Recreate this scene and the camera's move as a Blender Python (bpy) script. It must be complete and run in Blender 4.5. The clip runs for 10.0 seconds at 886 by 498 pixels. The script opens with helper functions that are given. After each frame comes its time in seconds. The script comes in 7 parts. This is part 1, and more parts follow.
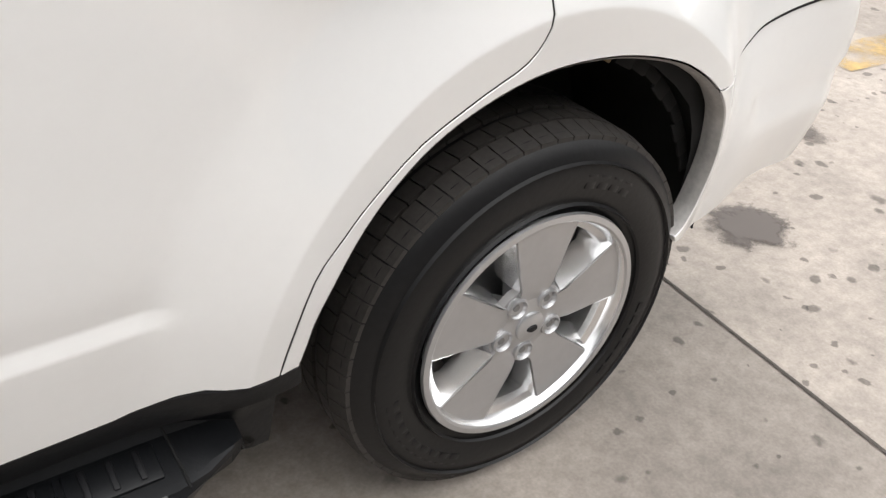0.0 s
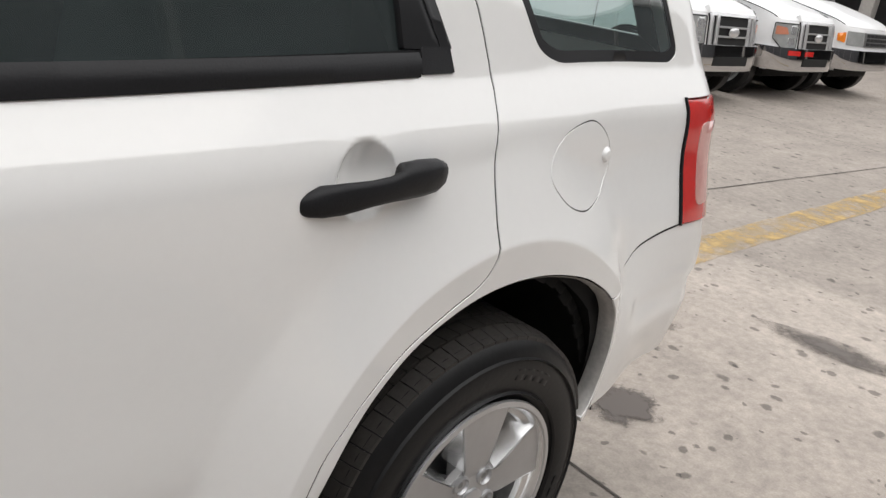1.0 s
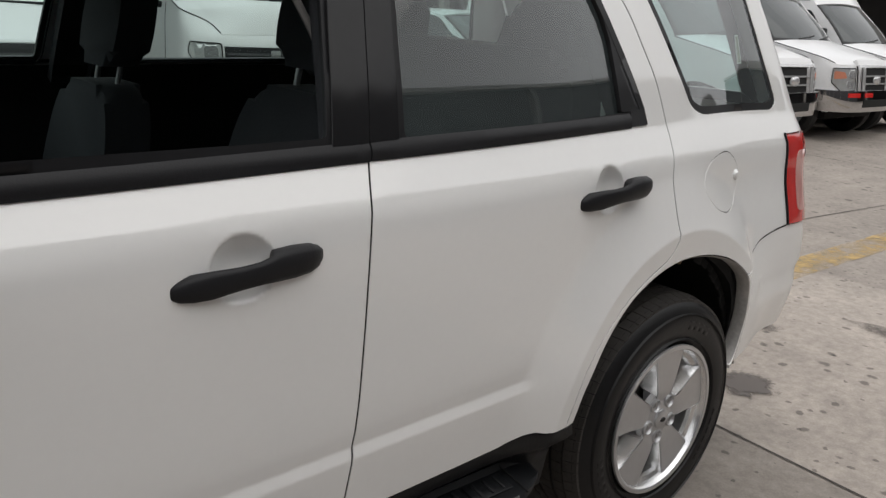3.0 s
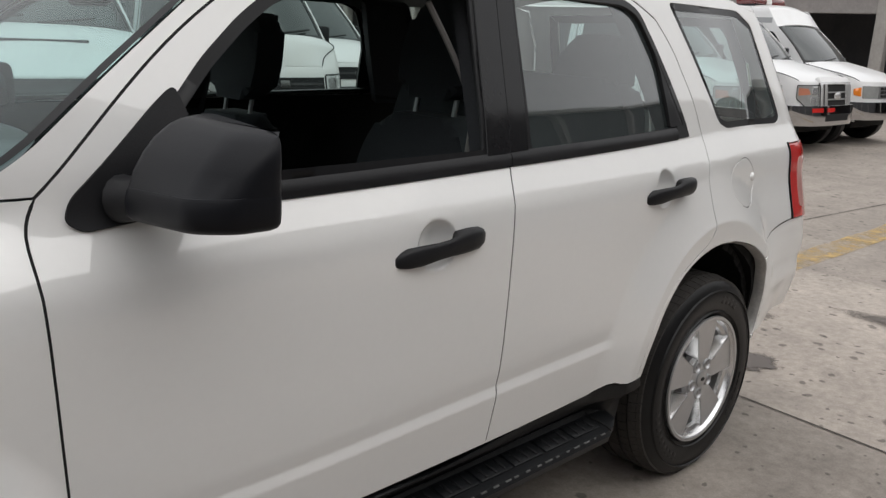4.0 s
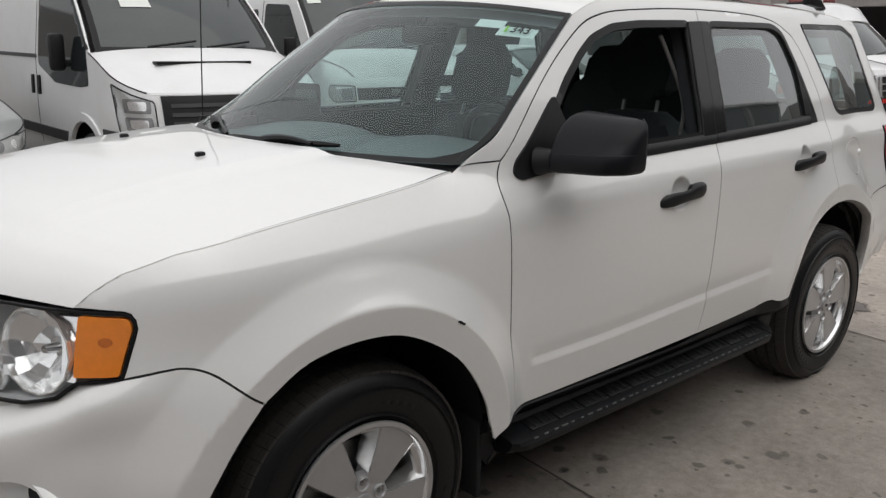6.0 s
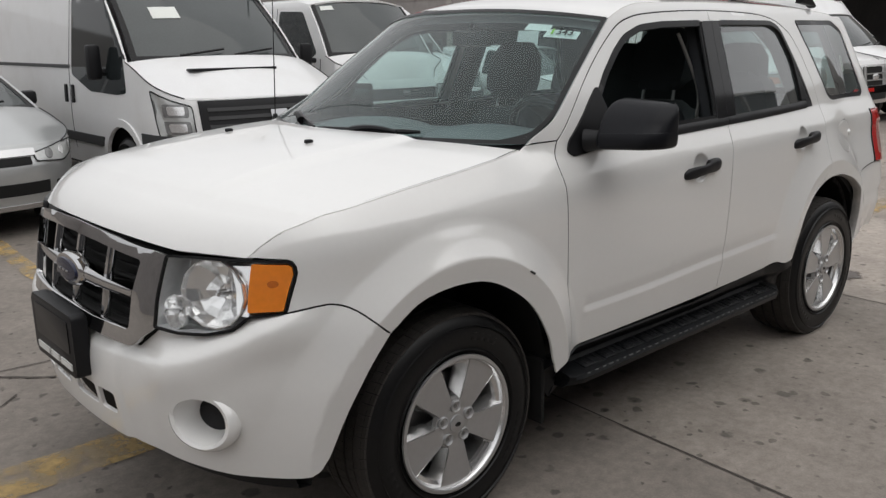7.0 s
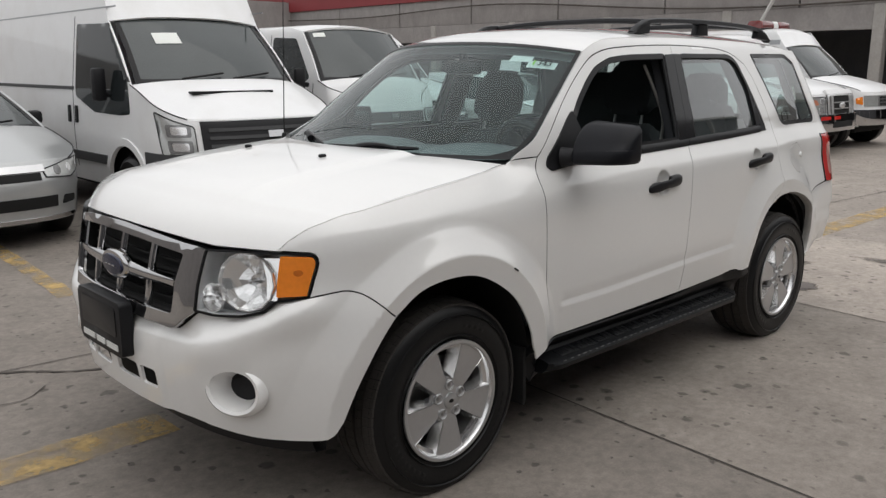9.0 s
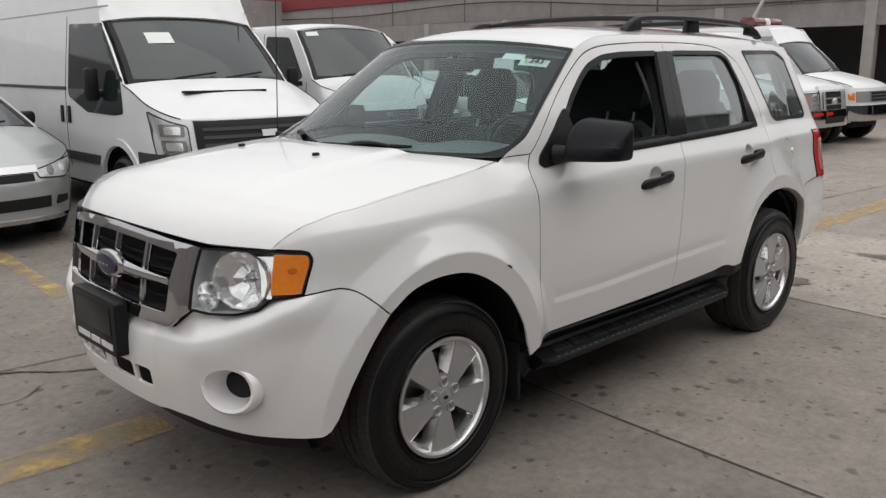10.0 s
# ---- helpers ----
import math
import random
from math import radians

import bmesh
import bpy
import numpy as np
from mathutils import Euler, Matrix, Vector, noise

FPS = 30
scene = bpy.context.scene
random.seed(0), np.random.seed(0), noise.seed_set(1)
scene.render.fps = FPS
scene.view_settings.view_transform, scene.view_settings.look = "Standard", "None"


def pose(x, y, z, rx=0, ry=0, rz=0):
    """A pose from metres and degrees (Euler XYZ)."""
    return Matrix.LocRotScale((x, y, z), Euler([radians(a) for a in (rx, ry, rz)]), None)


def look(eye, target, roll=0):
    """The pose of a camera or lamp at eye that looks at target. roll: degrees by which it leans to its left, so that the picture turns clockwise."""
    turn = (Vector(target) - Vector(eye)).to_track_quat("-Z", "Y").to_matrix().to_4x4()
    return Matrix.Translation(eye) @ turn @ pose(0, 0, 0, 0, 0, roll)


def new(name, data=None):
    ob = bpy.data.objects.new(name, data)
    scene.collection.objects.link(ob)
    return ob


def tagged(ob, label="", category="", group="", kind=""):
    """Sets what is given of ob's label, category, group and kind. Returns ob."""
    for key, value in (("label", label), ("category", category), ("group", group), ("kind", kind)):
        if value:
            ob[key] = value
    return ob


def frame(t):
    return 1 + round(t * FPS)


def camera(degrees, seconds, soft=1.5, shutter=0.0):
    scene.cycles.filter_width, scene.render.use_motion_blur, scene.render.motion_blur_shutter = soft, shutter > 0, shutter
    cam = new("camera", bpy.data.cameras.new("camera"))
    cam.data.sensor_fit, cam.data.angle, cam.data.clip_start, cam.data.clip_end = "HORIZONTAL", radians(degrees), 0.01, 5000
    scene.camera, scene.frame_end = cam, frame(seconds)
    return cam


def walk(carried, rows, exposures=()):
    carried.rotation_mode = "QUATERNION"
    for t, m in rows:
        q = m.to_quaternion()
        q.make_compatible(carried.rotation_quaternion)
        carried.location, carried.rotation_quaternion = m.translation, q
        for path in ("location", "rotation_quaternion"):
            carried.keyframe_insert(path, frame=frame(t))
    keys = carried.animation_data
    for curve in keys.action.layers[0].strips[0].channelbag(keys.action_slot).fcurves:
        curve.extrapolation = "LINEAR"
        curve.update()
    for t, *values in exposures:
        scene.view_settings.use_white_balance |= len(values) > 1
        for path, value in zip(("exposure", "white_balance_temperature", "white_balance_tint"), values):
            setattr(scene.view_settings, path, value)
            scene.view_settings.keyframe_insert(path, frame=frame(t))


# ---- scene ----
cam = camera(56.5, 10.0, soft=1.4)
PATH = [
    (0, (1.817, -1.65, 1.264), (2.816, -0.333, 0.137), 5.6),
    (0.5, (1.704, -1.664, 1.328), (2.919, -0.393, 0.375), 7.7),
    (1, (1.526, -1.702, 1.396), (2.895, -0.423, 0.697), 9.0),
    (1.5, (1.378, -1.754, 1.438), (2.788, -0.466, 0.843), 9.2),
    (2, (1.145, -1.882, 1.45), (2.499, -0.511, 0.915), 6.6),
    (2.5, (0.946, -1.967, 1.447), (2.204, -0.524, 0.869), 4.2),
    (4, (0.092, -2.148, 1.476), (1.439, -0.757, 0.975), 2.8),
    (4.5, (-0.189, -2.204, 1.491), (1.108, -0.773, 0.973), 2.3),
    (5, (-0.509, -2.194, 1.493), (0.789, -0.78, 0.931), 1.3),
    (5.5, (-0.796, -2.268, 1.509), (0.492, -0.828, 0.99), 1.5),
    (5.7, (-0.92, -2.33, 1.524), (0.365, -0.882, 1.019), 1.3),
    (7, (-1.626, -2.603, 1.531), (-0.325, -1.165, 1.041), -0.6),
    (7.5, (-1.764, -2.727, 1.537), (-0.454, -1.294, 1.059), -0.1),
    (8, (-1.884, -2.833, 1.546), (-0.543, -1.415, 1.109), 0.4),
    (8.5, (-1.933, -2.871, 1.548), (-0.584, -1.46, 1.11), 0.1),
    (9, (-1.945, -2.879, 1.547), (-0.603, -1.461, 1.113), -0.0),
    (9.5, (-1.944, -2.888, 1.547), (-0.604, -1.469, 1.11), -0.3),
    (10, (-1.951, -2.891, 1.546), (-0.6, -1.482, 1.108), -0.3),
]
EXPOSURES = [(0, 0.95), (0.5, 0.74), (1.0, 0.42), (1.5, 0.0), (2.5, -0.02), (4.5, 0.07), (5.5, -0.08), (7, -0.12), (8, -0.03), (10, -0.02)]
walk(cam, [(t, look(e, g, r)) for t, e, g, r in PATH], EXPOSURES)

# ---- world and light: an overcast day ----
world = bpy.data.worlds.new("overcast_sky")
scene.world = world
world.use_nodes = True
wn, wl = world.node_tree.nodes, world.node_tree.links
wn.clear()
sky = wn.new("ShaderNodeTexSky")
sky.sky_type = "NISHITA"
sky.sun_disc = False
sky.sun_elevation, sky.sun_rotation = radians(60), radians(170)
sky.dust_density = 4.0
veil = wn.new("ShaderNodeHueSaturation")
veil.inputs["Saturation"].default_value = 0.12
back = wn.new("ShaderNodeBackground")
back.inputs["Strength"].default_value = 0.10
# the cloud deck: three times as bright overhead as at the horizon
co_ = wn.new("ShaderNodeTexCoord")
xyz = wn.new("ShaderNodeSeparateXYZ")
lift = wn.new("ShaderNodeMapRange")
for key, val in (("From Min", 0.0), ("From Max", 1.0), ("To Min", 0.74), ("To Max", 1.45)):
    lift.inputs[key].default_value = val
cloud_noise = wn.new("ShaderNodeTexNoise")
cloud_noise.inputs["Scale"].default_value, cloud_noise.inputs["Detail"].default_value = 2.2, 5.0
cloud_range = wn.new("ShaderNodeMapRange")
for key, val in (("From Min", 0.3), ("From Max", 0.7), ("To Min", 0.88), ("To Max", 1.12)):
    cloud_range.inputs[key].default_value = val
cloud_mul = wn.new("ShaderNodeMath")
cloud_mul.operation = "MULTIPLY"
deck = wn.new("ShaderNodeBackground")
deck.inputs["Color"].default_value = (0.985, 0.985, 1.0, 1)
mixer = wn.new("ShaderNodeMixShader")
mixer.inputs[0].default_value = 0.8
wout = wn.new("ShaderNodeOutputWorld")
wl.new(co_.outputs["Generated"], xyz.inputs[0])
wl.new(co_.outputs["Generated"], cloud_noise.inputs["Vector"])
wl.new(cloud_noise.outputs[0], cloud_range.inputs[0])
wl.new(xyz.outputs[2], lift.inputs[0])
wl.new(lift.outputs[0], cloud_mul.inputs[0])
wl.new(cloud_range.outputs[0], cloud_mul.inputs[1])
wl.new(cloud_mul.outputs[0], deck.inputs["Strength"])
wl.new(sky.outputs[0], veil.inputs["Color"])
wl.new(veil.outputs[0], back.inputs["Color"])
wl.new(back.outputs[0], mixer.inputs[1])
wl.new(deck.outputs[0], mixer.inputs[2])
wl.new(mixer.outputs[0], wout.inputs[0])
sun = new("sun", bpy.data.lights.new("sun", "SUN"))
sun.data.energy, sun.data.angle, sun.data.color = 0.52, radians(80), (1.0, 0.96, 0.9)
sun.matrix_basis = look((1.5, -8.5, 15), (0, 0, 0))


# ---- materials ----
def nodes_of(name):
    m = bpy.data.materials.new(name)
    m.use_nodes = True
    return m, m.node_tree.nodes, m.node_tree.links, m.node_tree.nodes["Principled BSDF"]


def surface(name, colour, rough=0.5, metal=0.0, vary=0.08, scale=3.0, fine=60.0, bump=0.0, coat=0.0, dirt=None, dirt_amount=0.0, ior=1.5):
    """A painted, plastic, metal or stone surface with variation at two scales."""
    m, n, l, b = nodes_of(name)
    geo = n.new("ShaderNodeTexCoord")
    big, small = n.new("ShaderNodeTexNoise"), n.new("ShaderNodeTexNoise")
    big.inputs["Scale"].default_value, small.inputs["Scale"].default_value = scale, fine
    big.inputs["Detail"].default_value = small.inputs["Detail"].default_value = 5
    for t in (big, small):
        l.new(geo.outputs["Object"], t.inputs["Vector"])
    add = n.new("ShaderNodeMath")
    add.operation = "ADD"
    l.new(big.outputs[0], add.inputs[0])
    l.new(small.outputs[0], add.inputs[1])
    ramp = n.new("ShaderNodeMapRange")
    ramp.inputs["From Min"].default_value, ramp.inputs["From Max"].default_value = 0.6, 1.4
    ramp.inputs["To Min"].default_value, ramp.inputs["To Max"].default_value = 1 - vary, 1 + vary
    l.new(add.outputs[0], ramp.inputs[0])
    hue = n.new("ShaderNodeHueSaturation")
    hue.inputs["Color"].default_value = (*colour, 1)
    l.new(ramp.outputs[0], hue.inputs["Value"])
    out = hue.outputs[0]
    if dirt:
        mix = n.new("ShaderNodeMixRGB")
        mix.inputs["Color2"].default_value = (*dirt, 1)
        dr = n.new("ShaderNodeMapRange")
        dr.inputs["From Min"].default_value, dr.inputs["From Max"].default_value = 0.45, 0.75
        dr.inputs["To Max"].default_value = dirt_amount
        l.new(big.outputs[0], dr.inputs[0])
        l.new(dr.outputs[0], mix.inputs["Fac"])
        l.new(out, mix.inputs["Color1"])
        out = mix.outputs[0]
    l.new(out, b.inputs["Base Color"])
    b.inputs["Roughness"].default_value, b.inputs["Metallic"].default_value = rough, metal
    b.inputs["IOR"].default_value = ior
    if coat:
        b.inputs["Coat Weight"].default_value, b.inputs["Coat Roughness"].default_value = coat, 0.015
    if bump:
        bp = n.new("ShaderNodeBump")
        bp.inputs["Strength"].default_value, bp.inputs["Distance"].default_value = bump, 0.002
        l.new(small.outputs[0], bp.inputs["Height"])
        l.new(bp.outputs[0], b.inputs["Normal"])
    return m


def pane(name, tint, gloss=0.02, ior=1.8, dust_haze=0.0, rise=5.0):
    """Thin window glass: tinted see-through with a mirror sheen and a pale film painted for dust and sky veil."""
    m, n, l, b = nodes_of(name)
    clear, shine, mix = n.new("ShaderNodeBsdfTransparent"), n.new("ShaderNodeBsdfGlossy"), n.new("ShaderNodeMixShader")
    film, over = n.new("ShaderNodeBsdfDiffuse"), n.new("ShaderNodeMixShader")
    # film colour stands in for the veil of reflected sky, with some dust
    film.inputs["Color"].default_value = (0.50, 0.60, 0.61, 1)
    co, noise, ramp = n.new("ShaderNodeTexCoord"), n.new("ShaderNodeTexNoise"), n.new("ShaderNodeMapRange")
    noise.inputs["Scale"].default_value, noise.inputs["Detail"].default_value = 5.0, 6.0
    ramp.inputs["From Min"].default_value, ramp.inputs["From Max"].default_value = 0.3, 0.7
    ramp.inputs["To Min"].default_value, ramp.inputs["To Max"].default_value = dust_haze * 0.75, dust_haze * 1.25
    l.new(co.outputs["Object"], noise.inputs["Vector"])
    l.new(noise.outputs[0], ramp.inputs[0])
    l.new(ramp.outputs[0], over.inputs[0])
    fr = n.new("ShaderNodeLayerWeight")
    fr.inputs["Blend"].default_value = 0.5
    f0 = ((ior - 1) / (ior + 1)) ** 2
    p5, sheen = n.new("ShaderNodeMath"), n.new("ShaderNodeMath")
    p5.operation, sheen.operation = "POWER", "MULTIPLY_ADD"
    p5.inputs[1].default_value = rise
    sheen.inputs[1].default_value, sheen.inputs[2].default_value = 1 - f0, f0
    l.new(fr.outputs["Facing"], p5.inputs[0])
    l.new(p5.outputs[0], sheen.inputs[0])
    clear.inputs["Color"].default_value = (*tint, 1)
    shine.inputs["Roughness"].default_value = gloss
    l.new(clear.outputs[0], over.inputs[1])
    l.new(film.outputs[0], over.inputs[2])
    l.new(sheen.outputs[0], mix.inputs[0])
    l.new(over.outputs[0], mix.inputs[1])
    l.new(shine.outputs[0], mix.inputs[2])
    l.new(mix.outputs[0], n["Material Output"].inputs[0])
    return m


PAINT = surface("white_paint", (0.84, 0.835, 0.82), 0.30, vary=0.012, scale=1.5, coat=1.0)
PAINT.node_tree.nodes["Principled BSDF"].inputs["Coat IOR"].default_value = 2.0
PAINT.node_tree.nodes["Principled BSDF"].inputs["Specular IOR Level"].default_value = 0.05
VAN_PAINT = surface("van_paint", (0.80, 0.80, 0.80), 0.35, vary=0.03, coat=0.5, dirt=(0.55, 0.53, 0.5), dirt_amount=0.25)
SILVER = surface("silver_paint", (0.44, 0.45, 0.45), 0.3, metal=0.5, vary=0.03, coat=0.8)
PLASTIC = surface("black_plastic", (0.013, 0.013, 0.0145), 0.45, vary=0.2, bump=0.15, fine=300, ior=1.33)
SATIN = surface("satin_black_trim", (0.009, 0.009, 0.010), 0.34, vary=0.15, ior=1.33)
MIRROR_CAP = surface("mirror_cap_grey", (0.008, 0.0085, 0.011), 0.42, vary=0.1, bump=0.1, fine=300, ior=1.28)
GLOSS_TRIM = surface("gloss_black_trim", (0.012, 0.012, 0.013), 0.16, vary=0.1, ior=1.36)
CLAD = surface("step_plastic", (0.007, 0.0077, 0.009), 0.40, vary=0.25, fine=120, bump=0.2, dirt=(0.02, 0.019, 0.018), dirt_amount=0.18, ior=1.33)
RUBBER = surface("tyre_rubber", (0.008, 0.008, 0.0085), 0.40, vary=0.25, fine=90, bump=0.2, dirt=(0.022, 0.020, 0.018), dirt_amount=0.16, ior=1.36)
TREAD = surface("worn_tread", (0.036, 0.032, 0.029), 0.75, vary=0.3, fine=80, bump=0.3, dirt=(0.072, 0.063, 0.055), dirt_amount=0.38)
SCUFF = surface("scuffed_plastic", (0.11, 0.11, 0.11), 0.6, vary=0.3, fine=80)
ALLOY = surface("silver_alloy", (0.52, 0.52, 0.525), 0.32, metal=0.7, vary=0.05, scale=6, dirt=(0.36, 0.35, 0.34), dirt_amount=0.3)
BRIGHT = surface("machined_alloy", (0.80, 0.80, 0.80), 0.24, metal=0.9, vary=0.05)
WELL = surface("dark_mottled_alloy", (0.20, 0.20, 0.20), 0.42, metal=0.6, vary=0.25, scale=20, dirt=(0.09, 0.085, 0.08), dirt_amount=0.5)
DIRT_AND_SHADE = surface("dirt_and_shade_edge", (0.40, 0.385, 0.365), 0.55, vary=0.25, scale=14, fine=90)
CHROME = surface("chrome", (0.56, 0.56, 0.565), 0.05, metal=1.0, vary=0.02)
FACET = surface("lamp_reflector", (0.93, 0.93, 0.93), 0.14, metal=0.8, vary=0.05)
DARK = surface("underbody_black", (0.006, 0.006, 0.006), 0.9, vary=0.3)
CLOTH = surface("charcoal_cloth", (0.030, 0.032, 0.036), 0.9, vary=0.2, fine=200, bump=0.3)
HEADLINER = surface("pale_grey_headliner", (0.45, 0.46, 0.45), 0.9, vary=0.05, fine=200)
TRIM_GREY = surface("grey_interior_plastic", (0.13, 0.138, 0.138), 0.6, vary=0.08)
STEEL = surface("grey_steel", (0.3, 0.3, 0.3), 0.4, metal=0.8, vary=0.1)
GLASS = pane("clear_windscreen", (0.78, 0.92, 0.92), ior=1.30, dust_haze=0.095, rise=4.6)
TINTED = pane("tinted_glass", (0.64, 0.77, 0.74), ior=1.55, dust_haze=0.065, rise=2.4)
DARK_GLASS = surface("dark_window", (0.020, 0.024, 0.025), 0.05, vary=0.3, scale=4, ior=1.40)
LENS = pane("clear_lens", (0.97, 0.975, 0.975), ior=1.35)
AMBER = surface("amber_lens", (0.90, 0.26, 0.03), 0.12, vary=0.1, coat=1.0)
RED_BROWN = surface("bulb_behind_amber", (0.60, 0.15, 0.02), 0.15, vary=0.2, coat=1.0)
RED = surface("red_lens", (0.62, 0.03, 0.025), 0.12, vary=0.1, coat=1.0)
CLEAR_RED = surface("pale_red_lens", (0.66, 0.34, 0.31), 0.12, vary=0.1, coat=1.0)
WHITE = surface("white_plastic", (0.75, 0.75, 0.73), 0.4, vary=0.04)
PAPER = surface("sticker_paper", (0.78, 0.8, 0.76), 0.6, vary=0.03)
WIRE_TAN = surface("tan_plastic", (0.5, 0.36, 0.2), 0.5)
PERMIT = surface("permit_green", (0.22, 0.24, 0.14), 0.6, vary=0.1)
GREEN = surface("sticker_green", (0.2, 0.5, 0.08), 0.5)
NAVY = surface("badge_blue", (0.008, 0.012, 0.04), 0.25, coat=0.15)
LAMP_BACK = surface("lamp_bezel_grey", (0.72, 0.73, 0.74), 0.30, metal=0.35, vary=0.12, scale=20)
BELT = surface("grey_belt_webbing", (0.22, 0.21, 0.20), 0.7, vary=0.1, fine=200)
INK = surface("black_ink", (0.015, 0.015, 0.015), 0.6)


# ---- tools for meshes ----
from mathutils.geometry import delaunay_2d_cdt


def link_mesh(name, verts, faces, material, parent=None, label="", loop_normals=None, smooth=True):
    me = bpy.data.meshes.new(name)
    me.from_pydata([tuple(map(float, v)) for v in verts], [], [tuple(f) for f in faces])
    me.materials.append(material)
    if smooth:
        me.polygons.foreach_set("use_smooth", [True] * len(me.polygons))
    if loop_normals is not None:
        me.normals_split_custom_set([tuple(map(float, q)) for q in loop_normals])
    ob = new(name, me)
    ob.parent = parent
    if label:
        ob["label"] = label
    return ob


def part(name, bm, material, parent=None, label="", angle=35):
    """Links a bmesh as one mesh object under a thing or a part; edges sharper than angle stay sharp."""
    bmesh.ops.recalc_face_normals(bm, faces=bm.faces)
    for f in bm.faces:
        f.smooth = True
    for e in bm.edges:
        e.smooth = not (len(e.link_faces) == 2 and e.calc_face_angle(0) > radians(angle))
    me = bpy.data.meshes.new(name)
    bm.to_mesh(me)
    bm.free()
    me.materials.append(material)
    ob = new(name, me)
    ob.parent = parent
    if label:
        ob["label"] = label
    return ob


def thing(name, label, category, group="", kind=""):
    return tagged(new(name), label, category, group, kind)


def box(bm, x0, x1, y0, y1, z0, z1, bevel=0.0, m=None):
    r = bmesh.ops.create_cube(bm, size=1)
    vs = r["verts"]
    bmesh.ops.scale(bm, vec=(x1 - x0, y1 - y0, z1 - z0), verts=vs)
    bmesh.ops.translate(bm, vec=((x0 + x1) / 2, (y0 + y1) / 2, (z0 + z1) / 2), verts=vs)
    if bevel:
        es = list({e for v in vs for e in v.link_edges})
        out = bmesh.ops.bevel(bm, geom=es, offset=bevel, segments=2, profile=0.5, affect="EDGES")
        vs = list({v for f in out["faces"] for v in f.verts} | {v for v in vs if v.is_valid})
    if m is not None:
        bmesh.ops.transform(bm, matrix=m, verts=vs)
    return vs


def tube(bm, pts, r, seg=10, cap=True):
    """A round bar along points; r is one radius or one for each point."""
    rs = r if isinstance(r, (list, tuple)) else [r] * len(pts)
    rings, prev = [], None
    for i, p in enumerate(pts):
        a, b = Vector(pts[max(0, i - 1)]), Vector(pts[min(len(pts) - 1, i + 1)])
        d = (b - a).normalized()
        ref = prev if prev is not None else (Vector((0, 0, 1)) if abs(d.z) < 0.9 else Vector((1, 0, 0)))
        s = d.cross(ref).normalized()
        t = s.cross(d)
        prev = t
        rings.append([bm.verts.new(Vector(p) + rs[i] * (math.cos(k * math.tau / seg) * s + math.sin(k * math.tau / seg) * t)) for k in range(seg)])
    for a, b in zip(rings, rings[1:]):
        for k in range(seg):
            bm.faces.new((a[k], a[(k + 1) % seg], b[(k + 1) % seg], b[k]))
    if cap:
        bm.faces.new(rings[0][::-1])
        bm.faces.new(rings[-1])


def lathe(bm, prof, seg=64, m=None, close=False):
    """Turns (radius, y) points about the y axis."""
    rings = []
    for r, y in prof:
        rings.append([bm.verts.new((r * math.cos(k * math.tau / seg), y, r * math.sin(k * math.tau / seg))) for k in range(seg)])
    if m is not None:
        for ring in rings:
            for v in ring:
                v.co = m @ v.co
    for a, b in (list(zip(rings, rings[1:])) + ([(rings[-1], rings[0])] if close else [])):
        for k in range(seg):
            bm.faces.new((a[k], a[(k + 1) % seg], b[(k + 1) % seg], b[k]))
    return rings


def prism(bm, pts, d0, d1, axis="y", bevel=0.0):
    """A flat polygon of (a, b) points drawn out from d0 to d1 along an axis."""
    def at(a, b, d):
        return {"y": (a, d, b), "x": (d, a, b), "z": (a, b, d)}[axis]
    v0 = [bm.verts.new(at(a, b, d0)) for a, b in pts]
    v1 = [bm.verts.new(at(a, b, d1)) for a, b in pts]
    n = len(pts)
    fs = [bm.faces.new(v0[::-1]), bm.faces.new(v1)]
    for k in range(n):
        fs.append(bm.faces.new((v0[k], v0[(k + 1) % n], v1[(k + 1) % n], v1[k])))
    if bevel:
        bmesh.ops.bevel(bm, geom=list(fs[1].edges) + list(fs[0].edges), offset=bevel, segments=2, profile=0.5, affect="EDGES")


def curve(xs, ys, blur=0.03):
    """A smooth function through the given table."""
    lo, hi = min(xs) - 3 * blur, max(xs) + 3 * blur
    g = np.linspace(lo, hi, 1200)
    slope0, slope1 = (ys[1] - ys[0]) / (xs[1] - xs[0]), (ys[-1] - ys[-2]) / (xs[-1] - xs[-2])
    v = np.interp(g, xs, ys)
    v = np.where(g < xs[0], ys[0] + slope0 * (g - xs[0]), v)
    v = np.where(g > xs[-1], ys[-1] + slope1 * (g - xs[-1]), v)
    k = max(1, int(3 * blur / (g[1] - g[0])))
    w = np.exp(-0.5 * (np.arange(-k, k + 1) / max(1, k / 3)) ** 2)
    vp = np.concatenate([v[0] - (v[1] - v[0]) * np.arange(k, 0, -1), v, v[-1] + (v[-1] - v[-2]) * np.arange(1, k + 1)])
    v = np.convolve(vp, w / w.sum(), "valid")
    return lambda t: np.interp(t, g, v)


def step01(a, b, t):
    s = np.clip((t - a) / (b - a), 0, 1)
    return s * s * (3 - 2 * s)


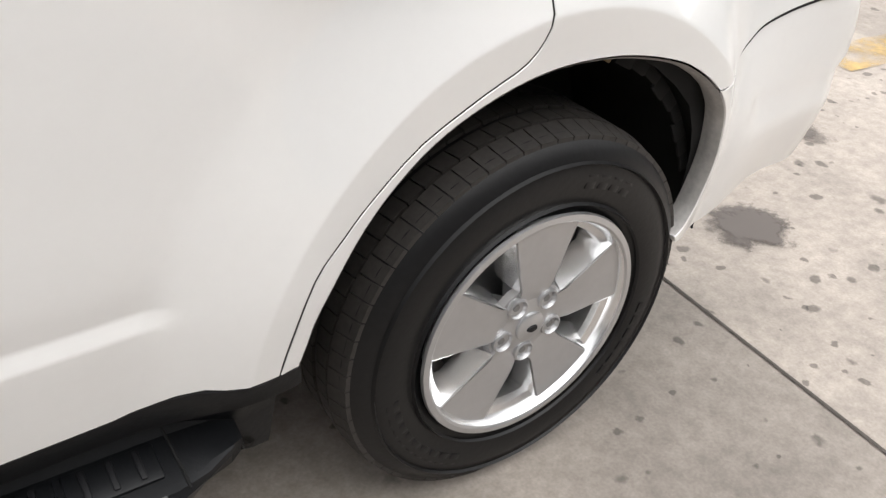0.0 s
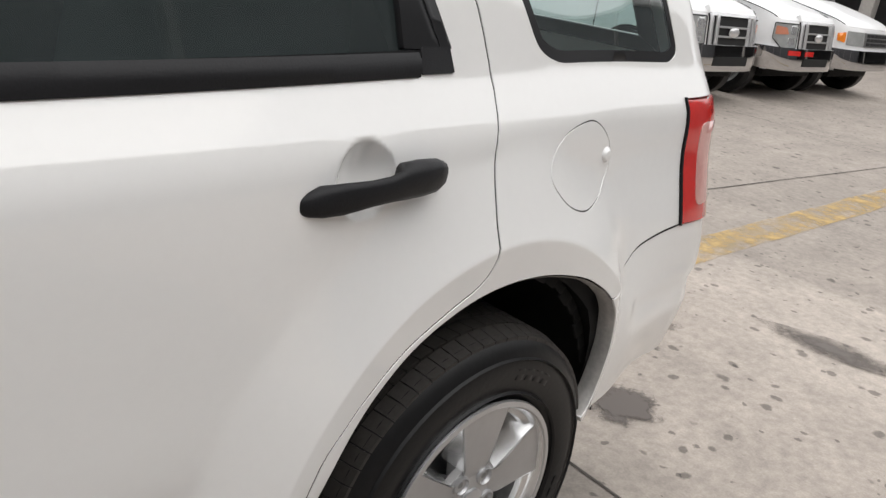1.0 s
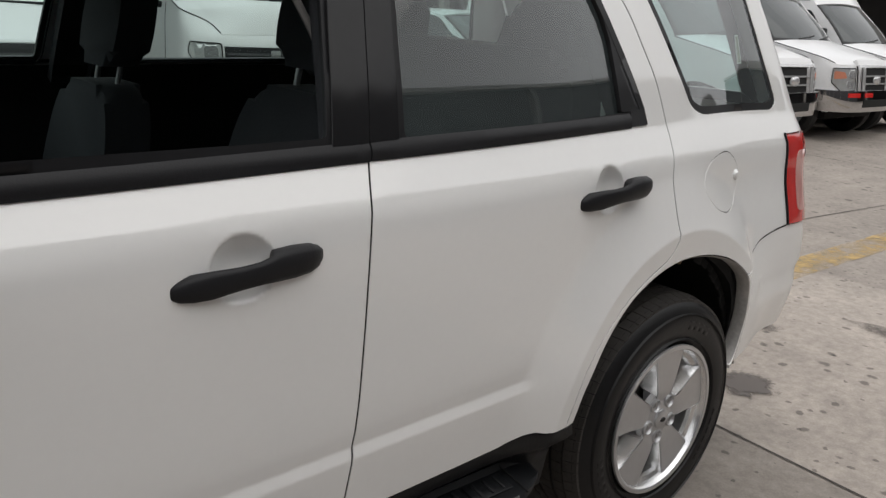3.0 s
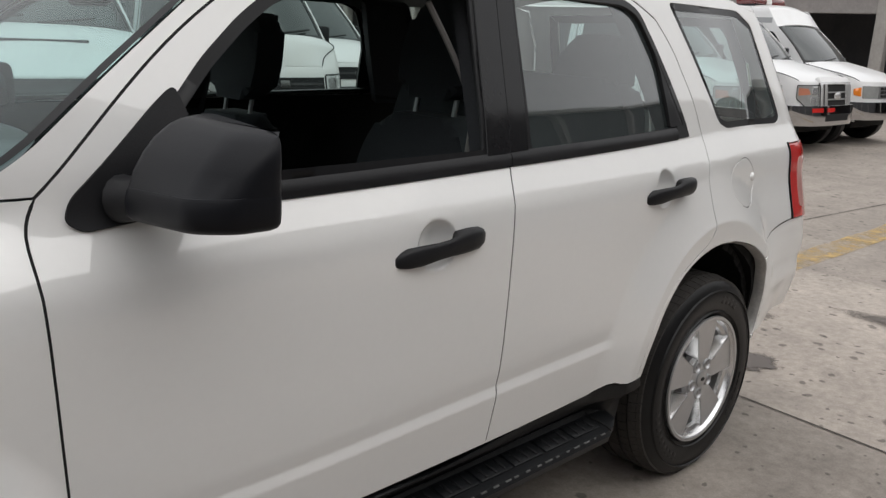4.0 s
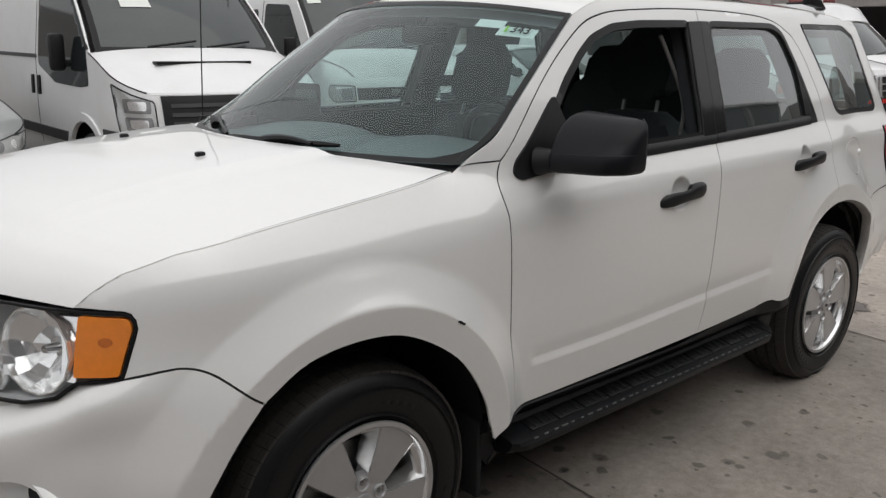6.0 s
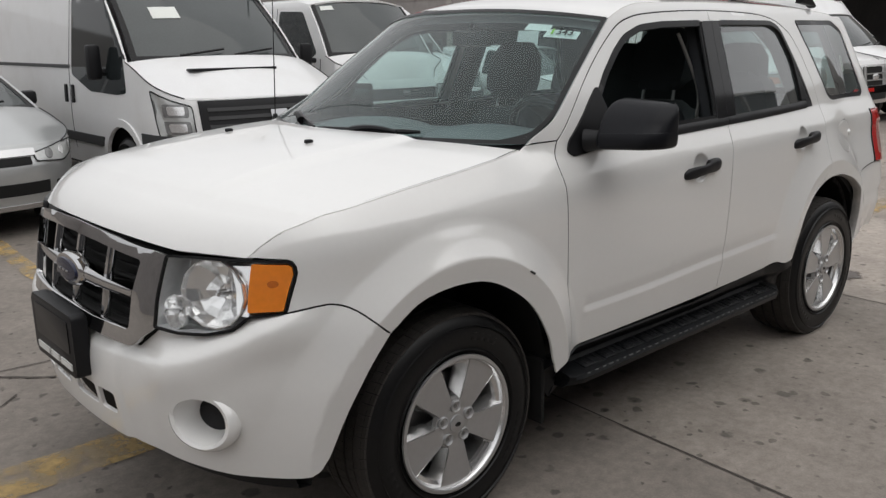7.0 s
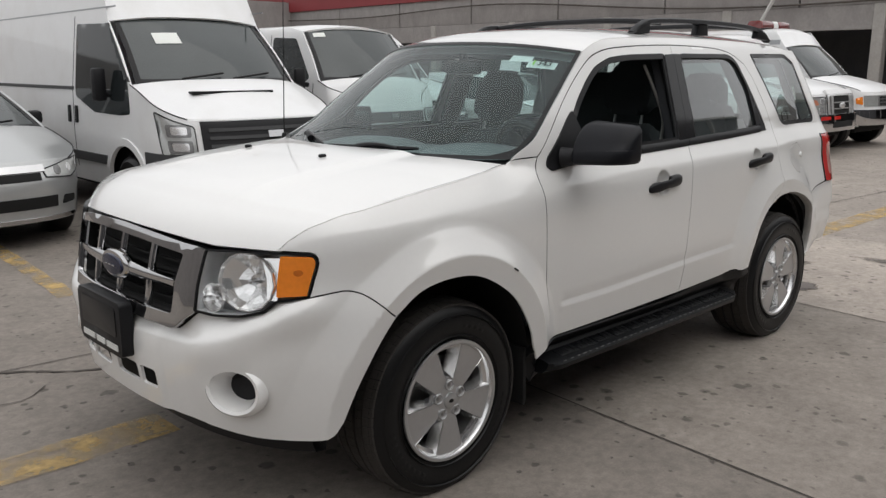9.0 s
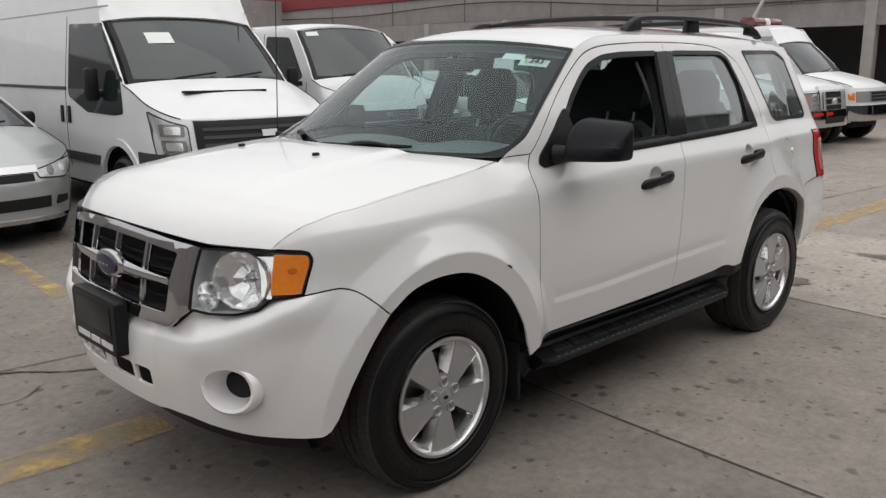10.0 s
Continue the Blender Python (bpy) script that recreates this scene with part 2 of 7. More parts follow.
def bend(pts, n=6):
    """A smooth open line through the points."""
    p = [np.array(q, float) for q in pts]
    p = [2 * p[0] - p[1]] + p + [2 * p[-1] - p[-2]]
    out = []
    for i in range(1, len(p) - 2):
        for k in range(n):
            t = k / n
            out.append(0.5 * (2 * p[i] + (p[i + 1] - p[i - 1]) * t + (2 * p[i - 1] - 5 * p[i] + 4 * p[i + 1] - p[i + 2]) * t * t
                              + (3 * p[i] - p[i - 1] - 3 * p[i + 1] + p[i + 2]) * t ** 3))
    out.append(p[-2])
    return [tuple(q) for q in out]


def arc(cx, cz, r, a0, a1, n=24, rz=None):
    rz = r if rz is None else rz
    return [(cx + r * math.cos(radians(a0 + (a1 - a0) * k / n)), cz + rz * math.sin(radians(a0 + (a1 - a0) * k / n))) for k in range(n + 1)]


def rounded(pts, r, n=4):
    """A polygon with rounded corners."""
    out = []
    m = len(pts)
    for i in range(m):
        a, b, c = (np.array(pts[(i + k) % m], float) for k in (-1, 0, 1))
        la, lc = np.linalg.norm(a - b), np.linalg.norm(c - b)
        q = min(r, 0.45 * la, 0.45 * lc)
        s, e = b + (a - b) / la * q, b + (c - b) / lc * q
        for k in range(n + 1):
            t = k / n
            out.append(tuple((1 - t) ** 2 * s + 2 * t * (1 - t) * b + t * t * e))
    return out


def inside(px, pz, poly):
    poly = np.asarray(poly)
    hit = np.zeros(len(px), bool)
    j = len(poly) - 1
    for i in range(len(poly)):
        xi, zi, xj, zj = poly[i][0], poly[i][1], poly[j][0], poly[j][1]
        if zi != zj:
            hit ^= ((zi > pz) != (zj > pz)) & (px < (xj - xi) * (pz - zi) / (zj - zi) + xi)
        j = i
    return hit


def area2(poly):
    q = np.asarray(poly)
    return 0.5 * np.sum(q[:, 0] * np.roll(q[:, 1], -1) - np.roll(q[:, 0], -1) * q[:, 1])


def dense(poly, step):
    out = []
    for i in range(len(poly)):
        a, b = np.array(poly[i], float), np.array(poly[(i + 1) % len(poly)], float)
        d = np.linalg.norm(b - a)
        if d < 1e-5:
            continue
        for k in range(max(1, int(math.ceil(d / step)))):
            out.append(a + (b - a) * k / max(1, int(math.ceil(d / step))))
    return np.array(out)


def shrink(poly, g):
    """Moves a counter-clockwise outline inwards by g."""
    p = np.asarray(poly)
    t = np.roll(p, -1, 0) - np.roll(p, 1, 0)
    t /= np.maximum(np.linalg.norm(t, axis=1, keepdims=True), 1e-9)
    return p + g * np.stack([-t[:, 1], t[:, 0]], 1)


def sheet(outer, holes, step, fine=()):
    """Triangles of a flat region: vertices, faces, and its border loops."""
    pts, edges, loops = [], [], []
    for k, poly in enumerate([outer, *holes]):
        poly = list(poly)
        if (area2(poly) > 0) == (k > 0):
            poly = poly[::-1]
        d = dense(poly, step if k == 0 else min(step, 0.02))
        b = len(pts)
        pts += list(d)
        loops.append(list(range(b, b + len(d))))
        edges += [(b + i, b + (i + 1) % len(d)) for i in range(len(d))]
    border = np.array(pts)
    lo, hi = border.min(0), border.max(0)

    def fill(lo, hi, st, ok=None):
        gx, gz = np.meshgrid(np.arange(lo[0] + st / 2, hi[0], st), np.arange(lo[1] + st / 2, hi[1], st))
        gx = gx + (np.arange(gx.shape[0]) % 2)[:, None] * st / 2
        g = np.stack([gx.ravel(), gz.ravel()], 1)
        if ok:
            # rings about a wheel arch, closer at the lip
            cx, cz, r0, r = ok
            lip = 0.508
            radii = np.concatenate([np.arange(r0, lip - 0.012, st * 1.3), lip + np.array((-0.008, -0.003, 0.002, 0.007)), np.arange(lip + 0.018, r, st * 1.3)])
            g = np.array([(cx + q * math.cos(a), cz + q * math.sin(a)) for q in radii for a in np.arange(0, math.tau, st / lip)])
        keep = inside(g[:, 0], g[:, 1], border[loops[0]])
        for lp in loops[1:]:
            keep &= ~inside(g[:, 0], g[:, 1], border[lp])
        g = g[keep]
        if len(g):
            d = np.min(np.linalg.norm(g[:, None] - border[None], axis=2), axis=1)
            g = g[d > 0.5 * min(st, step)]
        return g
    g = fill(lo, hi, step)
    for cx, cz, r, st, *r0 in fine:
        r0 = r0[0] if r0 else -1.0
        if len(g):
            d = np.hypot(g[:, 0] - cx, g[:, 1] - cz)
            g = g[(d > r) | (d < r0)]
        f = fill((cx - r, cz - r), (cx + r, cz + r), st, (cx, cz, r0, r) if r0 > 0 else None)
        if len(f):
            d = np.hypot(f[:, 0] - cx, f[:, 1] - cz)
            f = f[(d < r) & (d > r0)]
            g = np.concatenate([g, f])
    allp = np.concatenate([border, g]) if len(g) else border
    v, _, f, ov, _, _ = delaunay_2d_cdt([Vector(q) for q in allp], edges, [], 0, 1e-6)
    v = np.array([tuple(q) for q in v])
    f = np.array([tuple(q) for q in f])
    c = v[f].mean(1)
    keep = inside(c[:, 0], c[:, 1], border[loops[0]])
    for lp in loops[1:]:
        keep &= ~inside(c[:, 0], c[:, 1], border[lp])
    f = f[keep]
    a = v[f]
    turn = (a[:, 1, 0] - a[:, 0, 0]) * (a[:, 2, 1] - a[:, 0, 1]) - (a[:, 1, 1] - a[:, 0, 1]) * (a[:, 2, 0] - a[:, 0, 0])
    f[turn < 0] = f[turn < 0][:, ::-1]
    where = {}
    for i, olds in enumerate(ov):
        for o in olds:
            where[o] = i
    loops = [[where.get(i, i) for i in lp] for lp in loops]
    return v, f, loops


class Shell:
    """The outer skin of a vehicle that points to -x. u runs from the middle of the nose round the left side to the tail."""

    def __init__(self, width, nose, xc, tail, xr, n=2.4, nr=3.0, reach=1.05, reach_r=0.95, bulge=None):
        self.bulge = bulge
        self.far = None
        self.width, self.nose, self.xc, self.tail, self.xr = width, nose, xc, tail, xr
        self.n, self.nr, self.reach, self.reach_r = n, nr, reach, reach_r

    def at(self, u, z):
        u, z = np.asarray(u, float), np.asarray(z, float)
        u0 = self.xc - self.reach
        flip = u < u0
        v = np.where(flip, 2 * u0 - u, u)
        xs = np.clip(v, self.xc, self.xr)
        a = np.clip((v - u0) / self.reach, 0, 1) * np.pi / 2
        xf, yf = np.cos(a) ** (2 / self.n), np.sin(a) ** (2 / self.n)
        b = np.clip((v - self.xr) / self.reach_r, 0, 1) * np.pi / 2
        rb = (np.sin(b) ** self.nr + np.cos(b) ** self.nr) ** (-1 / self.nr)
        xb, yb = rb * np.sin(b), rb * np.cos(b)
        x = np.where(v < self.xc, self.xc - (self.xc - self.nose(z)) * xf, np.where(v > self.xr, self.xr + (self.tail(z) - self.xr) * xb, v))
        w = self.width(xs, z)
        if self.bulge:
            w = w - self.bulge(xs, z) + self.bulge(np.minimum(x, self.xr), z)
        y = -w * np.where(v < self.xc, yf, np.where(v > self.xr, yb, 1.0))
        return np.stack([x, np.where(flip, -y, y), z], -1)

    def normal(self, u, z, h=0.004):
        d = np.cross(self.at(u + h, z) - self.at(u - h, z), self.at(u, z + h) - self.at(u, z - h))
        return d / np.maximum(np.linalg.norm(d, axis=-1, keepdims=True), 1e-9)

    def ux(self, x, z):
        """u where the skin has this x (nose or tail corner)."""
        if x < self.xc:
            c = np.clip((self.xc - x) / (self.xc - float(self.nose(z))), 0, 1) ** (self.n / 2)
            return self.xc - self.reach + math.acos(c) / (math.pi / 2) * self.reach
        if x > self.xr:
            c = float(np.clip((x - self.xr) / (float(self.tail(z)) - self.xr), 0, 1))
            return self.xr + math.atan2(c, (1 - c ** self.nr) ** (1 / self.nr)) / (math.pi / 2) * self.reach_r
        return x

    def uy(self, y, z, rear=False):
        """u on the nose (or tail) where the skin has this y (negative: left side)."""
        end = self.xr if rear else self.xc
        w = float(self.width(np.array(end), np.array(z)))
        n = self.nr if rear else self.n
        if rear:
            c = min(1, abs(y) / w)
            return self.xr + math.atan2((1 - c ** n) ** (1 / n), c) / (math.pi / 2) * self.reach_r
        a = math.asin(min(1, abs(y) / w) ** (n / 2)) / (math.pi / 2)
        u0 = self.xc - self.reach
        return u0 + a * self.reach if y <= 0 else u0 - a * self.reach

    def panel(self, name, outer, material, parent, holes=(), step=0.03, gap=0.0026, off=0.0, depth=0.012, mirror=False, label="", fine=(), wob=None):
        outer = list(outer)
        if area2(outer) < 0:
            outer = outer[::-1]
        if gap:
            outer = shrink(dense(outer, step), gap)
        holes = [list(h) if area2(h) > 0 else list(h)[::-1] for h in holes]
        v, f, loops = sheet(outer, holes, step, fine)
        p, q = self.at(v[:, 0], v[:, 1]), self.normal(v[:, 0], v[:, 1])
        if wob is not None:
            def full(u, z):
                return self.at(u, z) + self.normal(u, z) * wob(u, z)[:, None]
            p, h = full(v[:, 0], v[:, 1]), 0.003
            q = np.cross(full(v[:, 0] + h, v[:, 1]) - full(v[:, 0] - h, v[:, 1]), full(v[:, 0], v[:, 1] + h) - full(v[:, 0], v[:, 1] - h))
            q = q / np.maximum(np.linalg.norm(q, axis=-1, keepdims=True), 1e-9)
        p = p + off * q
        faces = [tuple(t) for t in f]
        norms = [q[i] for t in faces for i in t]
        verts = list(p)
        if depth:
            for lp in loops:
                base = len(verts)
                verts += [p[i] - depth * q[i] for i in lp]
                m = len(lp)
                for k in range(m):
                    a, b = lp[k], lp[(k + 1) % m]
                    face = (a, base + k, base + (k + 1) % m, b)
                    e = np.cross(np.array(verts[face[1]]) - np.array(verts[face[0]]), np.array(verts[face[3]]) - np.array(verts[face[0]]))
                    e = e / max(np.linalg.norm(e), 1e-9)
                    faces.append(face)
                    ea, eb = e * 0.8 + q[a] * 0.6, e * 0.8 + q[b] * 0.6
                    norms += [ea, e, e, eb]
        verts, norms = np.array(verts), np.array(norms)
        norms = norms / np.maximum(np.linalg.norm(norms, axis=1, keepdims=True), 1e-9)
        if mirror:
            verts = verts * (1, -1, 1)
            if self.far:
                verts[:, 1] -= self.far(verts[:, 0], verts[:, 2])
            out, k = [], 0
            nn = []
            for t in faces:
                m = len(t)
                out.append(t[::-1])
                nn += [norms[k + j] * (1, -1, 1) for j in range(m)][::-1]
                k += m
            faces, norms = out, nn
        return link_mesh(name, verts, faces, material, parent, label, norms)


def patch(name, fn, nu, nv, material, parent, label="", thick=0.0, flip=False):
    """A smooth grid fn(a, b) with a and b from 0 to 1, with an optional thickness downwards along its normal."""
    a, b = np.meshgrid(np.linspace(0, 1, nu + 1), np.linspace(0, 1, nv + 1), indexing="ij")
    p = fn(a, b)
    h = 1e-3
    q = np.cross(fn(a + h, b) - fn(a - h, b), fn(a, b + h) - fn(a, b - h))
    q = q / np.maximum(np.linalg.norm(q, axis=-1, keepdims=True), 1e-9)
    if flip:
        q = -q
    w = nv + 1
    verts, qs = p.reshape(-1, 3), q.reshape(-1, 3)
    faces = []
    for i in range(nu):
        for j in range(nv):
            t = (i * w + j, (i + 1) * w + j, (i + 1) * w + j + 1, i * w + j + 1)
            faces.append(t[::-1] if flip else t)
    norms = [qs[i] for t in faces for i in t]
    if thick:
        ring = [j for j in range(w)] + [i * w + nv for i in range(1, nu + 1)] + [nu * w + j for j in range(nv - 1, -1, -1)] + [i * w for i in range(nu - 1, 0, -1)]
        base = len(verts)
        verts = np.concatenate([verts, np.array([verts[i] - thick * qs[i] for i in ring])])
        m = len(ring)
        for k in range(m):
            t = (ring[k], ring[(k + 1) % m], base + (k + 1) % m, base + k)
            t = t[::-1] if flip else t
            e = np.cross(verts[t[1]] - verts[t[0]], verts[t[2]] - verts[t[0]])
            e = e / max(np.linalg.norm(e), 1e-9)
            faces.append(t)
            norms += [e] * 4
    return link_mesh(name, verts, faces, material, parent, label, norms)


def words(text, size, m, material, parent=None, name="lettering", depth=0.0008):
    """Raised writing in the built-in font, flat in the xy plane of the pose m."""
    cu = bpy.data.curves.new(name, "FONT")
    cu.body, cu.size, cu.extrude, cu.align_x, cu.align_y = text, size, depth, "CENTER", "CENTER"
    ob = new(name, cu)
    dg = bpy.context.evaluated_depsgraph_get()
    me = bpy.data.meshes.new_from_object(ob.evaluated_get(dg))
    bpy.data.objects.remove(ob)
    bpy.data.curves.remove(cu)
    me.transform(m)
    me.materials.clear()
    me.materials.append(material)
    ob = new(name, me)
    ob.parent = parent
    return ob


# ---- the yard: ground, and buildings round it ----
def concrete():
    """Weathered concrete: broad stains, aggregate speckle and small dark drips."""
    m, n, l, b = nodes_of("yard_concrete")
    co = n.new("ShaderNodeTexCoord")

    def tex(kind, scale, **k):
        t = n.new(kind)
        t.inputs["Scale"].default_value = scale
        for a, v in k.items():
            t.inputs[a].default_value = v
        l.new(co.outputs["Object"], t.inputs["Vector"])
        return t

    def rng(src, lo, hi, a, c):
        r = n.new("ShaderNodeMapRange")
        for key, v in (("From Min", lo), ("From Max", hi), ("To Min", a), ("To Max", c)):
            r.inputs[key].default_value = v
        l.new(src, r.inputs[0])
        return r.outputs[0]

    def mul(a, c):
        t = n.new("ShaderNodeMath")
        t.operation = "MULTIPLY"
        l.new(a, t.inputs[0])
        l.new(c, t.inputs[1])
        return t.outputs[0]
    broad = tex("ShaderNodeTexNoise", 0.55, Detail=6.0, Roughness=0.6)
    blot = tex("ShaderNodeTexNoise", 3.2, Detail=6.0, Roughness=0.65)
    grit = tex("ShaderNodeTexNoise", 130.0, Detail=3.0)
    mid = tex("ShaderNodeTexNoise", 22.0, Detail=5.0, Roughness=0.7)
    v = mul(rng(broad.outputs[0], 0.3, 0.7, 0.84, 1.12), rng(blot.outputs[0], 0.35, 0.7, 1.1, 0.82))
    v = mul(v, rng(mid.outputs[0], 0.35, 0.7, 1.14, 0.80))
    v = mul(v, rng(grit.outputs[0], 0.35, 0.65, 0.93, 1.06))
    # small dark drips, uneven and of many sizes, thickest in front of and behind the car
    sx = n.new("ShaderNodeSeparateXYZ")
    l.new(co.outputs["Object"], sx.inputs[0])
    where = n.new("ShaderNodeMath")
    where.operation = "MAXIMUM"
    l.new(rng(sx.outputs[0], 0.5, -0.6, 0.0, 1.0), where.inputs[0])
    behind = n.new("ShaderNodeMath")
    behind.operation = "MAXIMUM"
    l.new(rng(sx.outputs[0], 2.2, 3.0, 0.0, 1.0), behind.inputs[0])
    l.new(rng(broad.outputs[0], 0.40, 0.55, 0.35, 1.0), behind.inputs[1])
    l.new(behind.outputs[0], where.inputs[1])
    wob = tex("ShaderNodeTexNoise", 18.0, Detail=3.0)
    for cells, size in ((6.0, 0.24), (10.0, 0.28), (17.0, 0.27)):
        shift = n.new("ShaderNodeMixRGB")
        shift.inputs["Fac"].default_value = 0.05
        l.new(co.outputs["Object"], shift.inputs["Color1"])
        l.new(wob.outputs["Color"], shift.inputs["Color2"])
        vo = n.new("ShaderNodeTexVoronoi")
        vo.inputs["Scale"].default_value = cells
        l.new(shift.outputs[0], vo.inputs["Vector"])
        sep = n.new("ShaderNodeSeparateColor")
        l.new(vo.outputs["Color"], sep.inputs[0])
        lim = rng(sep.outputs[0], 0.30, 1.0, 0.0, size)
        less = n.new("ShaderNodeMath")
        less.operation = "SUBTRACT"
        l.new(lim, less.inputs[0])
        l.new(vo.outputs["Distance"], less.inputs[1])
        v = mul(v, rng(mul(rng(less.outputs[0], 0.0, 0.07, 0.0, 1.0), where.outputs[0]), 0.0, 1.0, 1.0, 0.48))
    # slab tone steps at three joints along x
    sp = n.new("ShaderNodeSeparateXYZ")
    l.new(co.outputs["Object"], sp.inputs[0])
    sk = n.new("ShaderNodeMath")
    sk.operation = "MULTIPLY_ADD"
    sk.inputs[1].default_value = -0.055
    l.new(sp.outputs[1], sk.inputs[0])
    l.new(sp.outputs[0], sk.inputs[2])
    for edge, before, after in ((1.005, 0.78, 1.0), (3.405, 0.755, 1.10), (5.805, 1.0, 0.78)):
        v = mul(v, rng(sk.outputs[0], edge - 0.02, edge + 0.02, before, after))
    hue = n.new("ShaderNodeHueSaturation")
    hue.inputs["Color"].default_value = (0.374, 0.328, 0.287, 1)
    l.new(v, hue.inputs["Value"])
    l.new(hue.outputs[0], b.inputs["Base Color"])
    b.inputs["Roughness"].default_value = 0.82
    bp = n.new("ShaderNodeBump")
    bp.inputs["Strength"].default_value, bp.inputs["Distance"].default_value = 0.35, 0.004
    l.new(mid.outputs[0], bp.inputs["Height"])
    l.new(bp.outputs[0], b.inputs["Normal"])
    return m


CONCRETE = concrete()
JOINT = surface("joint_tar", (0.075, 0.064, 0.056), 0.9, vary=0.3)
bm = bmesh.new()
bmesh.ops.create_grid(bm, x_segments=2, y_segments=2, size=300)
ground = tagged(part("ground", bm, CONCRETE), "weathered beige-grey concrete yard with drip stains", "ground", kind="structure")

ground.location.z = 0.013

rnd = random.Random(7)


def blot(name, x, y, rx, ry, turn, mat, z, parent=None, rough=0.28, n=18):
    """A flat stain or paint patch with an uneven rim."""
    bm = bmesh.new()
    ph = [rnd.uniform(0, 6.28) for _ in range(3)]
    vs = []
    for k in range(n):
        a = k / n * math.tau
        q = 1 + rough * (0.5 * math.sin(2 * a + ph[0]) + 0.4 * math.sin(3 * a + ph[1]) + 0.35 * math.sin(7 * a + ph[2]))
        px, py = rx * q * math.cos(a), ry * q * math.sin(a)
        vs.append(bm.verts.new((x + px * math.cos(turn) - py * math.sin(turn), y + px * math.sin(turn) + py * math.cos(turn), z)))
    bm.faces.new(vs)
    return part(name, bm, mat, parent)


def strip(name, pts, width, mat, z, parent=None, wav=0.15):
    """A flat line on the ground with slightly uneven edges."""
    bm = bmesh.new()
    prev = None
    for i, (x, y) in enumerate(pts):
        a, c = pts[max(0, i - 1)], pts[min(len(pts) - 1, i + 1)]
        d = Vector((c[0] - a[0], c[1] - a[1])).normalized()
        w0, w1 = width * (0.5 + rnd.uniform(-wav, wav)), width * (0.5 + rnd.uniform(-wav, wav))
        cur = (bm.verts.new((x - d.y * w0, y + d.x * w0, z)), bm.verts.new((x + d.y * w1, y - d.x * w1, z)))
        if prev:
            bm.faces.new((prev[0], prev[1], cur[1], cur[0]))
        prev = cur
    return part(name, bm, mat, parent)


def line_pts(x0, y0, x1, y1, n=40, jit=0.004):
    return [(x0 + (x1 - x0) * k / n + rnd.uniform(-jit, jit), y0 + (y1 - y0) * k / n + rnd.uniform(-jit, jit)) for k in range(n + 1)]


# joints between the slabs, about 2.4 m apart, a few of them filled and worn away
for k in (-4, -3, -2, -1, 0, 1, 4, 6):
    x = 1.005 + 2.4 * k
    strip("slab_joint", line_pts(x + 0.055 * 30, 30, x - 0.055 * 7, -7, 60), 0.009 if k in (0, 1) else 0.008, JOINT, 0.004, ground)
for y in (1.5, 5.4, -4.4, 9.2):
    strip("slab_joint", line_pts(-14, y + 0.085 * 14, 24.5, y - 0.085 * 24.5, 80), 0.010, JOINT, 0.0045, ground)
strip("crack", bend([(-1.4, 1.75), (-1.1, 1.62), (-0.8, 1.52), (-0.62, 1.36), (-0.45, 1.27), (-0.2, 1.30), (0.1, 1.2)], 6), 0.016, JOINT, 0.005, ground, 0.4)
strip("crack", bend([(-1.5, 1.1), (-1.2, 1.16), (-0.9, 1.1), (-0.75, 1.22)], 5), 0.008, JOINT, 0.005, ground, 0.4)

# worn yellow bay lines
def worn(name, colour, rough, scale, lo, hi, edge=None):
    """A thin coat that is worn through where its noise is low; edge: it also thins out towards its rim."""
    m, n, l, b = nodes_of(name)
    co = n.new("ShaderNodeTexCoord")
    t = n.new("ShaderNodeTexNoise")
    t.inputs["Scale"].default_value, t.inputs["Detail"].default_value, t.inputs["Roughness"].default_value = scale, 8, 0.7
    l.new(co.outputs["Object"], t.inputs["Vector"])
    src = t.outputs[0]
    if edge:
        mp = n.new("ShaderNodeMapping")
        mp.inputs["Location"].default_value = (-0.5, -0.5, 0)
        gr = n.new("ShaderNodeTexGradient")
        gr.gradient_type = "SPHERICAL"
        sc = n.new("ShaderNodeMapping")
        sc.inputs["Scale"].default_value = (2, 2, 0)
        l.new(co.outputs["Generated"], mp.inputs["Vector"])
        l.new(mp.outputs[0], sc.inputs["Vector"])
        l.new(sc.outputs[0], gr.inputs["Vector"])
        ad = n.new("ShaderNodeMath")
        ad.operation = "MULTIPLY_ADD"
        ad.inputs[1].default_value = edge
        l.new(gr.outputs["Fac"], ad.inputs[0])
        l.new(src, ad.inputs[2])
        src = ad.outputs[0]
    r = n.new("ShaderNodeMapRange")
    r.inputs["From Min"].default_value, r.inputs["From Max"].default_value = lo, hi
    l.new(src, r.inputs[0])
    l.new(r.outputs[0], b.inputs["Alpha"])
    b.inputs["Base Color"].default_value = (*colour, 1)
    b.inputs["Roughness"].default_value = rough
    return m


YELLOW = worn("worn_yellow_paint", (0.58, 0.40, 0.155), 0.8, 5.0, 0.38, 0.70)
STAIN = worn("oil_stain", (0.105, 0.086, 0.074), 0.5, 9.0, 0.62, 0.80, 0.6)
DRIP = worn("old_stain", (0.13, 0.112, 0.10), 0.75, 7.0, 0.60, 1.0, 0.6)
blot("oil_stain", 3.81, -0.52, 0.19, 0.14, 0.4, STAIN, 0.005, ground, 0.1, 30)
blot("oil_stain", 5.05, -0.75, 0.12, 0.42, 0.25, DRIP, 0.005, ground, 0.1, 30)
blot("oil_stain", 5.5, -1.55, 0.09, 0.36, 0.3, DRIP, 0.005, ground, 0.1, 30)
blot("oil_stain", 4.55, -0.1, 0.10, 0.25, 0.2, DRIP, 0.005, ground, 0.1, 30)
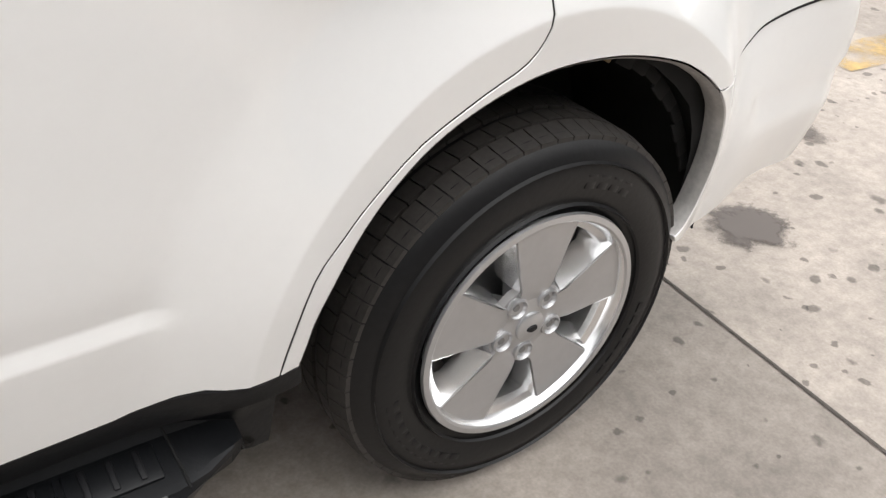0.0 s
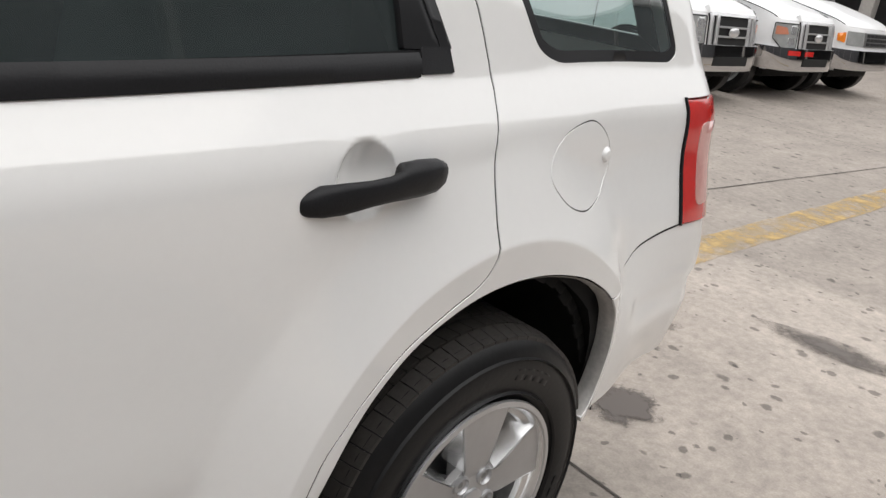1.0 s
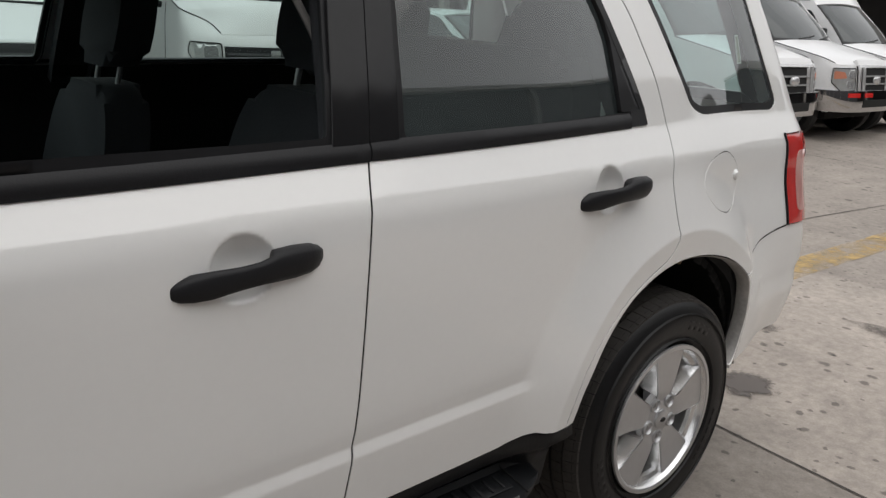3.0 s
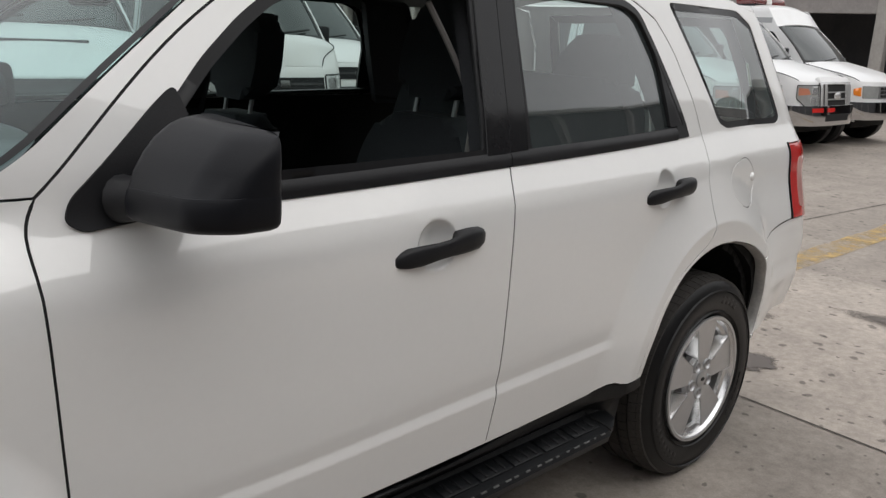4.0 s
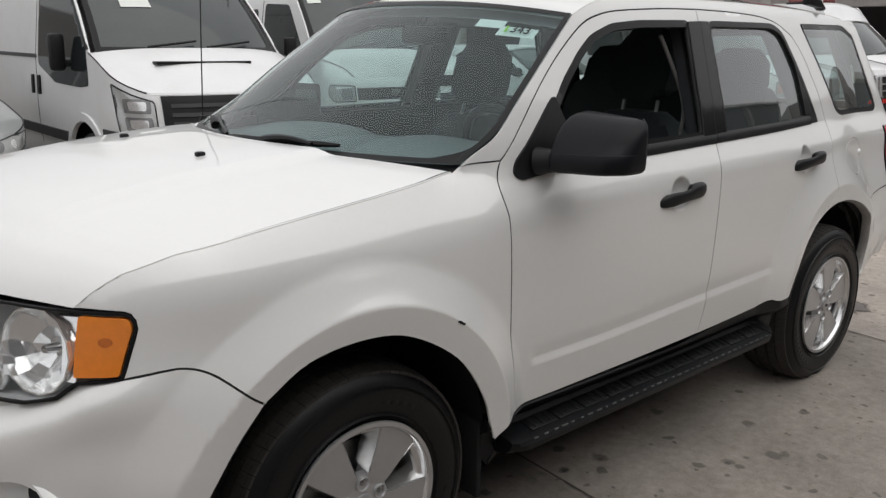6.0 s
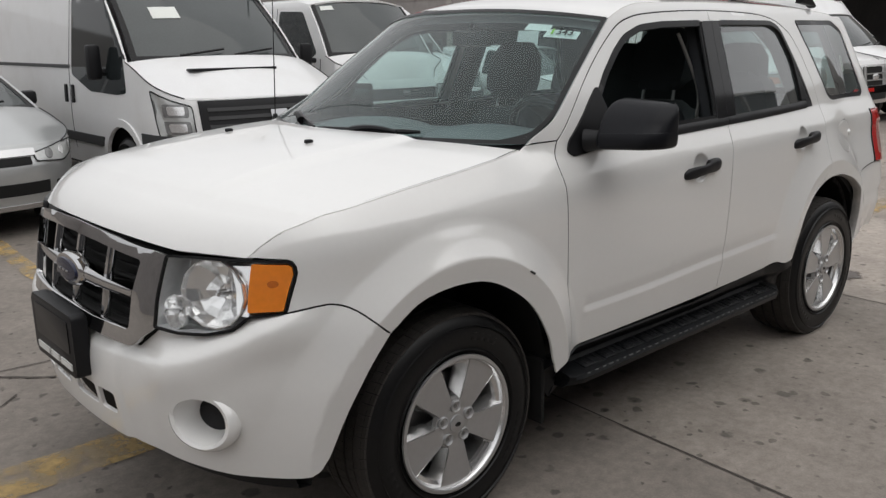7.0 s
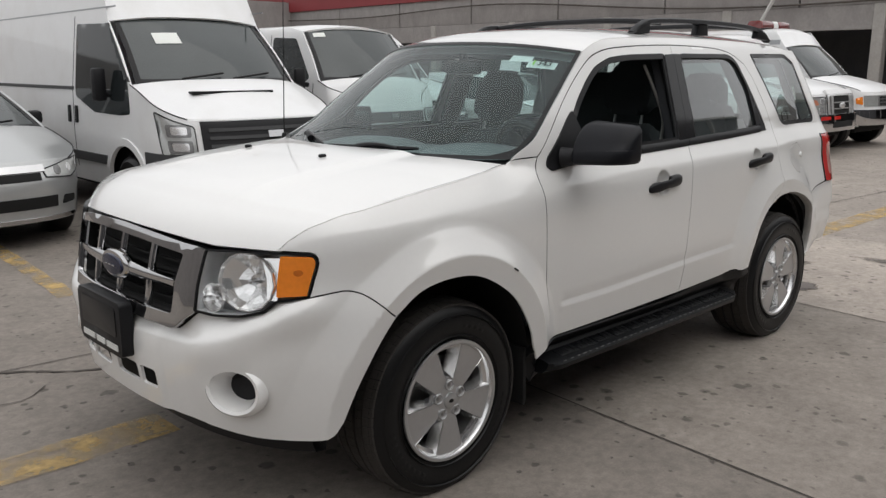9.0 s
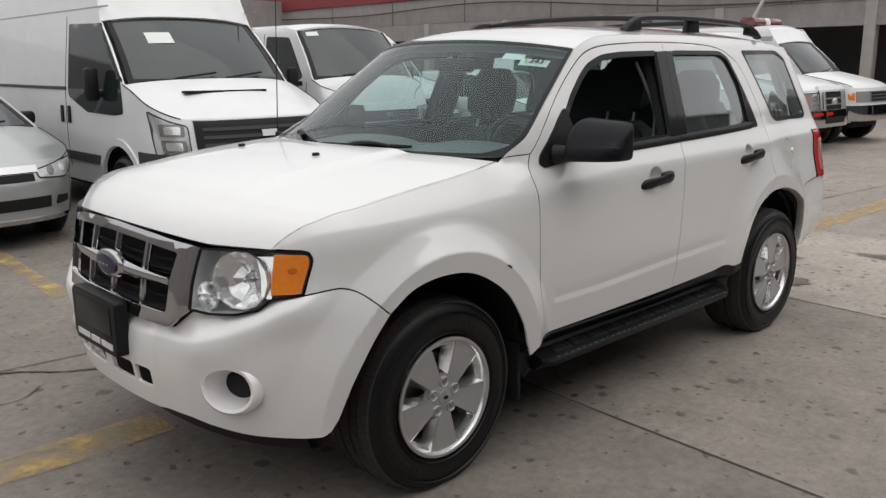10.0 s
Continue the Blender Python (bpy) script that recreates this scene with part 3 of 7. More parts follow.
blot("oil_stain", 0.55, -2.05, 0.07, 0.05, 0.3, STAIN, 0.005, ground, 0.1)
blot("oil_stain", 3.3, 0.6, 0.3, 0.4, 0.3, DRIP, 0.005, ground, 0.1)
strip("yellow_line", line_pts(5.3, 0.24, 14.5, 0.12, 40, 0.01), 0.24, YELLOW, 0.006, ground, 0.03)
strip("yellow_line", line_pts(-2.2, 0.42, -0.5, 0.40, 12, 0.01), 0.24, YELLOW, 0.006, ground, 0.03)
strip("yellow_line", line_pts(-0.08, 2.8, 0.02, 4.9, 12, 0.01), 0.13, YELLOW, 0.006, ground, 0.03)


def masonry(name, colour):
    """Weathered render with runs of dirt down its face."""
    m = surface(name, colour, 0.85, vary=0.14, scale=0.5, fine=14, bump=0.4, dirt=tuple(0.55 * c for c in colour), dirt_amount=0.5)
    n, l = m.node_tree.nodes, m.node_tree.links
    b = n["Principled BSDF"]
    src = b.inputs["Base Color"].links[0].from_socket
    co, mp, t, r, mix = n.new("ShaderNodeTexCoord"), n.new("ShaderNodeMapping"), n.new("ShaderNodeTexNoise"), n.new("ShaderNodeMapRange"), n.new("ShaderNodeMixRGB")
    mp.inputs["Scale"].default_value = (1.0, 1.0, 0.55)
    t.inputs["Scale"].default_value, t.inputs["Detail"].default_value, t.inputs["Roughness"].default_value = 2.2, 9.0, 0.72
    for key, v in (("From Min", 0.40), ("From Max", 0.66), ("To Min", 0.0), ("To Max", 0.55)):
        r.inputs[key].default_value = v
    mix.inputs["Color2"].default_value = (*(0.62 * c for c in colour), 1)
    l.new(co.outputs["Object"], mp.inputs["Vector"])
    l.new(mp.outputs[0], t.inputs["Vector"])
    l.new(t.outputs[0], r.inputs[0])
    l.new(r.outputs[0], mix.inputs["Fac"])
    l.new(src, mix.inputs["Color1"])
    l.new(mix.outputs[0], b.inputs["Base Color"])
    return m


WALL_GREY = masonry("grey_render", (0.33, 0.31, 0.30))
# dark tone carries the shade inside the open bays and the shed
WALL_SHADE = masonry("interior_shade_dark", (0.10, 0.10, 0.105))
RED_FASCIA = surface("red_fascia", (0.23, 0.03, 0.035), 0.5, vary=0.12, scale=0.6)
COLUMN_PALE = masonry("pale_column_render", (0.40, 0.38, 0.355))
EAVE = surface("pale_eave", (0.6, 0.6, 0.58), 0.5, vary=0.06)

# east building: an open ground floor between columns, panels over it and a red band above
EX = 25.0
LINTEL_Z, RED_Y = 2.62, 9.0
east = tagged(new("east_building"), "grey panelled building with dark bays and a red band", "building", kind="structure")
for k in range(-4, 9):
    y = -0.64 + 4.87 * k
    bm = bmesh.new()
    box(bm, EX - 0.06, EX + 0.30, y + 0.03, y + 4.84, 3.35, 4.46, 0.01)
    part("wall_panel", bm, WALL_GREY, east)
    bm = bmesh.new()
    box(bm, EX - 0.14, EX + 0.22, y + 2.24, y + 2.58, 0, 3.35, 0.02)
    part("column", bm, COLUMN_PALE, east)
for nm, x0, x1, z0, z1, mt in (("lintel", EX - 0.10, EX + 0.30, LINTEL_Z, 3.34, WALL_GREY), ("red_band", EX - 0.16, EX + 0.3, 4.47, 5.75, RED_FASCIA), ("upper_wall", EX + 0.1, EX + 0.4, 4.47, 8.0, WALL_GREY), ("bay_back", EX + 6, EX + 6.2, 0, 3.4, WALL_SHADE), ("bay_ceiling", EX, EX + 6.2, 3.36, 3.5, WALL_SHADE)):
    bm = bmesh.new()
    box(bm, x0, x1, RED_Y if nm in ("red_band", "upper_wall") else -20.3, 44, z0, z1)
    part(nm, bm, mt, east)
for k in range(8):
    bm = bmesh.new()
    box(bm, EX + 0.06, EX + 0.12, 20 + k * 2.6, 21.4 + k * 2.6, 6.0, 7.4)
    part("window_pane", bm, DARK_GLASS, east)
bm = bmesh.new()
tube(bm, bend([(EX - 0.2, 40, 4.05), (EX - 0.22, 31, 3.9), (EX - 0.2, 22, 4.1), (EX - 0.2, 12, 3.45), (EX - 0.2, 2, 3.5), (EX - 0.2, -10, 3.4)], 6), 0.03, 5)
part("cable", bm, JOINT, east)
bm = bmesh.new()
tube(bm, [(EX - 0.5, 10.4, 2.4), (EX - 0.5, 8.9, 5.2)], 0.06, 8)
part("leaning_pole", bm, EAVE, east)

# south shed behind the walk: a wall coloured as its shaded interior, under a pale eave
south = tagged(new("south_shed"), "open-fronted shed drawn as a shade-dark wall with a pale eave", "building", kind="structure")
for nm, y0, y1, z0, z1, mt in (("shed_front", -7.6, -7.2, 0, 5.15, WALL_SHADE), ("eave", -7.7, -7.0, 5.15, 5.35, EAVE)):
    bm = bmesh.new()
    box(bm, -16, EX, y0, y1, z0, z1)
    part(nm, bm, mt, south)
for k in range(6):
    bm = bmesh.new()
    box(bm, -10 + 5.5 * k, -9.8 + 5.5 * k, -7.2, -7.0, 0, 5.15)
    part("shed_post", bm, WALL_GREY, south)
for nm, b in (("wall_west", (-16.3, -16, -7.2, 40, 0, 4.2)), ("wall_north", (-16, EX, 38, 38.3, 0, 5.0))):
    bm = bmesh.new()
    box(bm, *b)
    tagged(part(nm, bm, WALL_GREY), "plain grey yard wall", "wall", kind="structure")


# ---- the white sport utility car ----
def build_wheel(name, parent, phase, radius=0.365, width=0.255, rim_r=0.222, detail=True):
    """A wheel about the origin, outer face towards -y: tyre > tread, bars; rim > spokes, nuts, cap."""
    w = width / 2
    hub = new(name)
    hub.parent = parent
    bm = bmesh.new()
    prof = [(rim_r - 0.012, w - 0.02), (rim_r + 0.004, w - 0.004), (rim_r + 0.03, w + 0.006), (radius - 0.075, w + 0.012), (radius - 0.04, w + 0.004), (radius - 0.015, w - 0.014), (radius - 0.0065, w - 0.026)]
    prof = [(r, -y) for r, y in prof] + [(radius - 0.0065, 0)] + [(r, y) for r, y in prof[::-1]]
    lathe(bm, prof, 96)
    tyre = part("tyre", bm, RUBBER, hub, "black worn rubber tyre", 60)
    if detail:
        bm = bmesh.new()
        n = 68
        rows = [(-w + 0.012, -w + 0.052, 0.0), (-w + 0.058, -w + 0.092, 0.5), (-0.022, 0.022, 0.2), (w - 0.092, w - 0.058, 0.7), (w - 0.052, w - 0.012, 0.35)]
        for y0, y1, ph in rows:
            for k in range(n):
                a0, a1 = (k + ph + 0.04) / n * math.tau, (k + ph + 0.96) / n * math.tau
                skew = 0.012 if abs(ph - 0.2) > 0.01 else 0.0
                vs = []
                for r in (radius - 0.013, radius):
                    for a, y in ((a0, y0), (a1, y0), (a1 + skew, y1), (a0 + skew, y1)):
                        edge = 0.010 if (abs(y) > w - 0.02) else 0.0
                        vs.append(bm.verts.new(((r - edge) * math.cos(a), y, (r - edge) * math.sin(a))))
                for f in ((4, 5, 6, 7), (0, 1, 5, 4), (1, 2, 6, 5), (2, 3, 7, 6), (3, 0, 4, 7)):
                    bm.faces.new([vs[i] for i in f])
        part("tread", bm, TREAD, tyre, "grooved tread with worn brown-grey blocks")
        for rr in (radius - 0.048, rim_r + 0.022):
            bm = bmesh.new()
            lathe(bm, [(rr - 0.003, -w - 0.0075), (rr, -w - 0.0125), (rr + 0.003, -w - 0.0065)], 96)
            part("sidewall_bead", bm, RUBBER, tyre)
        for a0, k in ((58, 4), (190, 9), (318, 6)):
            for i in range(k):
                bm = bmesh.new()
                m = Matrix.Rotation(-radians(a0 + i * 6.2), 4, "Y") @ Matrix.Translation((radius - 0.080, -w - 0.0108, 0))
                box(bm, -0.012, 0.012, -0.0004, 0.002, -0.011, 0.011, 0.0004, m)
                part("raised_mark", bm, RUBBER, tyre)
    bm = bmesh.new()
    lathe(bm, [(rim_r - 0.001, -w + 0.004), (rim_r + 0.006, -w - 0.004), (rim_r + 0.004, -w - 0.010), (rim_r - 0.006, -w - 0.011), (rim_r - 0.010, -w - 0.008)], 80)
    rim = part("rim", bm, ALLOY, hub, "five-spoke silver alloy rim")
    bm = bmesh.new()
    lathe(bm, [(rim_r - 0.010, -w - 0.008), (rim_r - 0.014, -w - 0.002), (rim_r - 0.018, -w + 0.012), (rim_r - 0.030, -w + 0.018), (rim_r - 0.033, -w + 0.030)], 80)
    part("rim_lip", bm, BRIGHT, rim, "bright machined lip")
    bm = bmesh.new()
    lathe(bm, [(rim_r - 0.033, -w + 0.030), (rim_r - 0.036, -w + 0.05), (rim_r - 0.045, 0.03), (rim_r - 0.035, w)], 80)
    part("rim_well", bm, WELL, rim, "inner rim in dark mottled alloy")
    bm = bmesh.new()
    lathe(bm, [(0.005, -w + 0.075), (0.15, -w + 0.075), (0.155, -w + 0.10)], 48)
    part("brake_disc", bm, STEEL, hub)
    yf = -w + 0.004
    for k in range(5):
        a = phase + k * 72
        bm = bmesh.new()
        ro = rim_r - 0.012
        pts = [(0.04, -0.028), (0.085, -0.034), (ro * 0.97, -0.067), (ro, -0.03), (ro + 0.002, 0.0), (ro, 0.03), (ro * 0.97, 0.067), (0.085, 0.034), (0.04, 0.028)]
        top = [bm.verts.new((x, yf + (0.010 if x < 0.05 else 0.0) - 0.006 * math.sin(min(1, x / ro) * math.pi), z)) for x, z in pts]
        low = [bm.verts.new((x, yf + 0.045, z * 1.12)) for x, z in pts]
        bm.faces.new(top)
        for i in range(len(pts)):
            bm.faces.new((top[i], low[i], low[(i + 1) % len(pts)], top[(i + 1) % len(pts)]))
        bmesh.ops.bevel(bm, geom=[e for e in bm.edges if all(v in top for v in e.verts)], offset=0.004, segments=2, profile=0.5, affect="EDGES")
        bmesh.ops.transform(bm, matrix=Matrix.Rotation(-radians(a), 4, "Y"), verts=bm.verts)
        sp = part("spoke", bm, ALLOY, rim)
        bm = bmesh.new()
        e0, e1 = (0.075, 0.033), (ro * 0.985, 0.068)
        for side, spread in ((1, 1.05), (-1, 0.8)):
            bm = bmesh.new()
            em = (0.60 * e1[0] + 0.40 * e0[0], 0.60 * e1[1] + 0.40 * e0[1])
            up = [(e0[0], e0[1]), (em[0] - 0.006, em[1]), (em[0] + 0.004, em[1] + 0.004), (e1[0], e1[1] + 0.002)]
            dn = [(e0[0] + 0.014, e0[1] + 0.016 * spread), (em[0], em[1] + 0.018 * spread), (em[0] + 0.008, em[1] + 0.027 * spread), (e1[0] + 0.002, e1[1] + 0.030 * spread)]
            rows = [[bm.verts.new((x, y, side * z)) for x, z, y in [(p[0], p[1] - g, yy) for p in q]] for q, yy, g in ((up, yf + 0.001, 0), (dn, yf + 0.050, 0), (dn, yf + 0.056, 0.006), (up, yf + 0.007, 0.006))]
            for i in range(4):
                for j in range(3):
                    bm.faces.new((rows[i][j], rows[i][j + 1], rows[(i + 1) % 4][j + 1], rows[(i + 1) % 4][j]))
            for j in (0, 3):
                bm.faces.new([rows[i][j] for i in range(4)])
            bmesh.ops.recalc_face_normals(bm, faces=bm.faces)
            bmesh.ops.transform(bm, matrix=Matrix.Rotation(-radians(a), 4, "Y"), verts=bm.verts)
            part("spoke_flank", bm, BRIGHT, sp, "bright machined flank")
        b = radians(a + 36)
        bm = bmesh.new()
        m = Matrix.Translation((0.057 * math.cos(b), yf - 0.002, 0.057 * math.sin(b)))
        lathe(bm, [(0.0, 0.017), (0.0115, 0.017), (0.0155, 0.002), (0.0178, -0.0022), (0.0205, -0.0002), (0.0218, 0.012)], 20, m)
        part("nut_cup", bm, ALLOY, rim)
        bm = bmesh.new()
        lathe(bm, [(0.0001, 0.004), (0.007, 0.004), (0.0095, 0.008), (0.0095, 0.018)], 6, m)
        part("wheel_nut", bm, STEEL, rim)
    bm = bmesh.new()
    lathe(bm, [(0.0001, yf + 0.0), (0.03, yf - 0.001), (0.05, yf + 0.003), (0.082, yf + 0.006), (0.086, yf + 0.02)], 40)
    part("hub_plate", bm, ALLOY, rim)
    bm = bmesh.new()
    lathe(bm, [(0.0001, yf - 0.010), (0.024, yf - 0.009), (0.029, yf - 0.006), (0.030, yf + 0.004)], 32)
    cap = part("centre_cap", bm, ALLOY, rim)
    bm = bmesh.new()
    lathe(bm, [(0.0001, yf - 0.0125), (0.010, yf - 0.0122), (0.0125, yf - 0.009)], 24)
    bmesh.ops.scale(bm, vec=(1.0, 1, 0.62), verts=bm.verts)
    part("cap_emblem", bm, SATIN, cap)
    return hub


suv = thing("sport_utility_car", "white five-door sport utility car with black mirrors and alloy wheels", "car")

Pz = curve([0.2, 0.35, 0.42, 0.5, 0.62, 0.75, 0.9, 1.0, 1.06, 1.10, 1.12, 1.19, 1.3, 1.45, 1.6, 1.65, 1.70],
           [0.84, 0.855, 0.862, 0.872, 0.884, 0.890, 0.892, 0.891, 0.888, 0.883, 0.874, 0.839, 0.809, 0.76, 0.705, 0.68, 0.63], 0.008)
shoulder_z = curve([0.0, 0.2, 0.46, 1.2, 1.8, 2.8], [1.06, 1.065, 1.08, 1.116, 1.121, 1.128], 0.1)
taper = curve([-0.4, 1.6, 2.0, 2.45, 2.9, 3.3], [0, 0, 0.012, 0.045, 0.078, 0.092], 0.1)
hood_line = curve([-0.9, -0.66, -0.621, -0.603, -0.582, -0.539, -0.443, -0.205, 0.059, 0.30, 0.6], [0.82, 0.955, 0.991, 1.013, 1.032, 1.060, 1.092, 1.120, 1.149, 1.180, 1.21], 0.008)
crease_z = curve([0.4, 0.93, 1.15, 1.4, 1.7, 2.2], [0.616, 0.621, 0.632, 0.642, 0.650, 0.650], 0.1)
FA, RA = (-0.03, 0.405, 0.437), (2.60, 0.42, 0.432)
HANDLES = ((1.268, 1.042), (2.238, 1.070))


def front_flare(x, z):
    """Front wheel arch: a flat lip with a ramp round it."""
    d = np.hypot(x - FA[0], z - FA[1])
    lead = 0.016 * step01(0.92, 0.78, z) * step01(-0.25, -0.45, x)
    q = np.where(d > 0.508, np.clip(1 - (d - 0.508) / 0.105, 0, 1) ** 1.2, 1.0)
    return lead + (0.050 - lead) * q - 0.16 * np.clip(0.508 - d, 0, 0.1)


def suv_width(x, z):
    t = taper(x) * (0.55 + 0.45 * step01(0.55, 0.95, z))
    w = Pz(z + (1.12 - shoulder_z(x)) * step01(0.96, 1.04, z) * step01(1.26, 1.17, z)) - t
    w = w + 0.015 * np.clip(1 - ((x - 1.4) / 0.95) ** 2, 0, 1) * step01(1.5, 1.15, z)
    w = w + front_flare(x, z)
    d = np.hypot(x - RA[0], z - RA[1])
    q = np.clip(1 - (d - 0.508) / 0.15, 0, 1) ** 1.2
    w = w + (0.026 + 0.45 * taper(np.minimum(x, 3.0))) * np.where(d > 0.508, q, 1.0) * (1 - 0.75 * step01(2.93, 3.06, x)) - 0.14 * np.clip(0.508 - d, 0, 0.09) * step01(2.1, 2.3, x) * step01(3.06, 2.93, x)
    w = w - 0.026 * step01(0.86, 1.04, z) * step01(2.6, 3.05, x)
    w = w - (0.05 - 0.036 * step01(-0.56, -0.36, x) * (1 - 0.6 * step01(0.2, 0.34, x))) * np.exp(-np.clip(hood_line(x) - z, 0, 1) / 0.035) * step01(0.52, 0.40, x)
    zc = crease_z(x)
    w = w + np.interp(z - zc, (-0.17, -0.020, 0.002, 0.040), (0, 0.0036, -0.0038, 0)) * step01(0.575, 0.615, x) * step01(2.03, 1.97, x)
    for hx, hz in HANDLES:
        r2 = ((x - hx - 0.014) / 0.058) ** 2 + ((z - hz + 0.004) / 0.056) ** 2
        w = w - 0.030 * np.clip(1 - r2, 0, 1) ** 0.9
    return w


suv_nose = curve([0.25, 0.4, 0.55, 0.65, 0.72, 0.85, 1.0, 1.1], [-0.80, -0.845, -0.868, -0.868, -0.845, -0.825, -0.79, -0.74], 0.03)
suv_tail = curve([0.25, 0.5, 0.78, 0.84, 1.1, 1.2, 1.6, 1.7], [3.50, 3.55, 3.55, 3.51, 3.50, 3.47, 3.27, 3.20], 0.02)
S = Shell(suv_width, suv_nose, -0.30, suv_tail, 3.05, n=2.4, nr=8.0, bulge=front_flare)


def far_in(x, z):
    """How far the right side of the screen pillar and wing lies inside the mirror image of the left."""
    return 0.14 * step01(1.19, 1.30, z) * step01(1.45, 0.95, x) + 0.04 * step01(0.95, 1.08, z) * step01(-0.55, -0.35, x) * step01(0.60, 0.40, x) * step01(1.30, 1.19, z)


S.far = far_in
U0 = S.xc - S.reach


def X(x, z):
    return (S.ux(x, z), z)


def Y(y, z):
    return (S.uy(y, z), z)


def mirror_u(pts):
    return [(2 * U0 - u, z) for u, z in pts]


FGAP = bend([(0.512, 0.476), (0.505, 0.60), (0.497, 0.70), (0.488, 0.91), (0.482, 1.06), (0.478, 1.15), (0.497, 1.205)], 4)
BGAP = bend([(1.495, 0.490), (1.505, 0.60), (1.515, 0.73), (1.521, 0.87), (1.526, 1.0), (1.534, 1.10), (1.553, 1.195)], 4)
RGAP = bend([(2.138, 0.497), (2.153, 0.55), (2.186, 0.64), (2.228, 0.69), (2.271, 0.733), (2.343, 0.789), (2.442, 0.838), (2.506, 0.868), (2.535, 0.913), (2.536, 0.97), (2.542, 1.06), (2.558, 1.175), (2.53, 1.30), (2.48, 1.40), (2.435, 1.48), (2.37, 1.555)], 3)
DOORTOP = bend([(0.497, 1.205), (0.64, 1.346), (0.748, 1.442), (0.854, 1.519), (0.958, 1.581), (1.053, 1.610), (1.166, 1.625), (1.40, 1.638), (1.621, 1.643)], 4)
DOORTOP2 = bend([(1.621, 1.643), (1.85, 1.641), (2.03, 1.635), (2.15, 1.625), (2.25, 1.605), (2.37, 1.555)], 4)
SCREEN_EDGE = bend([(0.385, 1.197), (0.48, 1.265), (0.646, 1.400), (0.80, 1.518), (0.915, 1.605)], 4)
ROOF_EDGE = bend([(0.915, 1.605), (1.03, 1.645), (1.2, 1.668), (1.7, 1.680), (2.3, 1.678), (2.8, 1.664), (3.0, 1.652), (3.05, 1.648)], 4)
SEAM = [(-0.603, 0.850)] + bend([X(-0.50, 0.861), X(-0.455, 0.862), X(-0.40, 0.838), (S.ux(-0.305, 0.757), 0.757)], 4)
WIN1 = rounded([(0.60, 1.195), (0.812, 1.418), (0.90, 1.491), (0.98, 1.543), (1.095, 1.579), (1.25, 1.592), (1.545, 1.599), (1.487, 1.205)], 0.03)
WIN2 = rounded([(1.620, 1.200), (1.670, 1.600), (2.19, 1.602), (2.275, 1.572), (2.37, 1.40), (2.460, 1.221)], 0.04)
WIN3 = rounded([(2.475, 1.612), (3.03, 1.616), (S.ux(3.13, 1.57), 1.57), (S.ux(3.245, 1.235), 1.235), (S.ux(3.21, 1.212), 1.212), (2.765, 1.213), (2.70, 1.235)], 0.03)
FARCH = bend([(0.43, 0.42), (0.405, 0.48), (0.367, 0.575), (0.265, 0.712), (0.105, 0.812), (-0.036, 0.839), (-0.192, 0.822), (-0.305, 0.757)], 5)
FARCH2 = bend([(-0.305, 0.757), (-0.36, 0.69), (-0.407, 0.615), (-0.449, 0.53), (-0.485, 0.43)], 5)
RARCH = bend([(2.933, 0.752), (2.885, 0.787), (2.813, 0.82), (2.688, 0.846), (2.557, 0.847), (2.444, 0.820), (2.345, 0.770), (2.262, 0.690), (2.199, 0.588), (2.178, 0.53), (2.167, 0.499)], 5)
RARCH2 = bend([(2.942, 0.452), (2.978, 0.472), (3.002, 0.512), (3.008, 0.595), (2.986, 0.685), (2.933, 0.752)], 5)
RSEAM = bend([(2.933, 0.752), (2.985, 0.758), (3.025, 0.772), X(3.06, 0.797), X(3.10, 0.822), X(3.18, 0.840), X(3.268, 0.85)], 4)


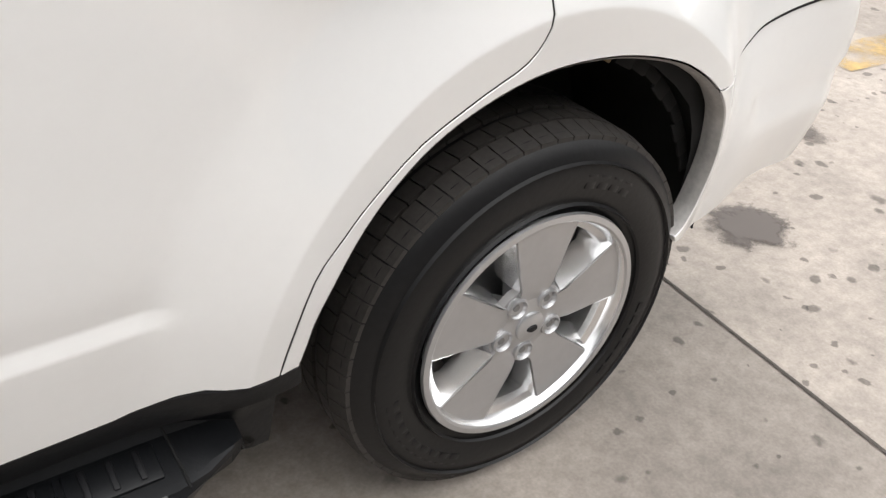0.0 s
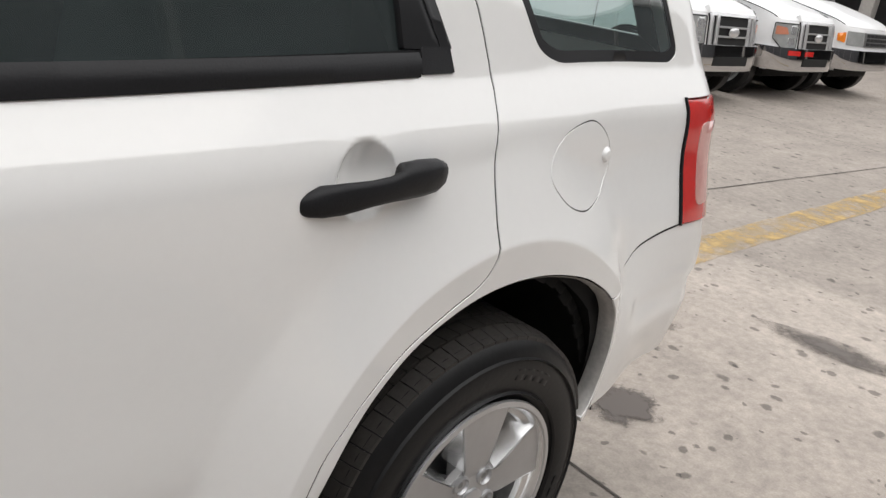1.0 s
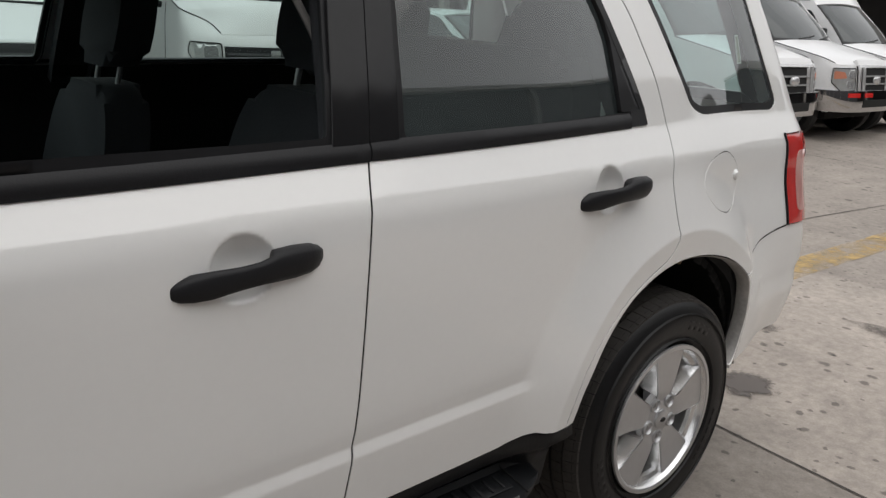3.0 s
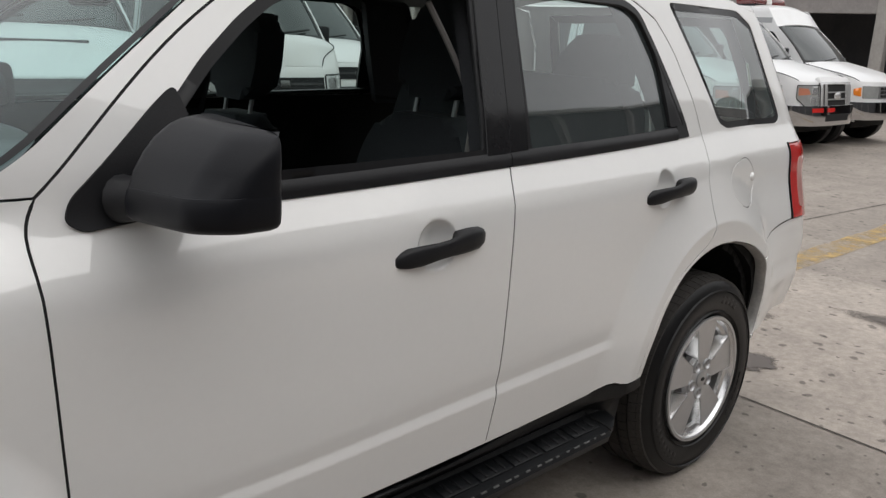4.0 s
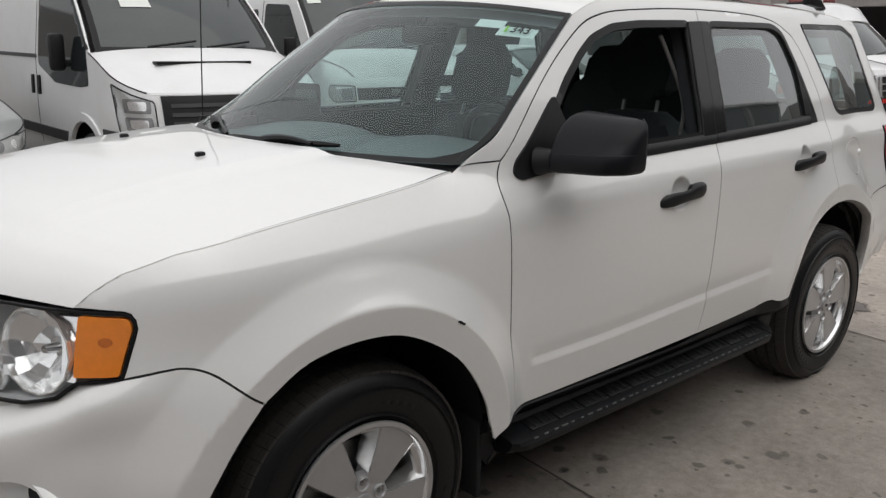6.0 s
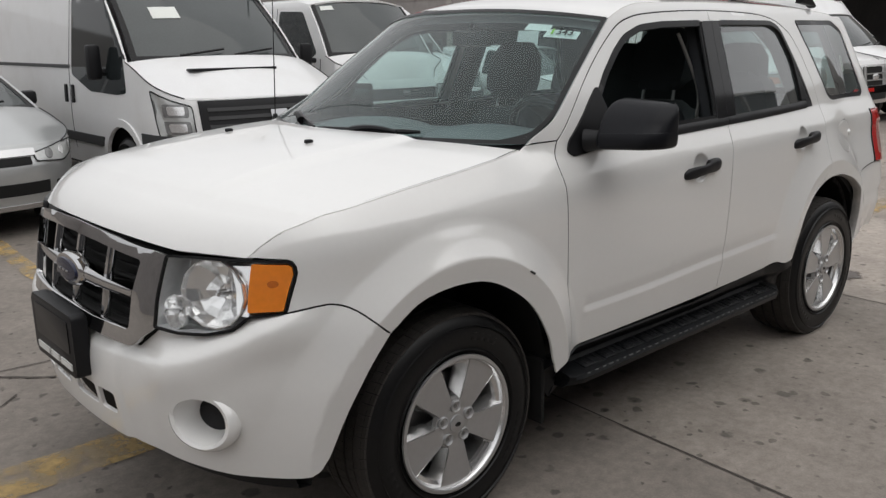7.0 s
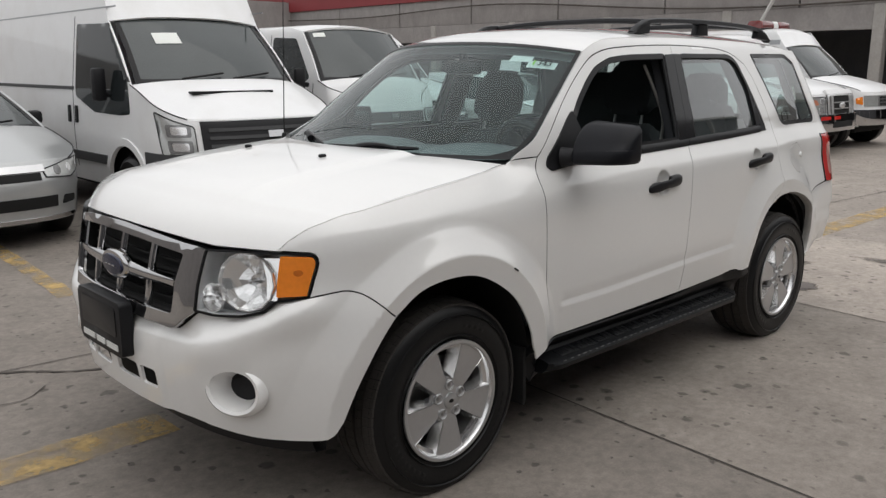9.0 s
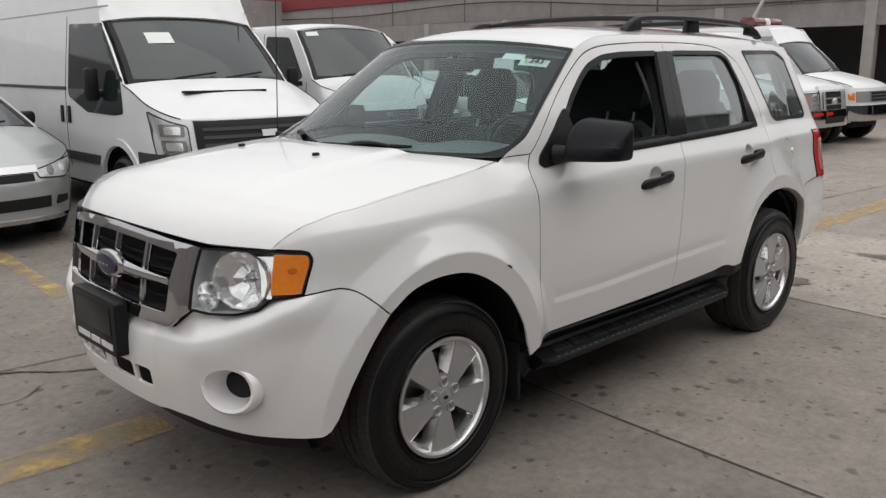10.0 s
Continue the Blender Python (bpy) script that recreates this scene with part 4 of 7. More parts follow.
for mir in (False, True):
    # front wing
    lamp_back = [(-0.640, 0.9885), (-0.606, 0.987), (-0.588, 0.982), (-0.576, 0.970), (-0.571, 0.953), (-0.576, 0.931), (-0.603, 0.850)]
    hood_side = [(S.ux(x, float(hood_line(x))), float(hood_line(x))) for x in np.linspace(-0.621, 0.346, 34)]
    wing = hood_side + [(0.385, 1.197)] + FGAP[::-1] + FARCH + SEAM[::-1] + lamp_back[::-1]
    S.panel("front_wing", wing, PAINT, suv, step=0.028, mirror=mir, fine=[(FA[0], FA[1], 0.64, 0.011, 0.44)])
    # body side: windscreen pillar, roof rail and rear quarter
    tail_edge = [(3.15, 1.61), (3.22, 1.45), (3.262, 1.28), (3.252, 1.136), (3.258, 0.98), (3.268, 0.85)]
    tail_u = [(S.ux(x, z) + (0.16 if z > 1.2 else 0.0), z) for x, z in tail_edge]
    tail_u.insert(3, (tail_u[2][0] + 0.02, 1.141))
    side = SCREEN_EDGE + ROOF_EDGE[1:] + tail_u + RSEAM[::-1][1:]
    side += RARCH[1:] + RGAP + DOORTOP2[::-1][1:] + DOORTOP[::-1][1:]
    fuel = bend([(2.855, 1.112), (2.771, 1.096), (2.727, 1.062), (2.708, 1.03), (2.716, 1.004), (2.757, 0.968), (2.806, 0.948), (2.855, 0.945), (2.917, 0.964), (2.955, 1.012), (2.945, 1.062), (2.905, 1.098), (2.855, 1.112), (2.771, 1.096), (2.727, 1.062)], 4)[4:52]
    S.panel("body_side", side, PAINT, suv, holes=[WIN3, shrink(fuel[::-1], 0.0)], step=0.028, mirror=mir, fine=[(RA[0], RA[1], 0.66, 0.013, 0.42)])
    S.panel("fuel_flap", fuel, PAINT, suv, step=0.02, gap=0.003, mirror=mir)
    sgn = -1 if not mir else 1
    # doors
    d1 = S.panel("front_door", FGAP + DOORTOP[1:] + [(1.585, 1.40)] + BGAP[::-1], PAINT, suv, holes=[WIN1], step=0.026, mirror=mir, fine=[(HANDLES[0][0] + 0.014, HANDLES[0][1], 0.072, 0.0055)] + [(x, float(crease_z(x)), 0.045, 0.008) for x in np.arange(0.58, 1.5, 0.06)])
    d2 = S.panel("rear_door", BGAP + [(1.585, 1.40)] + DOORTOP2 + RGAP[::-1][1:] + [(2.094, 0.495), (2.066, 0.499), (2.04, 0.508), (2.005, 0.509), (1.93, 0.497), (1.72, 0.494)], PAINT, suv, holes=[WIN2], step=0.026, mirror=mir, fine=[(HANDLES[1][0] + 0.014, HANDLES[1][1], 0.072, 0.0055), (RA[0], RA[1], 0.66, 0.013, 0.42)] + [(x, float(crease_z(x)), 0.045, 0.008) for x in np.arange(1.54, 2.02, 0.06)])

    def ring(nm, poly, w, mat, par, off=0.002, depth=0.012):
        S.panel(nm, shrink(dense(poly if area2(poly) > 0 else poly[::-1], 0.02), -0.004), mat, par, holes=[shrink(dense(poly if area2(poly) > 0 else poly[::-1], 0.02), w)], step=0.03, gap=0, off=off, depth=depth, mirror=mir)
    ring("window_seal", WIN1, 0.020, SATIN, d1)
    ring("window_seal", WIN2, 0.016, SATIN, d2)
    S.panel("window_glass", WIN2, TINTED, d2, step=0.05, gap=0.004, off=-0.010, depth=0, mirror=mir, label="tinted rear door window")
    if mir:
        S.panel("window_glass", WIN1, TINTED, d1, step=0.05, gap=0.004, off=-0.010, depth=0, mirror=mir)
    S.panel("quarter_window", shrink(dense(WIN3[::-1] if area2(WIN3) < 0 else WIN3, 0.02), 0.001), TINTED, suv, step=0.05, gap=0, off=-0.003, depth=0, mirror=mir, label="fixed tinted quarter window")
    ring("quarter_seal", WIN3, 0.022, SATIN, suv, -0.002, 0.006)
    # black strips just under the skin, drawn as the shade in the shut lines
    def shade_gap(line, wd=0.0045, off=-0.002):
        p = np.array(line)
        t = np.gradient(p, axis=0)
        t /= np.maximum(np.linalg.norm(t, axis=1, keepdims=True), 1e-9)
        nn = np.stack([-t[:, 1], t[:, 0]], 1) * wd
        S.panel("gap_shade_strip", [tuple(q) for q in p + nn] + [tuple(q) for q in (p - nn)[::-1]], DARK, suv, step=0.03, gap=0, off=off, depth=0, mirror=mir)
    shade_gap(FGAP)
    shade_gap(BGAP + [(1.585, 1.40), (1.621, 1.643)])
    shade_gap(RGAP)
    shade_gap(DOORTOP)
    shade_gap(DOORTOP2)
    shade_gap(hood_side, 0.0032, -0.004)
    shade_gap(SEAM, 0.004, -0.002)
    shade_gap(RSEAM, 0.004, -0.003)
    shade_gap(fuel + fuel[:1], 0.004, -0.002)
    # black trim: belt strips, pillar plates, mirror corner, rear triangle
    S.panel("belt_strip", [(0.60, 1.158), (1.10, 1.170), (1.5525, 1.183), (1.5545, 1.214), (1.10, 1.200), (0.60, 1.19)], PLASTIC, d1, step=0.012, off=0.010, depth=0.02, gap=0.001, mirror=mir,
            wob=lambda u, z: -0.006 * np.clip(np.abs(z - 1.174 - 0.0257 * (u - 0.6)) / 0.015, 0, 1) ** 2)
    S.panel("belt_strip", [(1.5545, 1.184), (2.0, 1.192), (2.383, 1.199), (2.383, 1.229), (2.0, 1.222), (1.5565, 1.214)], PLASTIC, d2, step=0.012, off=0.010, depth=0.02, gap=0.001, mirror=mir,
            wob=lambda u, z: -0.006 * np.clip(np.abs(z - 1.199 - 0.018 * (u - 1.5545)) / 0.015, 0, 1) ** 2)
    S.panel("pillar_plate", [(1.475, 1.205), (1.5545, 1.210), (1.6155, 1.600), (1.537, 1.597)], GLOSS_TRIM, d1, step=0.04, off=0.006, depth=0.012, gap=0.001, mirror=mir)
    S.panel("pillar_plate", [(1.5555, 1.212), (1.623, 1.215), (1.674, 1.600), (1.6165, 1.600)], GLOSS_TRIM, d2, step=0.04, off=0.006, depth=0.012, gap=0.001, mirror=mir)
    S.panel("corner_plate", rounded([(2.352, 1.236), (2.462, 1.236), (2.395, 1.372), (2.318, 1.512), (2.304, 1.508), (2.338, 1.40)], 0.006), SATIN, d2, step=0.03, off=0.001, depth=0.012, gap=0.001, mirror=mir)
    S.panel("corner_block", rounded([(2.385, 1.199), (2.462, 1.201), (2.453, 1.241), (2.388, 1.241)], 0.006), PLASTIC, d2, step=0.03, off=0.004, depth=0.015, gap=0.001, mirror=mir)
    S.panel("mirror_plate", rounded([(0.532, 1.165), (0.56, 1.145), (0.80, 1.168), (0.80, 1.20), (0.745, 1.375), (0.70, 1.34), (0.545, 1.20)], 0.02), PLASTIC, d1, step=0.03, off=0.008, depth=0.02, gap=0.001, mirror=mir)
    # tail lamp
    tl = new("tail_lamp")
    tl.parent = suv
    tail_u = tail_u[:3] + tail_u[4:]
    lamp = [tail_u[3], tail_u[4], tail_u[5], (S.ux(3.43, 0.845), 0.845), (3.05 + 0.62, 0.86), (3.05 + 0.60, 1.13), (S.ux(3.42, 1.138), 1.138)]
    S.panel("red_lens", lamp, RED, tl, step=0.03, off=0.004, mirror=mir)
    S.panel("pale_lens", rounded([(S.ux(3.322, 1.085), 1.085), (S.ux(3.332, 0.885), 0.885), (3.05 + 0.56, 0.90), (3.05 + 0.56, 1.075)], 0.03), CLEAR_RED, tl, step=0.03, off=0.0055, gap=0, depth=0.01, mirror=mir)
    S.panel("lamp_border", [(tail_u[3][0] - 0.003, 1.14), (tail_u[4][0] - 0.003, 0.98), (tail_u[5][0] - 0.003, 0.848), (tail_u[5][0] + 0.005, 0.848), (tail_u[4][0] + 0.004, 0.98), (tail_u[3][0] + 0.003, 1.14)], SATIN, tl, step=0.03, off=0.006, gap=0, depth=0.01, mirror=mir)
    # tailgate half and rear bumper half
    GW0, GW1 = S.uy(-0.50, 1.24, rear=True), S.uy(-0.43, 1.57, rear=True)
    S.panel("tailgate_window", [(4.0, 1.578), (GW1 + 0.002, 1.568), (GW0 + 0.002, 1.242), (4.0, 1.232)], GLASS, suv, step=0.06, gap=0, off=-0.006, depth=0, mirror=mir, label="tailgate window")
    for trim in ([(GW0 - 0.03, 1.205), (4.0, 1.195), (4.0, 1.234), (GW0 + 0.004, 1.244)], [(GW0 - 0.03, 1.205), (GW0 + 0.004, 1.244), (GW1 + 0.004, 1.566), (GW1 - 0.03, 1.60)], [(GW1 - 0.03, 1.60), (GW1 + 0.004, 1.566), (4.0, 1.576), (4.0, 1.61)]):
        S.panel("tailgate_trim", trim, SATIN, suv, step=0.06, gap=0, off=-0.015, depth=0.006, mirror=mir)
    S.panel("tailgate", [tail_u[2], tail_u[1], tail_u[0], (3.055, 1.64), (4.0, 1.64), (4.0, 1.58), (GW1, 1.57), (GW0, 1.24), (4.0, 1.23), (4.0, 0.60), (3.70, 0.60), (3.70, 0.835), (3.66, 1.14)], PAINT, suv, step=0.08, mirror=mir)
    rb = RSEAM + [(3.69, 0.84), (3.69, 0.62), (4.0, 0.60), (4.0, 0.46), (3.4, 0.46), (3.25, 0.470), (3.14, 0.446), (3.05, 0.430), (2.995, 0.425), (2.955, 0.434)] + RARCH2[:-1]
    S.panel("rear_bumper", rb, PAINT, suv, step=0.03, mirror=mir, wob=lambda u, z: -0.010 * step01(0.70, 0.685, z) * step01(0.60, 0.67, z) * step01(3.10, 3.16, u) - 0.050 * np.clip((0.83 - z) / 0.38, 0, 1) ** 0.8 * step01(3.06, 3.38, u) - 0.004 * step01(3.0, 3.06, u))
    # turned-in lip of the rear arch; its grey holds arch shade besides road dirt
    lip_line = RARCH2[1:] + RARCH[1:]
    pl = np.array([S.at(u, z) for u, z in lip_line])
    bm = bmesh.new()
    rows = []
    for (u, z), p in zip(lip_line, pl):
        d = np.array((RA[0] - p[0], RA[1] - p[2]))
        d = d / np.linalg.norm(d)
        rows.append([bm.verts.new((p[0] + k * d[0], sgn * (-p[1] - dy), p[2] + k * d[1])) for k, dy in ((0.001, 0.002), (0.006, 0.010), (0.008, 0.024), (0.004, 0.042))])
    for a, b in zip(rows, rows[1:]):
        for k in range(3):
            bm.faces.new((a[k], a[k + 1], b[k + 1], b[k]))
    part("arch_lip", bm, DIRT_AND_SHADE, suv, "arch lip greyed by road dirt and painted shade", 60)
    # sill cladding
    S.panel("sill_cladding", [(0.41, 0.45), (0.50, 0.458), (0.512, 0.471), (1.2, 0.474), (1.72, 0.489), (1.93, 0.492), (2.0, 0.503), (2.03, 0.503), (2.07, 0.493), (2.11, 0.489), (2.172, 0.493), (2.165, 0.40), (2.15, 0.30), (0.45, 0.30), (0.405, 0.36)], CLAD, suv, step=0.03, off=-0.004, depth=0.03, gap=0.0, mirror=mir, wob=lambda u, z: 0.008 * step01(0.486, 0.474, z) * step01(0.40, 0.47, z) - 0.045 * step01(0.470, 0.400, z))
    # wheel housing and dark inner skins behind the gaps
    for ax, az, ar in (FA, RA):
        bm = bmesh.new()
        pts = arc(ax, az, ar + 0.025, 6 if ax < 1 else -1, 174, 30)
        for y0, y1 in ((0.45, 0.855 if ax < 1 else 0.826),):
            a = [bm.verts.new((x, sgn * y0, z)) for x, z in pts]
            b = [bm.verts.new((x, sgn * y1, z)) for x, z in pts]
            for k in range(len(pts) - 1):
                bm.faces.new((a[k], a[k + 1], b[k + 1], b[k]))
            bm.faces.new(a)
        part("wheel_housing", bm, DARK, suv)
    inner = [(0.47, 0.45), (0.47, 1.18), (0.62, 1.20), (2.4, 1.225), (2.60, 1.20), (3.2, 1.18), (3.2, 0.75), (3.05, 0.5)] + arc(*RA, 10, 170, 20)
    S.panel("inner_side", inner, DARK, suv, step=0.08, gap=0, off=-0.045, depth=0, mirror=mir)
    S.panel("inner_rail", SCREEN_EDGE + ROOF_EDGE[1:] + [(3.05, 1.60), (2.45, 1.60), (2.35, 1.56), (2.2, 1.59), (1.6, 1.60), (1.1, 1.59), (0.93, 1.54), (0.6, 1.27), (0.5, 1.2)], TRIM_GREY if mir else CLOTH, suv, step=0.06, gap=0, off=-0.03, depth=0, mirror=mir)
    S.panel("inner_pillar", [(1.50, 1.18), (1.62, 1.18), (1.67, 1.62), (1.55, 1.62)], CLOTH, suv, step=0.06, gap=0, off=-0.04, depth=0.04, mirror=mir)
    S.panel("inner_pillar", [(2.42, 1.20), (2.72, 1.20), (2.47, 1.62), (2.25, 1.62)], CLOTH, suv, step=0.06, gap=0, off=-0.04, depth=0.04, mirror=mir)
    # door handles
    for (hx, hz), dr in zip(HANDLES, (d1, d2)):
        base = max(float(suv_width(np.array(hx - 0.11), np.array(hz))), float(suv_width(np.array(hx + 0.13), np.array(hz))))
        bm = bmesh.new()
        secs = [(-0.110, 0.008, 0.005, -0.012), (-0.105, 0.017, 0.012, -0.012), (-0.094, 0.025, 0.0185, -0.011), (-0.074, 0.031, 0.0245, -0.008), (-0.045, 0.036, 0.0255, -0.004), (0.0, 0.041, 0.0215, 0.001), (0.035, 0.041, 0.0215, 0.004), (0.056, 0.040, 0.025, 0.007), (0.066, 0.040, 0.030, 0.009), (0.10, 0.038, 0.031, 0.011), (0.130, 0.034, 0.0285, 0.012), (0.149, 0.026, 0.021, 0.012), (0.160, 0.016, 0.013, 0.012), (0.165, 0.008, 0.006, 0.012)]
        rings = []
        for dx, dy, hh, dz in secs:
            hh, dz = hh * 0.90, dz - 0.013
            yb = float(suv_width(np.array(hx + dx), np.array(hz + 0.09)))
            yb = max(yb, base - 0.012) - 0.002
            inn = 0.0 if (dx < -0.055 or dx > 0.06) else dy - 0.018
            r = []
            for k in range(12):
                a = k / 12 * math.tau
                c, s = math.cos(a), math.sin(a)
                c, s = abs(c) ** 0.8 * (1 if c > 0 else -1), abs(s) ** 0.8 * (1 if s > 0 else -1)
                mid, half = (dy + inn) / 2, (dy - inn) / 2
                r.append(bm.verts.new((hx + dx, sgn * (yb + mid + half * c), hz + dz + hh * s)))
            rings.append(r)
        for a, b in zip(rings, rings[1:]):
            for k in range(12):
                bm.faces.new((a[k], a[(k + 1) % 12], b[(k + 1) % 12], b[k]))
        bm.faces.new(rings[0])
        bm.faces.new(rings[-1])
        h = part("door_handle", bm, PLASTIC, dr, "black textured plastic pull handle", 50)
        if dr is d1:
            bm = bmesh.new()
            yb = float(suv_width(np.array(hx + 0.11), np.array(hz + 0.09)))
            lathe(bm, [(0.0001, 0.0), (0.008, 0.0), (0.010, 0.003)], 16, Matrix.Translation((hx + 0.108, sgn * (yb + 0.0375), hz - 0.001)) @ (Matrix.Rotation(math.pi, 4, "Z") if sgn > 0 else Matrix.Identity(4)))
            part("key_lock", bm, STEEL, h)
    # running board with ribbed pads
    step_board = new("running_board")
    step_board.parent = suv
    bm = bmesh.new()
    sec = [(0.735, 0.335), (0.738, 0.402), (0.795, 0.400), (0.808, 0.411), (0.824, 0.412), (0.833, 0.399), (0.896, 0.388), (0.920, 0.383), (0.929, 0.372), (0.924, 0.352), (0.87, 0.333)]
    ends = [(0.502, 0.905, 0.0), (0.52, 0.922, 0.0), (0.56, 0.94, 0.0), (1.985, 0.94, 0.0), (2.03, 0.908, -0.002), (2.075, 0.880, -0.006), (2.092, 0.868, -0.012), (2.096, 0.862, -0.03)]
    rings = []
    for x, lim, dz in ends:
        rings.append([bm.verts.new((x, sgn * min(y, lim - (0.012 if z < 0.36 else 0.0)), z + (dz if z > 0.36 else -0.3 * dz))) for y, z in sec])
    for a, b in zip(rings, rings[1:]):
        for k in range(len(sec)):
            bm.faces.new((a[k], a[(k + 1) % len(sec)], b[(k + 1) % len(sec)], b[k]))
    bm.faces.new(rings[0])
    bm.faces.new(rings[-1])
    bmesh.ops.recalc_face_normals(bm, faces=bm.faces)
    part("board", bm, CLAD, step_board, "black moulded plastic running board", 30)
    lean = Matrix.Translation((0, sgn * 0.833, 0.400)) @ Matrix.Rotation(sgn * -0.17, 4, "X")
    ys = lambda y0, y1: (min(sgn * y0, sgn * y1), max(sgn * y0, sgn * y1))
    for k in range(11):
        x0 = 0.60 + k * 0.126
        bm = bmesh.new()
        box(bm, x0, x0 + 0.117, *ys(0.006, 0.064), -0.008, 0.004, 0.0035, lean)
        pad = part("step_pad", bm, CLAD, step_board)
        for j in range(3):
            bm = bmesh.new()
            xr = x0 + 0.020 + j * 0.034
            box(bm, xr, xr + 0.009, *ys(0.012, 0.058), 0.002, 0.008, 0.003, lean)
            part("rib", bm, PLASTIC, pad)
    # joint between the board and its end cap
    bm = bmesh.new()
    tube(bm, [(1.993, sgn * 0.800, 0.403), (1.995, sgn * 0.816, 0.4135), (1.997, sgn * 0.834, 0.401), (2.0, sgn * 0.90, 0.389), (2.0, sgn * 0.921, 0.381)], 0.0022, 6)
    part("cap_joint", bm, DARK, step_board)
    for k in range(34):
        bm = bmesh.new()
        x0 = 0.58 + k * 0.0415
        box(bm, x0 + 0.004 * (k * 7 % 3), x0 + 0.016 + 0.004 * (k * 5 % 4), *ys(0.9195, 0.9245), 0.3795, 0.3838, 0.001)
        part("worn_edge", bm, SCUFF, step_board)
    # splash flap behind the front wheel
    bm = bmesh.new()
    box(bm, 0.405, 0.425, min(sgn * 0.62, sgn * 0.86), max(sgn * 0.62, sgn * 0.86), 0.22, 0.46, 0.006)
    part("splash_flap", bm, DARK, suv)
    # roof rails
    rail = new("roof_rail")
    rail.parent = suv
    bm = bmesh.new()
    path = bend([(1.47, 1.698), (1.54, 1.738), (1.66, 1.762), (2.1, 1.770), (2.55, 1.762), (2.74, 1.742), (2.86, 1.692)], 4)
    rings = []
    for i, (x, z) in enumerate(path):
        y0 = 0.575 - 0.02 * abs(x - 2.1) - (0.07 * step01(1.9, 1.5, x) if mir else 0)
        e = 0.030 if 0.1 < i / len(path) < 0.9 else 0.045
        rings.append([bm.verts.new((x, sgn * (y0 + dy), z + dz)) for dy, dz in ((-0.02, -0.012), (-0.016, 0.008), (0, 0.012), (0.018, 0.006), (0.022, -0.012), (0.0, -0.016))])
    for a, b in zip(rings, rings[1:]):
        for k in range(6):
            bm.faces.new((a[k], a[(k + 1) % 6], b[(k + 1) % 6], b[k]))
    bm.faces.new(rings[0])
    bm.faces.new(rings[-1])
    part("rail_bar", bm, PLASTIC, rail, "black roof rail", 50)
    inw = 0.07 if mir else 0.0
    for foot, shift in (([(1.45, 1.692), (1.60, 1.700), (1.60, 1.752), (1.575, 1.757), (1.53, 1.738)], inw), ([(2.03, 1.700), (2.15, 1.700), (2.135, 1.768), (2.06, 1.768)], 0.0), ([(2.70, 1.700), (2.875, 1.685), (2.80, 1.728), (2.755, 1.748), (2.71, 1.752)], 0.0)):
        bm = bmesh.new()
        prism(bm, foot, sgn * (0.545 - shift), sgn * (0.585 - shift), "y", 0.006)
        part("rail_foot", bm, PLASTIC, rail, "", 40)
    # wing mirror
    mr = new("wing_mirror")
    mr.parent = suv
    bm = bmesh.new()
    front = curve([1.165, 1.20, 1.24, 1.28, 1.32, 1.352], [0.588, 0.584, 0.594, 0.617, 0.650, 0.692], 0.012)

    def mirror_ring(bm, z, grow=0.0):
        """A level cut of the housing: its nose leans back towards the top."""
        t = max(0.0, (z - 1.30) / 0.055)
        xf, yo, yi = float(front(z)) - grow, 1.130 - 0.030 * t ** 2 + grow, 0.890 + 0.030 * t ** 2 - grow
        q = rounded([(xf + 0.014, yi + 0.012), (xf + 0.030, yo - 0.045), (xf + 0.075, yo), (0.752 + grow * 0.2, yo), (0.752 + grow * 0.2, yi)], 0.022, 4)
        return [bm.verts.new((x, sgn * y, z + 0.012 * (y - 0.91) / 0.22 * (1 if z < 1.25 else -1))) for x, y in q]

    def mirror_shell(levels, name, mat, label):
        bm = bmesh.new()
        rings = [mirror_ring(bm, z, g) for z, g in levels]
        m_ = len(rings[0])
        for a, b in zip(rings, rings[1:]):
            for k in range(m_):
                bm.faces.new((a[k], a[(k + 1) % m_], b[(k + 1) % m_], b[k]))
        bm.faces.new(rings[0])
        bm.faces.new(rings[-1])
        bmesh.ops.recalc_face_normals(bm, faces=bm.faces)
        part(name, bm, mat, mr, label, 40)
    mirror_shell([(1.226, 0.0), (1.25, 0.001), (1.28, 0.001), (1.302, 0.0), (1.322, -0.002), (1.332, -0.006), (1.338, -0.015)], "mirror_housing", MIRROR_CAP, "dark grey plastic mirror cap")
    mirror_shell([(1.172, -0.016), (1.176, -0.006), (1.184, 0.0), (1.20, 0.0015), (1.222, 0.0018), (1.227, 0.0005)], "mirror_band", MIRROR_CAP, "black lower mirror shell")
    bm = bmesh.new()
    tube(bm, [(0.625, sgn * 0.845, 1.196), (0.64, sgn * 0.885, 1.20), (0.665, sgn * 0.94, 1.212)], [0.040, 0.034, 0.036], 14)
    part("mirror_arm", bm, PLASTIC, mr)
    bm = bmesh.new()
    prism(bm, rounded([(sgn * 0.93, 1.19), (sgn * 1.105, 1.195), (sgn * 1.09, 1.302), (sgn * 0.95, 1.310)], 0.025), 0.748, 0.754, "x")
    part("mirror_glass", bm, CHROME, mr)
    if mir:
        # the right-hand mirror is folded back against the door
        mr.matrix_basis = Matrix.Translation((0.74, 0.80, 0)) @ Matrix.Rotation(radians(-78), 4, "Z") @ Matrix.Translation((-0.66, -0.93, 0))
    # headlamp
    hl = new("headlamp")
    hl.parent = suv
